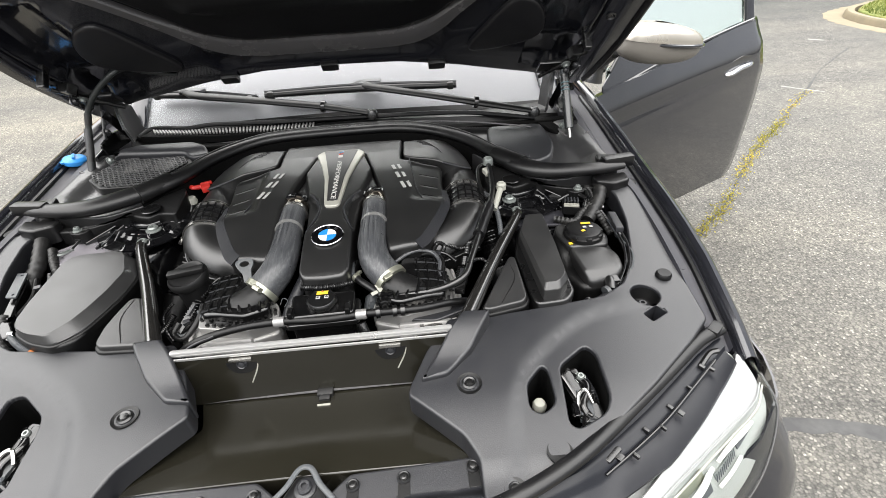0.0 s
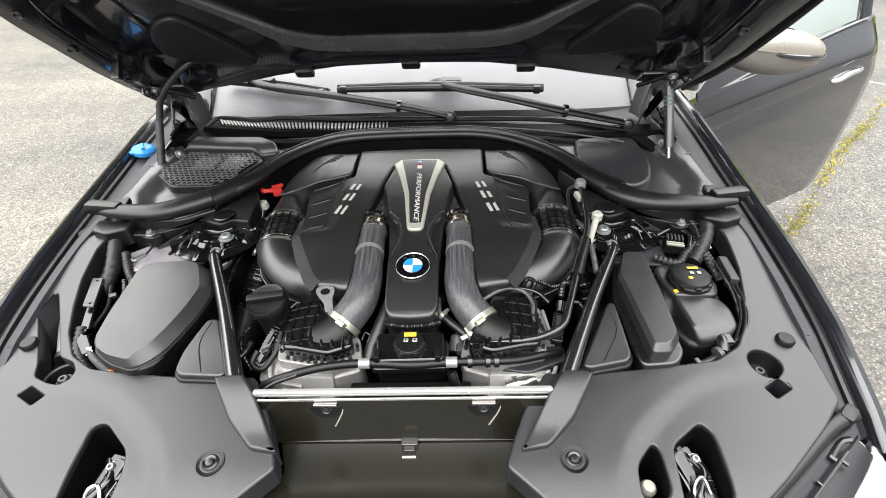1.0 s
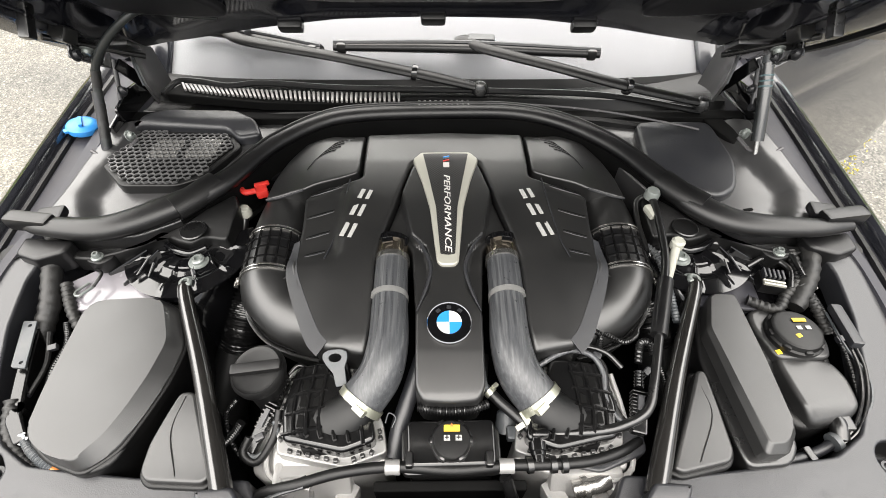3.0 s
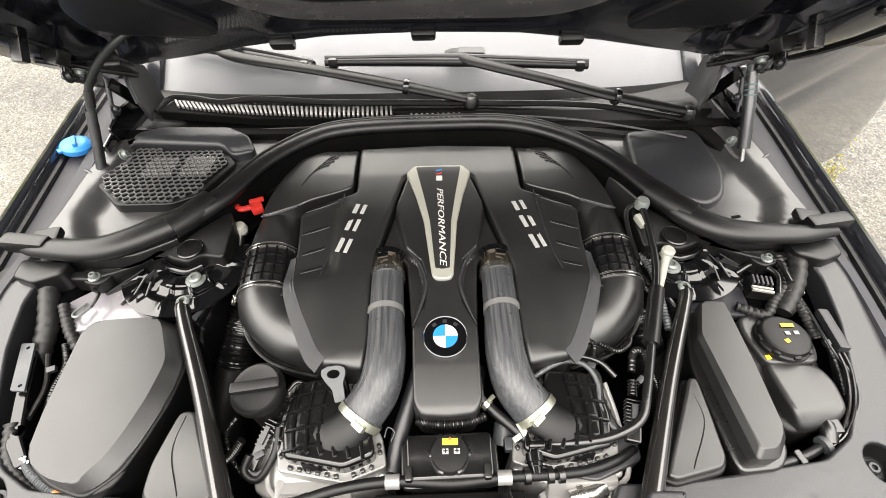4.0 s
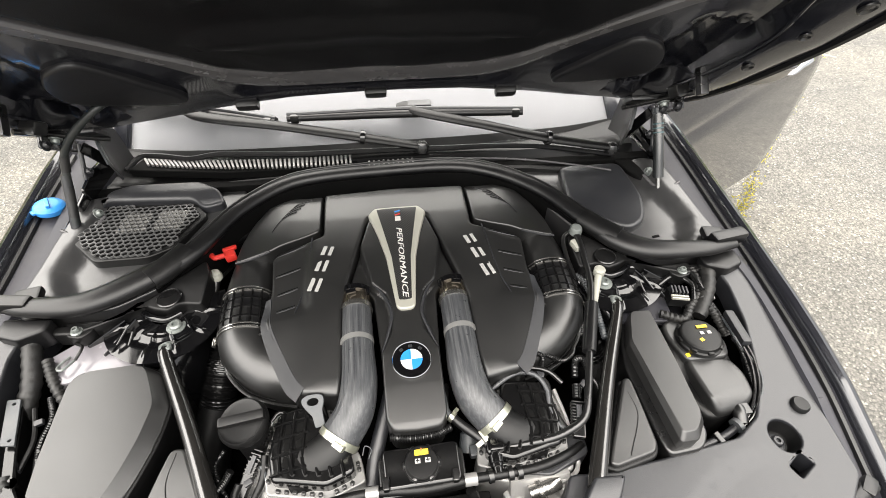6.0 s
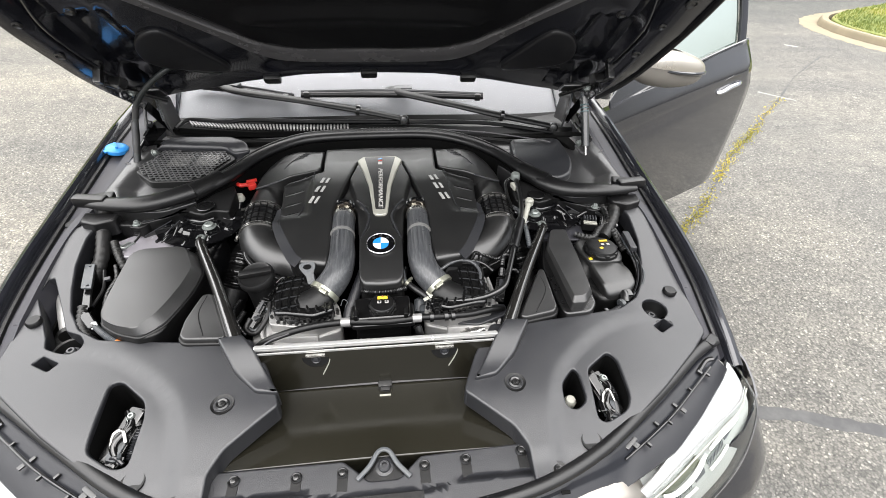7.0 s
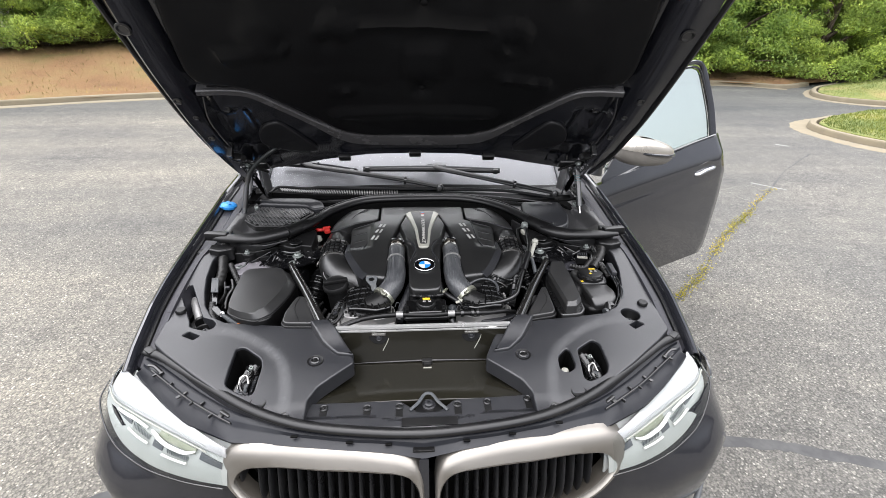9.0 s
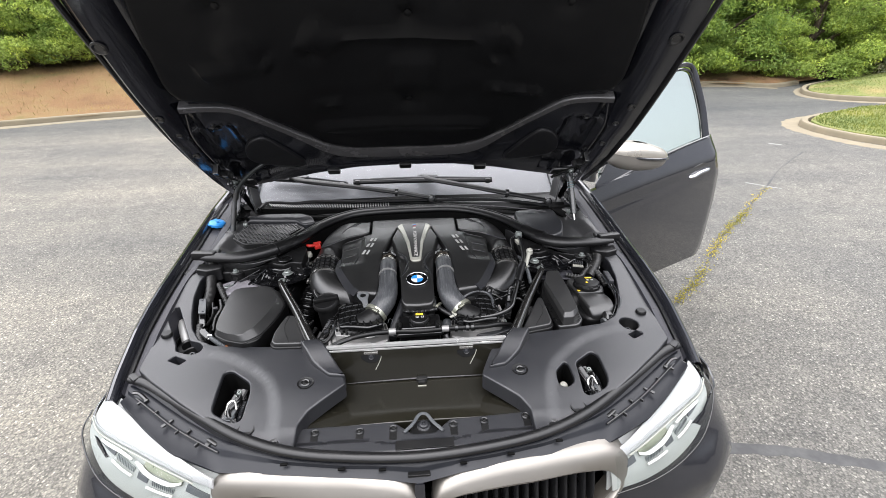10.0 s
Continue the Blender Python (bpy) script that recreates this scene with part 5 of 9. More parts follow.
cowl_panel = part("cowl_panel", cowl(), "plastic_matt", car, "charcoal scuttle panel below the windscreen")
# Black plate paints the shadow of the intake slot between the slats.
part("grille_back", slab(rounded(ccw([(-0.640, 1.292), (-0.615, 1.340), (-0.48, 1.312), (-0.40, 1.300), (-0.075, 1.282), (-0.075, 1.244), (-0.40, 1.254)]), 0.008), 0.92, 0.9395, 0.003), "shadow_black", cowl_panel, "black plate standing in for the shadowed intake slot")
slat_me = part("slat", box(0.0055, 0.036, 0.007, None, 0.002), "flange", cowl_panel)
slat_me.matrix_basis = pose(-0.600, 1.3165, 0.9395, 0, 0, 30)
for i in range(1, 48):
    x = -0.600 + i * 0.0108
    share("slat", slat_me, pose(x, lerp_at([(-0.61, 1.3175), (-0.505, 1.294), (-0.40, 1.278), (-0.24, 1.263), (-0.09, 1.262)], x), 0.9395 + 0.003 * smooth01(-0.6, -0.3, x), 0, 0, 34 - 30 * smooth01(-0.58, -0.15, x)), cowl_panel)
for i in range(10):
    share("slat", slat_me, pose(-0.045 + i * 0.0122, 1.2385, 0.9405, 0, 0, 2) @ Matrix.Diagonal((1, 0.66, 1, 1)), cowl_panel)
part("tube_bead", tube([(-0.646, 1.298, 0.934), (-0.622, 1.340, 0.944), (-0.560, 1.330, 0.948), (-0.490, 1.308, 0.950), (-0.410, 1.314, 0.954), (-0.240, 1.289, 0.956), (-0.06, 1.281, 0.956), (0.13, 1.274, 0.955), (0.38, 1.268, 0.947), (0.60, 1.235, 0.925)], 0.007, n=8), "rubber", cowl_panel, "black beading along the scuttle")
part("front_bead", tube([(0.0, 1.235, 0.945), (0.2, 1.236, 0.943), (0.36, 1.218, 0.938), (0.50, 1.185, 0.93), (0.57, 1.165, 0.925)], 0.0025, n=8), "rib", cowl_panel)
for side in (1, -1):
    def corner(u, v, side=side):
        y = 1.272 + 0.088 * u
        zt = lerp_at([(1.272, 0.972), (1.290, 1.015), (1.310, 1.040), (1.335, 1.034), (1.360, 1.016)], y)
        return (side * (0.648 + 0.016 * math.sin(math.pi * u) + 0.010 * v) - 0.004, y, 0.925 + (zt - 0.925) * v)
    # Corner wall in the paler plastic, for the light on its face.
    part("corner_boot", thick(grid(14, 6, corner), 0.006), "tray", cowl_panel, "moulded corner wall of the scuttle")
    part("boot_lip", tube([corner(u, 1.0) for u in (0.0, 0.2, 0.45, 0.7, 1.0)], 0.003, n=8), "pipe", cowl_panel)


# ---- open driver's door ----
HINGE, DD, DN = Vector((0.80, 1.45, 0)), Vector((0.879, 0.478, 0)), Vector((-0.477, 0.879, 0))


def door_at(r, z, off=0.0):
    """A place on the door: a shoulder above the crease, then the inward-leaning window."""
    crease = 0.79 + 0.075 * r
    shoulder = 0.052 * min(max((z - crease) / (0.95 - crease), 0), 1)
    upper = 0.17 * min(max((z - 0.95) / 0.45, 0), 1.1)
    low = -0.010 * math.sin(math.pi * min(max((z - 0.22) / 0.75, 0), 1))
    along = 0.80 * (shoulder + upper - 0.09 * smooth01(0.95, 1.40, z))
    return HINGE + DD * (r + along) + DN * (shoulder + upper + low + off) + Vector((0, 0, z))


door = new("door")
door.parent = car
tagged(door, "open dark grey driver's door with a clear window")
REAR = [(0.23, 1.19), (0.26, 1.228), (0.30, 1.238), (0.48, 1.228), (0.64, 1.222), (0.79, 1.205), (0.90, 1.175), (0.985, 1.13)]


def door_skin():
    def f(u, v):
        z = 0.225 + 0.755 * v
        r1 = lerp_at(REAR, z)
        r = 0.02 + (r1 - 0.02) * u
        z2 = z - (0.115 * (1 - u) * smooth01(0.55, 1, v)) + 0.03 * (1 - u) * (1 - v)
        crease = 0.012 * (smooth01(0.74, 0.86, v + 0.10 * (1 - u)) - smooth01(0.86, 1.0, v + 0.10 * (1 - u)) * 0.3)
        tuck = 0.02 * (smooth01(0.97, 1, u) + smooth01(0.03, 0, v))
        return door_at(r, z2, crease + tuck)
    bm = thick(grid(40, 34, f), -0.05)
    return bm


part("door_skin", door_skin(), "paint", door, "dark grey metallic door panel")
frame_line = [(1.125, 0.99), (1.105, 1.14), (1.062, 1.30), (1.03, 1.365), (0.985, 1.388), (0.90, 1.39), (0.75, 1.365), (0.55, 1.27), (0.35, 1.13), (0.15, 0.95)]
part("window_frame", tube([door_at(r, z)[:] for r, z in frame_line], [0.022, 0.022, 0.020, 0.016, 0.013, 0.012, 0.012, 0.012, 0.012, 0.012], n=10, flat=0.6), "paint", door, "dark grey window frame")
inner_line = [(r - 0.028, z - 0.022) for r, z in frame_line[:7]] + [(0.56, 1.245), (0.37, 1.11), (0.18, 0.94)]
part("window_trim", tube([door_at(r, z, -0.004)[:] for r, z in inner_line], 0.007, n=8), "gloss_black", door, "gloss black window trim")
part("belt_trim", tube([door_at(r, z, -0.012)[:] for r, z in ((0.15, 0.872), (0.5, 0.928), (0.85, 0.965), (1.14, 0.99))], 0.008, n=8), "gloss_black", door, "dark belt strip")


def door_glass():
    lo = [(0.16, 0.88), (0.5, 0.93), (0.85, 0.965), (1.09, 0.985)]
    hi = [(0.2, 0.95), (0.37, 1.11), (0.56, 1.245), (0.72, 1.34), (0.88, 1.37), (1.0, 1.34), (1.05, 1.2), (1.09, 1.0)]
    def f(u, v):
        r = 0.17 + 0.91 * u
        a, b = lerp_at(lo, r), lerp_at([(p[0], p[1]) for p in hi], r)
        return door_at(r, a + (b - a) * v, 0.006)
    return thick(grid(24, 12, f), 0.004)


def sail():
    def f(u, v):
        r = 0.14 + 0.42 * u
        a = lerp_at([(0.14, 0.87), (0.5, 0.93), (0.85, 0.965)], r)
        b = min(lerp_at([(0.14, 0.90), (0.37, 1.11), (0.56, 1.245)], r), 1.06 - 0.22 * (r - 0.35))
        return door_at(r, a + (max(b, a + 0.01) - a) * v, -0.004)
    return thick(grid(12, 6, f), 0.006)


part("sail_panel", sail(), "paint", door, "dark painted corner panel behind the mirror")
pane = part("window_pane", door_glass(), "glass", door, "clear side window")
pane.visible_shadow = False
hp0, hp1 = door_at(0.912, 0.817, -0.045), door_at(1.065, 0.835, -0.045)
handle = part("door_handle", tube([door_at(0.897, 0.815, -0.01)[:], hp0[:], tuple((hp0 + hp1) / 2 + Vector((0, 0, 0.003))), hp1[:], door_at(1.082, 0.838, -0.01)[:]], [0.010, 0.014, 0.016, 0.014, 0.010], n=12, flat=0.75), "chrome", door, "polished chrome door handle")
part("handle_recess", slab(rounded(ccw([(-0.09, -0.02), (0.09, -0.02), (0.10, 0.03), (0.02, 0.045), (-0.07, 0.03)]), 0.02), 0.0, 0.003, 0.001), "gloss_black", door).matrix_basis = Matrix.Translation(door_at(0.99, 0.835, -0.034)) @ Matrix((DD.to_4d(), (0, 0, 1, 0), (-DN).to_4d(), (0, 0, 0, 1))).transposed().to_3x3().to_4x4()


def mirror_shell(lo, hi, grow=1.0):
    def f(u, v):
        a = 2 * math.pi * u
        b = math.pi * (lo + (hi - lo) * v)
        def soft(c, e):
            return math.copysign(abs(c) ** e, c)
        x = 0.150 * soft(math.sin(b), 0.5) * soft(math.cos(a), 0.72)
        y = 0.078 * soft(math.sin(b), 0.5) * soft(math.sin(a), 0.72)
        z = 0.064 * soft(math.cos(b), 0.75)
        sq = 1.0
        taper = 1.0 - 0.25 * max(x / 0.15, 0)
        p = Vector((x * sq * grow, y * sq * grow, z * taper * grow))
        return Vector((1.068, 1.455, 1.068)) + Euler((0, radians(7), radians(8))).to_matrix() @ p
    return grid(40, 12, f, closed_u=True)


wing_mirror = part("wing_mirror", mirror_shell(0.02, 0.47), "mirror_cap", door, "satin silver wing mirror cap")
part("mirror_base", mirror_shell(0.47, 0.985, 0.985), "mirror_low", wing_mirror, "grey-brown lower mirror housing")
part("mirror_band", tube([(1.068 + 0.152 * math.cos(a), 1.455 + 0.078 * math.sin(a), 1.074 - 0.018 * math.cos(a)) for a in [math.pi + i * math.pi / 8 for i in range(9)]], 0.006, n=8), "paint", wing_mirror, "dark grey band")
part("mirror_stalk", tube([(0.93, 1.49, 1.04), (0.90, 1.53, 0.985), (0.885, 1.53, 0.93)], [0.04, 0.035, 0.05], n=12, flat=0.6), "plastic", wing_mirror, "black mirror stalk")

# ---- rest of the body, wheels ----
def cabin(side_only=False):
    ys = [1.50, 1.62, 2.12, 2.5, 3.1, 3.6, 4.2, 4.6, 4.88]
    roof = [(1.50, 0.98), (1.62, 1.06), (2.12, 1.42), (2.5, 1.465), (3.1, 1.455), (3.6, 1.36), (4.2, 1.12), (4.6, 1.08), (4.88, 0.95)]
    half = [(1.50, 0.70), (1.62, 0.69), (2.12, 0.60), (2.5, 0.585), (3.1, 0.58), (3.6, 0.60), (4.2, 0.66), (4.6, 0.66), (4.88, 0.60)]
    def f(u, v):
        y = 1.50 + 3.38 * v
        zr, hw = lerp_at(roof, y), lerp_at(half, y)
        wide = lerp_at([(1.5, 0.90), (2.2, 0.925), (3.6, 0.925), (4.5, 0.89), (4.88, 0.78)], y)
        zb = min(0.97, zr - 0.03)
        prof = [(-wide + 0.05, 0.22), (-wide, 0.35), (-wide, 0.62), (-wide + 0.02, 0.82), (-wide + 0.06, zb), (-(hw + wide) / 2 + 0.02, (zb + zr) / 2), (-hw, zr - 0.03), (-hw * 0.6, zr), (0, zr + 0.008)]
        prof = prof + [(-p[0], p[1]) for p in prof[-2::-1]]
        k = u * (len(prof) - 1)
        return (lerp_at([(i, p[0]) for i, p in enumerate(prof)], k) - 0.008, y, lerp_at([(i, p[1]) for i, p in enumerate(prof)], k))
    return grid(48, 40, f)


bm = cabin()
bmesh.ops.delete(bm, geom=[f for f in bm.faces if f.calc_center_median().y < 2.08 and abs(f.calc_center_median().x) < 0.66], context="FACES")
part("rear_body", thick(bm, 0.004), "paint", car, "dark grey roof, sides and boot")
part("dashboard", slab(rounded(ccw([(-0.66, 1.52), (0.66, 1.52), (0.68, 1.95), (-0.68, 1.95)]), 0.05), 0.6, lambda x, y: 0.90 - 0.05 * (y - 1.5), 0.03, step=0.15), "seat", car, "dark dashboard")


def wheel(x, y, side):
    w = part("tyre", lathe([(0.22, -0.12), (0.30, -0.125), (0.345, -0.10), (0.355, -0.05), (0.355, 0.05), (0.345, 0.10), (0.30, 0.125), (0.22, 0.12)], 40, pose(x, y, 0.355, 0, 90, 0)), "tyre", car, "black road tyre")
    part("rim", lathe([(0.0, 0.06), (0.06, 0.075), (0.07, 0.06), (0.20, 0.085), (0.235, 0.11), (0.24, 0.12), (0.22, -0.10), (0, -0.1)], 40, pose(x, y, 0.355, 0, 90 * side, 0)), "plastic_grey", w, "dark alloy wheel rim")
    for k in range(10):
        part("spoke", box(0.035, 0.17, 0.02, pose(x, y, 0.355, 0, 90 * side, 0) @ pose(0, 0, 0.075, 0, 0, 36 * k) @ pose(0, 0.14, 0), 0.006), "paint", w)


for x, side in ((0.80, 1), (-0.816, -1)):
    for y in (0.92, 3.89):
        wheel(x, y, side)


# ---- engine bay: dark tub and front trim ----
# Floor, bulkhead and inner wings are near-black: the bay's shadow is painted in.
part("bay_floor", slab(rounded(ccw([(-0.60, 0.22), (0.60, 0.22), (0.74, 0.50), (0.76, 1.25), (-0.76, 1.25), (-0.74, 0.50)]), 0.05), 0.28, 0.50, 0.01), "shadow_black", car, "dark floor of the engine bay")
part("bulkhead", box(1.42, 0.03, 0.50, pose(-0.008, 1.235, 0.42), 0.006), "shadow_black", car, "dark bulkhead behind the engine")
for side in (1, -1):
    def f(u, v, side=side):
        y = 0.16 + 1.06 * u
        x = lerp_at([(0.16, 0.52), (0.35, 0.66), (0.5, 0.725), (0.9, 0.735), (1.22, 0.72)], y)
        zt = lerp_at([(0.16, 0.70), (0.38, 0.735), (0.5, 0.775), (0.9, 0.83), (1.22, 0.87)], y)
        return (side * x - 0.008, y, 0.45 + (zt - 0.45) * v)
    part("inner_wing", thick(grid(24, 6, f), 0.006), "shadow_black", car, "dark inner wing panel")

CX = -0.010
HALF = [(0.280, 0.140), (0.281, 0.206), (0.262, 0.243), (0.178, 0.320), (0.184, 0.340), (0.214, 0.410), (0.262, 0.488), (0.332, 0.484), (0.44, 0.494), (0.575, 0.508), (0.626, 0.537), (0.662, 0.588), (0.682, 0.645), (0.699, 0.715), (0.706, 0.80), (0.692, 0.882),
        (0.755, 0.895), (0.768, 0.84), (0.765, 0.70), (0.759, 0.58), (0.752, 0.478), (0.745, 0.425), (0.693, 0.378), (0.59, 0.298), (0.495, 0.233), (0.40, 0.175), (0.33, 0.146)]


FOLD_LINE = np.array(catmull([(0.318, 0.06), (0.335, 0.19), (0.350, 0.275), (0.385, 0.351), (0.47, 0.427), (0.56, 0.469), (0.68, 0.482)], 24))


def trim_top(x, y):
    a = abs(x - CX)
    z = 0.802 + 0.018 * smooth01(0.15, 0.33, y)
    z += 0.062 * smooth01(0.46, 0.90, y) * smooth01(0.56, 0.70, a)
    z += 0.006 * smooth01(0.40, 0.72, a)
    # broad dished panel round the openings, and a raised shoulder inboard
    z -= 0.003 * smooth01(0.205, 0.17, y) * smooth01(0.42, 0.36, a)
    away = float(np.min(np.hypot(FOLD_LINE[:, 0] - a, FOLD_LINE[:, 1] - y)))
    if y < np.interp(a, FOLD_LINE[:, 0], FOLD_LINE[:, 1]):
        away = -away
    z += 0.006 * smooth01(-0.020, 0.020, away) * smooth01(0.70, 0.60, a)
    return z


def disc(x, y, r, n=20):
    return [(x + r * math.cos(2 * math.pi * i / n), y + r * math.sin(2 * math.pi * i / n)) for i in range(n)]


HOLES_L = [rounded(ccw([(-0.520, 0.398), (-0.500, 0.402), (-0.441, 0.353), (-0.430, 0.318), (-0.430, 0.232), (-0.455, 0.230), (-0.508, 0.262)]), 0.014),
           rounded(ccw([(-0.778, 0.664), (-0.744, 0.681), (-0.662, 0.535), (-0.628, 0.522), (-0.612, 0.503), (-0.612, 0.486), (-0.628, 0.476), (-0.652, 0.480), (-0.684, 0.494), (-0.694, 0.520)]), 0.007),
           rounded(ccw([(-0.690, 0.456), (-0.679, 0.475), (-0.641, 0.455), (-0.652, 0.436)]), 0.004)]
HOLES_R = [rounded(ccw([(0.432, 0.352), (0.490, 0.392), (0.503, 0.372), (0.497, 0.284), (0.482, 0.258), (0.432, 0.237), (0.419, 0.247)]), 0.014),
           rounded(ccw([(0.368, 0.322), (0.402, 0.358), (0.410, 0.347), (0.408, 0.284), (0.382, 0.266), (0.363, 0.277)]), 0.014),
           rounded(ccw([(0.625, 0.452), (0.658, 0.471), (0.669, 0.450), (0.634, 0.431)]), 0.004),
           disc(0.648, 0.500, 0.028, 24)]
for side, holes, lab in ((-1, HOLES_L, "charcoal plastic trim with latch opening and filler recess"), (1, HOLES_R, "charcoal plastic trim with two latch openings")):
    half = [(side * x + CX, y) for x, y in HALF]
    bm = slab(rounded(ccw(half), 0.008, 2), lambda x, y: trim_top(x, y) - 0.045, trim_top, 0.005, holes, 0.011)
    trim = part("front_trim", bm, "plastic_grey", car, lab)
    sq = holes[2]
    # Black plate added to give the hole its shadow.
    part("hole_backing", slab(inset(ccw(sq), -0.004), 0.70, 0.775, 0.002), "shadow_black", trim, "black plate standing in for the shadow below the hole")
    # recess walls with their shadow painted black, and the mechanism seen inside
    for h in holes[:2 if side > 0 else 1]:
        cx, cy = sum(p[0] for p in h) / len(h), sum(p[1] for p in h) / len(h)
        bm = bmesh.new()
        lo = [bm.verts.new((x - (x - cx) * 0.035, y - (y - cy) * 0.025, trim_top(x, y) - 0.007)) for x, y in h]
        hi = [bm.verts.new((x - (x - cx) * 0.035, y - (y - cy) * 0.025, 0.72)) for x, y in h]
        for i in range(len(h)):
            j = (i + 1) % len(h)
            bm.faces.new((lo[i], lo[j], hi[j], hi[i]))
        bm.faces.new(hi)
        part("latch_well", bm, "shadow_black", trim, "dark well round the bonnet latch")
    bx, by = ((0.462, 0.312) if side > 0 else (-0.472, 0.308))
    latch = part("bonnet_latch", merge(box(0.040, 0.115, 0.05, pose(bx, by, 0.740, 6, 0, side * 14), 0.006), box(0.022, 0.06, 0.03, pose(bx - 0.012 * side, by + 0.02, 0.768, 14, 0, side * 20), 0.006), tube([(bx - 0.01, by + 0.045, 0.788), (bx + 0.012, by + 0.012, 0.796), (bx - 0.006, by - 0.025, 0.792), (bx + 0.01, by - 0.055, 0.780)], 0.007, n=10)), "moulding", trim, "black and bare metal bonnet latch")
    part("latch_spring", tube([(bx + 0.018, by + 0.045, 0.778), (bx + 0.022, by, 0.784), (bx + 0.018, by - 0.045, 0.772)], 0.005, n=8, ribs=0.0018, pitch=0.005), "plastic_grey", latch)
    part("latch_plate", slab(rounded(ccw([(bx - 0.014, by - 0.050), (bx + 0.006, by - 0.056), (bx + 0.012, by - 0.020), (bx + 0.002, by + 0.004), (bx - 0.010, by - 0.012)]), 0.004), 0.786, 0.791, 0.001, [disc(bx - 0.001, by - 0.036, 0.005, 12)], r_hole=0.0005), "pipe", latch, "bare metal catch plate")
    part("latch_hook", tube([(bx - 0.014, by - 0.03, 0.785), (bx - 0.010, by - 0.01, 0.802), (bx + 0.004, by - 0.002, 0.804), (bx + 0.012, by - 0.02, 0.792)], 0.0032, n=8), "steel", latch, "bare metal hook")
    part("latch_cable", tube([(bx - 0.02, by - 0.06, 0.77), (bx, by - 0.047, 0.790), (bx + 0.02, by - 0.058, 0.785)], 0.004, n=8), "plastic_grey", latch)
    part("latch_bolt", torx(pose(bx + 0.006, by + 0.030, 0.794, 10, 0, 0), 0.007), "bolt", latch)
    rnd_l = random.Random(70 + side)
    for k in range(16):
        lx, ly, lz = bx + rnd_l.uniform(-0.020, 0.022), by + rnd_l.uniform(-0.058, 0.058), 0.784 + rnd_l.uniform(-0.012, 0.010)
        part("latch_piece", box(rnd_l.uniform(0.004, 0.012), rnd_l.uniform(0.008, 0.026), rnd_l.uniform(0.004, 0.012), pose(lx, ly, lz, rnd_l.uniform(-25, 25), rnd_l.uniform(-25, 25), rnd_l.uniform(-50, 50)), 0.0015), ("gloss_black", "moulding", "plastic", "pipe", "moulding")[k % 5], latch)
    if side > 0:
        part("ball_stud", lathe([(0, 0), (0.010, 0), (0.012, 0.008), (0.0125, 0.016), (0.009, 0.023), (0, 0.026)], 16, pose(0.388, 0.306, 0.765)), "cream", trim, "cream ball stud in the small opening")
    # push clips
    for x, y, r in ((0.282, 0.330, 0.017), (0.325, 0.160, 0.013), (0.402, 0.205, 0.016), (0.757, 0.852, 0.016)):
        px = side * x + CX
        part("clip_seat", lathe([(0, 0.0), (r * 1.25, 0.0), (r * 1.25, 0.003), (r * 0.9, 0.0005), (0, 0.0005)], 24, pose(px, y, trim_top(px, y) - 0.001)), "plastic_matt", trim)
        if x < 0.35:
            part("clip", push_clip(pose(px, y, trim_top(px, y)), r * 0.75), "plastic", trim)
    # ridge that carries the strut brace end
    rp = [(side * x + 0.001, y) for x, y in ((0.329, 0.466), (0.278, 0.470), (0.252, 0.438), (0.190, 0.341), (0.236, 0.348), (0.284, 0.394), (0.320, 0.450))]
    part("brace_cover", slab(rounded(ccw(rp), 0.006, 2), 0.79, lambda x, y: 0.836 + 0.026 * smooth01(0.36, 0.46, y), 0.006, step=0.02), "plastic_grey", trim, "moulded ridge over the brace mount")

# deep round recess with a bolt, and plug, on each side
for side in (1, -1):
    px, py = (0.648, 0.500) if side > 0 else (-0.648, 0.502)
    if side > 0:
        part("bolt_recess", lathe([(0.0, 0.002), (0.019, 0.002), (0.023, 0.006), (0.0275, 0.028), (0.0285, 0.031), (0.0285, 0.0), (0, -0.002)], 28, pose(px, py, trim_top(px, py) - 0.036)), "plastic_matt", car, "round recess in the trim")
    part("recess_bolt", torx(pose(px, py, trim_top(px, py) - 0.033), 0.010), "plastic_grey", car, "bolt in a recess")
    qx, qy = (0.706, 0.546) if side > 0 else (-0.735, 0.562)
    part("trim_plug", lathe([(0, 0), (0.016, 0), (0.016, 0.006), (0.013, 0.010), (0, 0.011)], 22, pose(qx, qy, trim_top(qx, qy) - 0.001)), "plastic_matt", car, "round rubber stop on the trim")
part("filler_tray", slab(rounded(ccw(inset(HOLES_L[1], -0.006)), 0.004), 0.72, 0.775, 0.002), "plastic_matt", car)
part("filler_neck", tube([(-0.742, 0.668, 0.803), (-0.716, 0.618, 0.801), (-0.682, 0.556, 0.798)], [0.0148, 0.0148, 0.0142], n=20), "flange", car, "pale grey filler tube in the trim slot")
part("filler_collar", lathe([(0.0142, -0.006), (0.0175, -0.006), (0.0175, 0.006), (0.0142, 0.006)], 24, along((-0.682, 0.556, 0.798), (-0.716, 0.618, 0.801))), "plastic_matt", car, "dark collar of the filler tube")
part("filler_cup", lathe([(0.0, 0.0), (0.024, 0.0), (0.027, 0.012), (0.030, 0.024), (0.034, 0.026), (0.034, 0.0)], 24, pose(-0.648, 0.502, 0.782)), "plastic_matt", car)

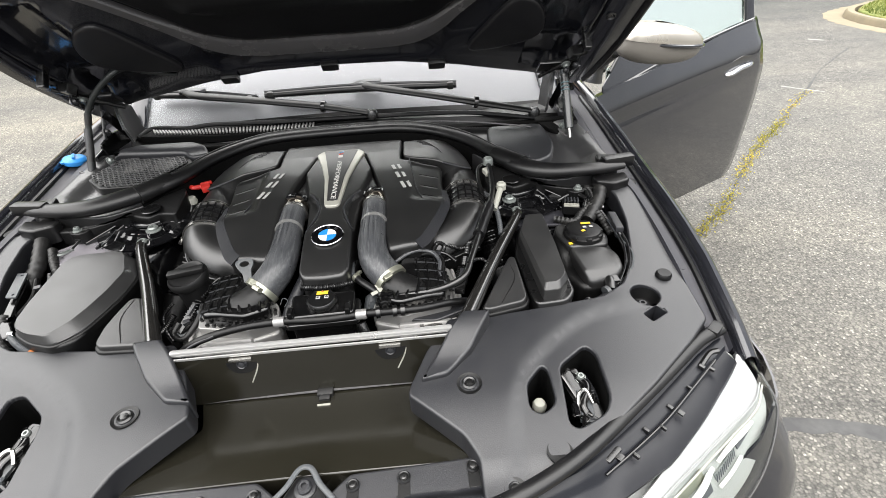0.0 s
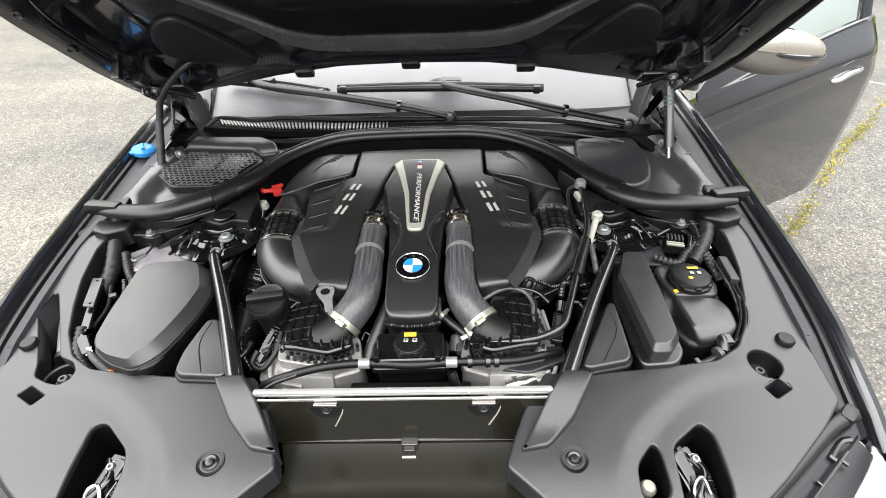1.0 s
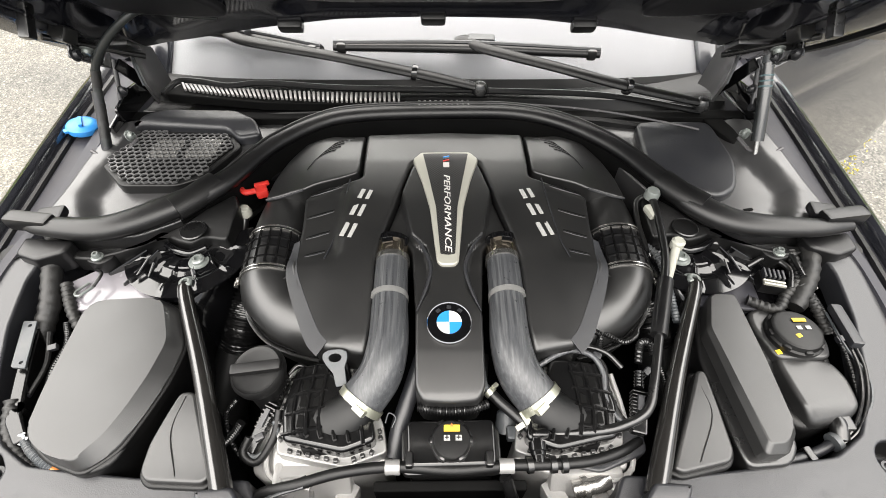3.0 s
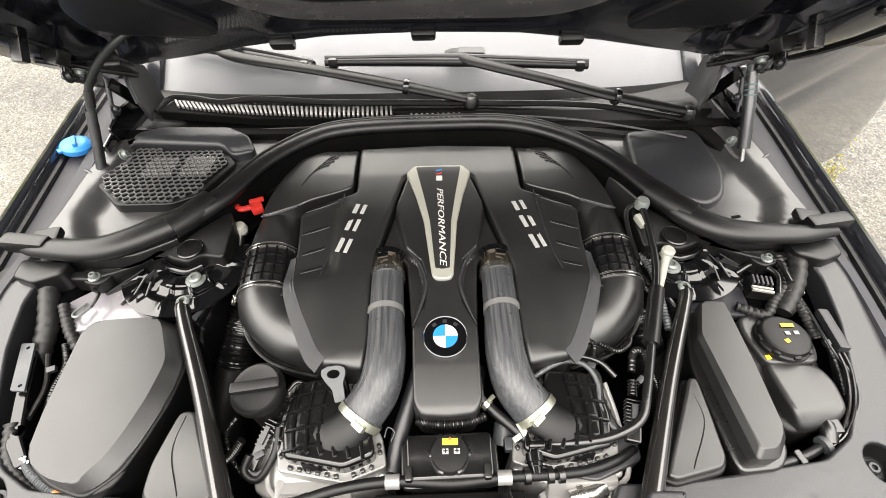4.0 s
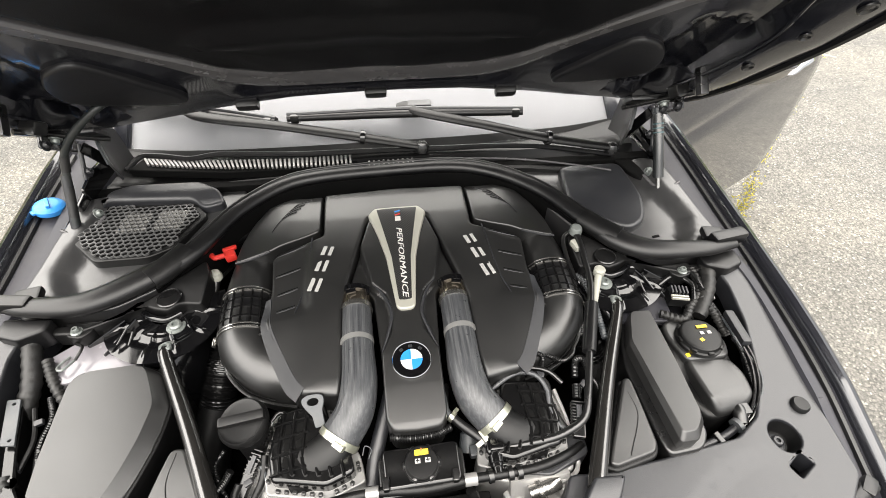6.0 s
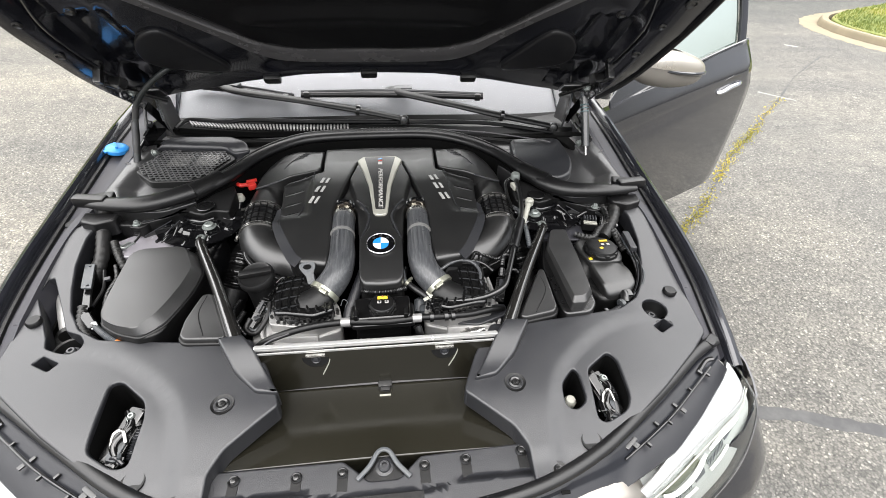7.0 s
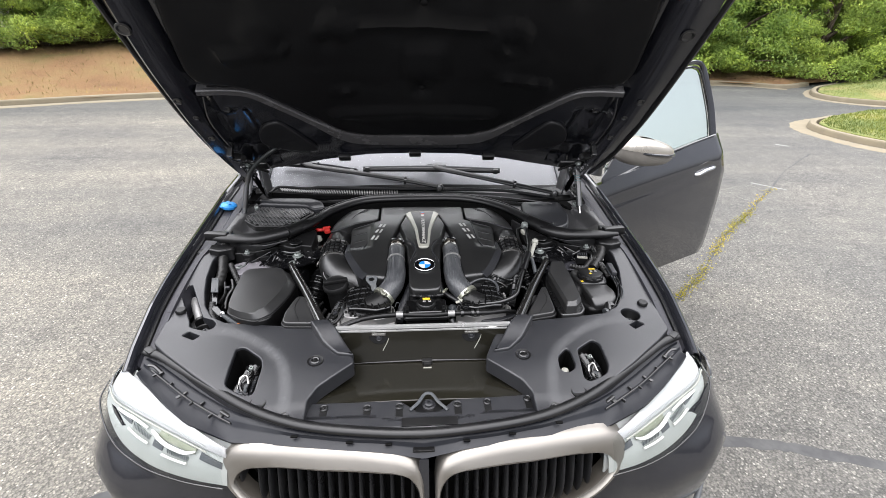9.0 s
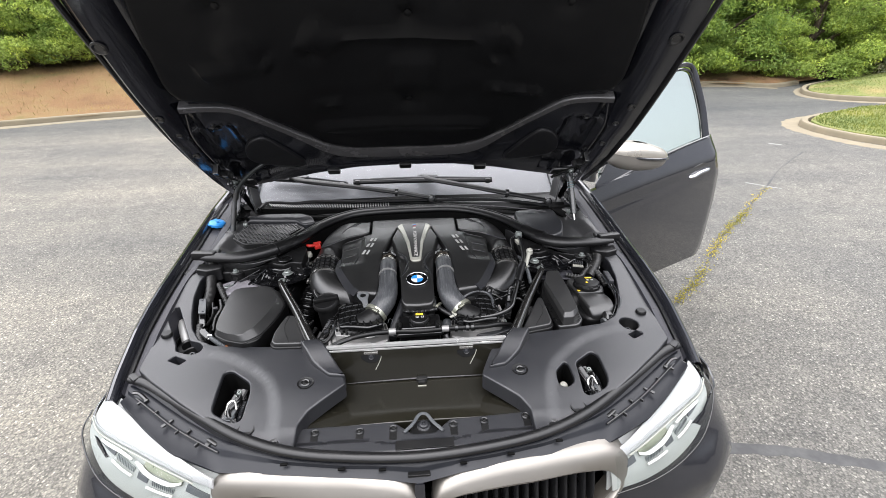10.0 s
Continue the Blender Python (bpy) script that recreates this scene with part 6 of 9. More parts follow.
# ---- radiator shroud in the middle ----
part("radiator_cover", slab(rounded(ccw([(-0.30, 0.225), (0.292, 0.225), (0.31, 0.25), (0.20, 0.345), (0.222, 0.412), (-0.225, 0.412), (-0.20, 0.345), (-0.31, 0.25)]), 0.01), 0.66, lambda x, y: 0.774 - 0.030 * smooth01(0.22, 0.41, y) + 0.003 * math.cos(9 * x), 0.004, step=0.03), "olive_black", car, "glossy black radiator cover panel")


def apron_wall():
    def f(u, v):
        x = -0.255 + 0.505 * u
        return (x, 0.408 + 0.022 * v, 0.744 + 0.098 * v + 0.004 * math.sin(math.pi * u))
    return thick(grid(24, 6, f), 0.005)


part("radiator_flap", apron_wall(), "olive_black", car, "glossy black upright flap")
part("flap_seam", tube([(-0.215, 0.4055, 0.747), (-0.1, 0.404, 0.750), (0, 0.403, 0.752), (0.1, 0.404, 0.750), (0.212, 0.4055, 0.747)], 0.0022, n=6), "rib", car, "pale seam between the panels")
rail = part("cross_rail", box(0.505, 0.011, 0.012, pose(0.002, 0.4355, 0.846), 0.004), "rail", car, "bright aluminium cross rail")
part("rail_lip", box(0.49, 0.003, 0.005, pose(0.002, 0.4255, 0.843), 0.001), "rail", rail)
for x in (-0.128, 0.139):
    part("flap_bracket", slab(rounded(ccw([(-0.032, 0.0), (0.032, 0.0), (0.026, -0.022), (0.012, -0.034), (-0.012, -0.034), (-0.026, -0.022)]), 0.006), 0, 0.003, 0.001), "plastic_matt", rail, "black bracket on the rail").matrix_basis = pose(x, 0.428, 0.840, 72, 0, 0)
    part("flap_clip", push_clip(pose(x, 0.4215, 0.826, 72, 0, 0), 0.010), "plastic_grey", rail)
    # Thin silver tube drawn as a glint on the flap.
    part("flap_glint", tube([(x + 0.03, 0.424, 0.832), (x + 0.024, 0.418, 0.812), (x + 0.010, 0.412, 0.785)], 0.0016, n=6), "silver", rail)
    part("rail_tab", box(0.040, 0.012, 0.006, pose(x, 0.424, 0.834), 0.002), "steel", rail)
part("flap_latch", merge(box(0.030, 0.016, 0.012, pose(0.010, 0.398, 0.746), 0.003), box(0.020, 0.010, 0.008, pose(0.010, 0.386, 0.748), 0.002)), "plastic", car, "small black clip on the flap seam")
part("flap_latch_edge", box(0.024, 0.004, 0.003, pose(0.010, 0.372, 0.750), 0.001), "silver", car)


def lip():
    """The ribbed trim strip along the front, with a notch for the latch loop."""
    out = [(-0.300, 0.150), (-0.295, 0.222), (-0.066, 0.222), (-0.034, 0.196), (-0.020, 0.182), (0.034, 0.182), (0.048, 0.196), (0.074, 0.220), (0.296, 0.228), (0.300, 0.150), (0.15, 0.118), (0.0, 0.108), (-0.15, 0.118)]
    def top(x, y):
        step = 0.165 - 0.014 * smooth01(0.16, 0.07, abs(x - 0.005))
        return 0.782 + 0.012 * smooth01(step + 0.006, step, y) - 0.010 * smooth01(0.13, 0.11, y)
    return slab(rounded(ccw(out), 0.006, 2), 0.74, top, 0.004, step=0.012)


lip_ob = part("nose_trim", lip(), "plastic_grey", car, "charcoal trim strip along the nose")
part("trim_plate", box(0.135, 0.024, 0.003, pose(0.008, 0.140, 0.7925), 0.001), "plastic_matt", lip_ob)
for x, y in ((-0.253, 0.202), (-0.146, 0.198), (-0.066, 0.199), (0.080, 0.200), (0.156, 0.204), (0.261, 0.210)):
    part("strip_clip", push_clip(pose(x, y, 0.7835), 0.010), "plastic", lip_ob)
    part("clip_tongue", box(0.018, 0.038, 0.003, pose(x, y - 0.012, 0.7805), 0.001), "plastic_matt", lip_ob)
part("latch_panel", slab(rounded(ccw([(-0.035, 0.178), (0.048, 0.178), (0.038, 0.20), (0.022, 0.226), (-0.008, 0.226), (-0.022, 0.20)]), 0.006), 0.74, 0.779, 0.003), "plastic", car)
part("latch_loop", tube([(-0.040, 0.184, 0.786), (-0.018, 0.205, 0.790), (-0.002, 0.229, 0.793), (0.016, 0.229, 0.793), (0.032, 0.205, 0.790), (0.054, 0.182, 0.786)], 0.0045, n=8, flat=0.6), "pipe", car, "bare metal latch bracket edge")
part("latch_bolt", torx(pose(0.008, 0.205, 0.779), 0.011), "plastic_grey", car)

# ---- engine cover ----
EX = 0.011


def cover_top(x, y):
    a = abs(x - EX)
    z = lerp_at([(0.55, 0.882), (0.62, 0.889), (0.66, 0.894), (0.70, 0.900), (0.78, 0.912), (0.86, 0.922), (0.95, 0.930), (1.06, 0.931), (1.13, 0.926), (1.17, 0.918)], y)
    z -= 0.012 * smooth01(0.16, 0.28, a)
    return z


def sym(points):
    return [(EX + x, y) for x, y in points] + [(EX - x, y) for x, y in points[::-1] if x > 0]


main = sym([(0.0, 1.168), (0.168, 1.156), (0.163, 1.005), (0.270, 0.962), (0.264, 0.880), (0.270, 0.805), (0.258, 0.765), (0.236, 0.715), (0.215, 0.672), (0.195, 0.655), (0.128, 0.645), (0.122, 0.700), (0.124, 0.812), (0.112, 0.868), (0.072, 1.030), (0.066, 1.050), (0.0, 1.052)])


def main_top(x, y):
    a = abs(x - EX)
    z = cover_top(x, y)
    z -= 0.006 * smooth01(0.185, 0.195, a) * smooth01(0.99, 0.97, y + 0.3 * (a - 0.2)) * smooth01(0.80, 0.84, y)
    z -= 0.004 * smooth01(0.665, 0.645, y)
    return z


cover = part("engine_cover", slab(rounded(ccw(main), 0.008, 2), lambda x, y: cover_top(x, y) - 0.075, main_top, 0.008, step=0.016), "cover", car, "satin black plastic engine cover")
for s in (1, -1):
    # broad chamfer along the outer edge of each wing panel, sheen put into paler plastic
    inner = [(EX + s * float(q[0]), float(q[1])) for q in catmull([(0.262, 0.860), (0.2575, 0.803), (0.244, 0.766), (0.2215, 0.718), (0.2025, 0.682), (0.187, 0.664)], 5)]
    outer = [(EX + s * float(q[0]), float(q[1])) for q in catmull([(0.274, 0.860), (0.2775, 0.803), (0.264, 0.756), (0.242, 0.706), (0.221, 0.664), (0.202, 0.643)], 5)]
    def chamfer(u, v, i=inner, o=outer):
        (x0, y0), (x1, y1) = o[int(round(u * 25))], i[int(round(u * 25))]
        return (x0 + (x1 - x0) * v, y0 + (y1 - y0) * v, main_top(x1, y1) + 0.0008 - 0.0075 * (1 - v))
    part("panel_chamfer", thick(grid(25, 3, chamfer), 0.003), "plastic_grey", cover, "chamfer along the cover wing, paler for its sheen")
    lobe = [(EX + s * x, y) for x, y in ((0.172, 1.163), (0.245, 1.162), (0.293, 1.135), (0.325, 1.086), (0.345, 1.027), (0.352, 0.972), (0.273, 0.975), (0.171, 1.020))]
    def lobe_top(x, y):
        a = abs(x - EX)
        return cover_top(x, y) + 0.012 * smooth01(0.18, 0.27, a) - 0.030 * smooth01(0.24, 0.37, a) - 0.008 * smooth01(1.12, 1.165, y)
    lb = part("cover_lobe", slab(rounded(ccw(lobe), 0.010, 3), 0.80, lobe_top, 0.005, step=0.011), "cover", cover, "rounded rear lobe of the cover")
    # Grey tube draws the lit lip of the lobe.
    lip = [(EX + s * x, y) for x, y in ((0.274, 0.974), (0.300, 0.9715), (0.328, 0.9705), (0.350, 0.972))]
    part("lobe_lip", tube([(x, y, lobe_top(x, y) - 0.002) for x, y in lip], 0.0024, n=8), "plastic_grey", lb, "thin pale lip of the lobe")
    # A black and a grey tube paint each groove's shadow and lit edge.
    for i in range(5):
        x0, y0 = 0.196 + 0.0075 * i, 1.147 - 0.0135 * i
        line = [(EX + s * (x0 + 0.050 * t), y0 - 0.030 * t - 0.030 * t ** 3) for t in (0, 0.35, 0.7, 1)]
        part("vent_line", tube([(x, y, lobe_top(x, y) + 0.0003) for x, y in line], [0.0010, 0.0010, 0.0009, 0.0004], n=6), "shadow_black", lb)
        part("vent_line", tube([(x, y - 0.0034, lobe_top(x, y - 0.0034) + 0.0002) for x, y in line], [0.0009, 0.0009, 0.0008, 0.0004], n=6), "plastic_grey", lb)
    fold = [(EX + s * x, y) for x, y in ((0.186, 1.0), (0.192, 0.93), (0.200, 0.86), (0.212, 0.815))]
    part("fold_line", tube([(x, y, main_top(x, y) - 0.0002) for x, y in fold], 0.0016, n=6), "plastic_grey", cover)
    # Louvres likewise: shadow line in black, lit edge in grey.
    for xa, ya, xb, yb in ((0.199, 0.986, 0.259, 0.967), (0.208, 0.926, 0.258, 0.914), (0.210, 0.877, 0.252, 0.867), (0.213, 0.835, 0.249, 0.828)):
        for d, r_, mt in ((0.0, 0.0016, "shadow_black"), (-0.0042, 0.0015, "plastic_grey")):
            pts = [(EX + s * (xa + (xb - xa) * t), ya + (yb - ya) * t + d) for t in (0, 0.5, 1)]
            part("louvre", tube([(x, y, main_top(x, y) + 0.0002) for x, y in pts], [r_ * 0.6, r_, r_ * 0.5], n=6, flat=0.7), mt, cover, "fine louvre line")
    # intake pipe that bends round the lobe
    pipe = part("intake_pipe", tube([(EX + s * 0.300, 1.06, 0.850), (EX + s * 0.315, 0.985, 0.853), (EX + s * 0.320, 0.895, 0.852), (EX + s * 0.317, 0.815, 0.846), (EX + s * 0.292, 0.772, 0.826), (EX + s * 0.242, 0.752, 0.805), (EX + s * 0.165, 0.745, 0.795)], [0.046, 0.050, 0.052, 0.054, 0.061, 0.072, 0.072], n=28, per=8), "plastic_duct", car, "black intake pipe beside the engine cover")
    ca, cb = Vector((EX + s * 0.3205, 0.893, 0.852)), Vector((EX + s * 0.3175, 0.817, 0.847))
    part("ribbed_coupler", tube([ca[:], ((ca + cb) / 2)[:], cb[:]], 0.0535, n=24), "rubber", pipe, "black ribbed rubber coupler")
    for k in range(-4, 5):
        ang = radians(90 + 19 * k)
        off = Vector((math.cos(ang), 0, math.sin(ang))) * 0.0545
        part("coupler_rib", tube([(ca + off)[:], (cb + off)[:]], 0.0022, n=6, per=2), "moulding", pipe)
    for f in (0.22, 0.50, 0.78):
        c = ca.lerp(cb, f)
        part("coupler_hoop", lathe([(0.0535, -0.0022), (0.0560, -0.0014), (0.0560, 0.0014), (0.0535, 0.0022)], 32, along(c[:], (c + cb - ca)[:])), "moulding", pipe)
    for f in (-0.06, 1.06):
        c = ca.lerp(cb, f)
        m = along(c[:], (c + cb - ca)[:])
        for d, mt in ((-0.0034, "steel"), (0.0034, "steel"), (0.0, "moulding")):
            part("hose_clamp", lathe([(0.0525, d - 0.0020), (0.0558, d - 0.0015), (0.0563, d), (0.0558, d + 0.0015), (0.0525, d + 0.0020)], 36, m), mt, pipe, "narrow steel hose clamp" if mt == "steel" else "")
        part("clamp_screw", merge(lathe([(0, -0.008), (0.0042, -0.008), (0.0048, 0.0), (0.0042, 0.008), (0, 0.008)], 10, pose(EX + s * 0.378, c.y - 0.004, 0.850, 90, 0, 0)), box(0.010, 0.006, 0.008, pose(EX + s * 0.373, c.y, 0.852), 0.002)), "steel", pipe)
    part("seam_bead", tube([(EX + s * x, y, z) for x, y, z in ((0.272, 0.797, 0.884), (0.292, 0.783, 0.884), (0.304, 0.764, 0.879), (0.322, 0.754, 0.871), (0.345, 0.752, 0.851), (0.334, 0.728, 0.838), (0.303, 0.700, 0.826), (0.255, 0.681, 0.818), (0.215, 0.672, 0.815))], 0.0030, n=8), "plastic_duct", pipe, "moulded seam round the pipe")
    part("seam_lip", tube([(EX + s * x, y, z) for x, y, z in ((0.336, 0.742, 0.851), (0.322, 0.722, 0.847), (0.295, 0.698, 0.838), (0.252, 0.681, 0.829))], 0.0022, n=6), "moulding", pipe)
    part("bellows", tube([(EX + s * 0.352, 0.850, 0.802), (EX + s * 0.370, 0.815, 0.790), (EX + s * 0.383, 0.772, 0.766), (EX + s * 0.398, 0.728, 0.722)], 0.033, n=20, ribs=0.0026, pitch=0.0068), "moulding", pipe, "black corrugated duct")
    part("duct_end", tube([(EX + s * 0.393, 0.742, 0.735), (EX + s * 0.412, 0.695, 0.685), (EX + s * 0.425, 0.64, 0.62)], 0.037, n=16), "plastic_matt", pipe)

tongue = sym([(0.0, 1.048), (0.063, 1.045), (0.068, 1.030), (0.108, 0.872), (0.074, 0.852), (0.062, 0.835), (0.056, 0.745), (0.052, 0.69), (0.051, 0.590), (0.041, 0.570), (0.0, 0.567)])


def tongue_top(x, y):
    a = abs(x - EX)
    z = lerp_at([(0.56, 0.886), (0.58, 0.893), (0.64, 0.905), (0.70, 0.914), (0.80, 0.922), (1.05, 0.932)], y)
    waist = lerp_at([(0.56, 0.06), (0.70, 0.05), (0.745, 0.028), (0.79, 0.024), (0.83, 0.034), (0.86, 0.06), (1.05, 0.10)], y)
    z -= 0.016 * smooth01(waist, waist + 0.010, a)
    return z


tg = part("centre_cover", slab(rounded(ccw(tongue), 0.008, 2), 0.82, tongue_top, 0.006, step=0.0045), "cover", cover, "satin black centre spine of the cover")
for s in (1, -1):
    # Grey tubes put the bright bevel of the spine into the colour.
    part("spine_edge", tube([(EX + s * x, y, tongue_top(EX + s * (x - 0.006), y) - 0.003) for x, y in ((0.060, 0.855), (0.045, 0.835), (0.031, 0.800), (0.029, 0.775), (0.040, 0.735), (0.051, 0.705))], [0.0010, 0.0028, 0.0034, 0.0034, 0.0028, 0.0010], n=8), "plastic_grey", tg)

# silver Y emblem with carbon inlay
emb = sym([(0.0, 1.073), (0.050, 1.072), (0.0655, 1.050), (0.046, 0.985), (0.031, 0.918), (0.0185, 0.795), (0.0125, 0.787), (0.0, 0.786)])
emb_in = sym([(0.0, 1.066), (0.0455, 1.065), (0.031, 0.985), (0.0198, 0.918), (0.0124, 0.808), (0.0, 0.806)])
emblem = part("emblem", slab(rounded(ccw(emb), 0.006), 0.915, lambda x, y: tongue_top(EX, y) + 0.006, 0.004, step=0.02), "silver", cover, "satin silver Y-shaped emblem with a dark inlay")
part("carbon_inlay", slab(rounded(ccw(emb_in), 0.003), 0.92, lambda x, y: tongue_top(EX, y) + 0.0072, 0.0008, step=0.02), "carbon", emblem, "carbon-weave inlay")
part("emblem_lettering", lettering("PERFORMANCE", 0.0168, 0.0006, pose(EX + 0.001, 0.908, 0.9338, 2.2, 0, 0) @ pose(0, 0, 0, 0, 0, -90) @ Matrix.Diagonal((1.62, 1, 1, 1)), 0.25), "white", emblem, "white raised lettering")
for i, m_ in enumerate(("blue", "plastic", "red")):
    part("stripe", box(0.013, 0.0035, 0.0012, pose(EX + 0.001, 1.054 - 0.0055 * i, 0.9388, 0, 0, 20), 0.0004), m_, emblem)
part("block_mark", box(0.012, 0.014, 0.0012, pose(EX + 0.001, 1.030, 0.9380, 1, 0, 0), 0.0004), "white", emblem)

# maker's mark as plain pale blocks on each arm
for s in (-1, 1):
    a0, a1 = Vector((EX + s * 0.149, 0.966)), Vector((EX + s * 0.178, 0.856))
    turn = math.degrees(math.atan2(a1.y - a0.y, a1.x - a0.x))
    for t, w in ((0.10, 0.030), (0.45, 0.036), (0.87, 0.040)):
        c = a0 + (a1 - a0) * t
        m = pose(c.x, c.y, main_top(c.x, c.y) - 0.0002, -1, s * 4, 0) @ pose(0, 0, 0, 0, 0, turn)
        for d, h in ((0.0075, 0.0075), (-0.0075, 0.0085)):
            part("mark_bar", box(w * 0.84, h, 0.0016, m @ pose(0, d, 0), 0.0007), "mark", cover, "plain pale raised bar")

# roundel
rz = tongue_top(EX, 0.684)
rm = pose(EX, 0.684, rz - 0.001, 5, 0, 0) @ Matrix.Diagonal((0.87, 0.87, 1, 1))
roundel = part("roundel", lathe([(0, 0), (0.0405, 0), (0.0405, 0.003), (0.0385, 0.0042), (0.037, 0.0034), (0.0, 0.0034)], 48, rm), "gloss_black", cover, "round blue and white badge with a black ring")
part("badge_ring", lathe([(0.037, 0.003), (0.0392, 0.0052), (0.0405, 0.004), (0.0405, 0.002)], 48, rm), "chrome", roundel, "fine chrome ring")


def quarter(k):
    bm = bmesh.new()
    c = [bm.verts.new((0, 0, z)) for z in (0.003, 0.0046)]
    arc = [[bm.verts.new((0.0222 * math.cos(a), 0.0222 * math.sin(a), z)) for a in [math.pi / 2 * (k + i / 8) for i in range(9)]] for z in (0.003, 0.0046)]
    for i in range(8):
        bm.faces.new((c[1], arc[1][i], arc[1][i + 1]))
        bm.faces.new((arc[0][i], arc[0][i + 1], arc[1][i + 1], arc[1][i]))
    return moved(bm, rm)


for k in range(4):
    part("quarter", quarter(k), "blue" if k in (1, 3) else "badge_white", roundel)
for a in (130, 90, 50):
    part("ring_mark", box(0.008, 0.006, 0.001, rm @ pose(0.030 * math.cos(radians(a)), 0.030 * math.sin(radians(a)), 0.0032, 0, 0, a - 90), 0.0003), "plastic_grey", roundel)

# ---- charge-air hoses ----
for s in (-1, 1):
    line = [(EX + s * 0.098, 0.842, 0.893), (EX + s * 0.096, 0.79, 0.897), (EX + s * 0.095, 0.725, 0.893), (EX + s * 0.094, 0.665, 0.888), (EX + s * 0.104, 0.618, 0.876), (EX + s * 0.132, 0.582, 0.857)]
    hose = part("air_hose", tube(line, [0.028, 0.0285, 0.0295, 0.0315, 0.033, 0.0335], n=24, per=8), "rubber_dusty", car, "dusty dark rubber charge-air hose")
    for k in range(6):
        a = radians(40 + 20 * k)
        pts = catmull([(*p, q) for p, q in zip(line, [0.028, 0.0285, 0.0295, 0.0315, 0.033, 0.0335])], 3)
        rib_line = [(float(q[0] + (q[3] - 0.0001) * math.cos(a)), float(q[1]), float(q[2] + (q[3] - 0.0001) * math.sin(a))) for q in pts[2:]]
        part("hose_ridge", tube(rib_line[::2], 0.0007, n=5, per=3), "rubber_dusty", hose)
    part("upper_sleeve", tube([(EX + s * 0.098, 0.86, 0.892), (EX + s * 0.098, 0.835, 0.894), (EX + s * 0.097, 0.818, 0.8955)], 0.0295, n=22), "sleeve", hose, "bronze sleeve at the hose end")
    for y, z, mt in ((0.818, 0.895, "steel"), (0.742, 0.894, "band")):
        part("hose_band", lathe([(0.0285, -0.005), (0.0312, -0.005), (0.0312, 0.005), (0.0285, 0.005)], 28, along((EX + s * 0.0965, y, z), (EX + s * 0.0962, y - 0.05, z))), mt, hose, "metal band round the hose")
    part("end_clamp", lathe([(0.034, -0.006), (0.0362, -0.006), (0.0362, 0.006), (0.034, 0.006)], 28, along((EX + s * 0.131, 0.583, 0.858), (EX + s * 0.163, 0.545, 0.838))), "clamp", hose, "pale stained end clamp")
    part("clamp_block", box(0.020, 0.012, 0.010, along((EX + s * 0.125, 0.563, 0.886), (EX + s * 0.155, 0.53, 0.866)), 0.002), "clamp", hose)
    part("throttle_collar", merge(lathe([(0.030, 0), (0.034, 0.0), (0.034, 0.012), (0.030, 0.012)], 24, along((EX + s * 0.098, 0.850, 0.893), (EX + s * 0.098, 0.90, 0.893))), box(0.020, 0.010, 0.006, pose(EX + s * 0.104, 0.842, 0.9235, 0, 0, -10 * s), 0.002), box(0.008, 0.016, 0.008, pose(EX + s * 0.075, 0.846, 0.914, 0, -s * 30, 0), 0.002)), "gloss_black", hose, "glossy black collar")

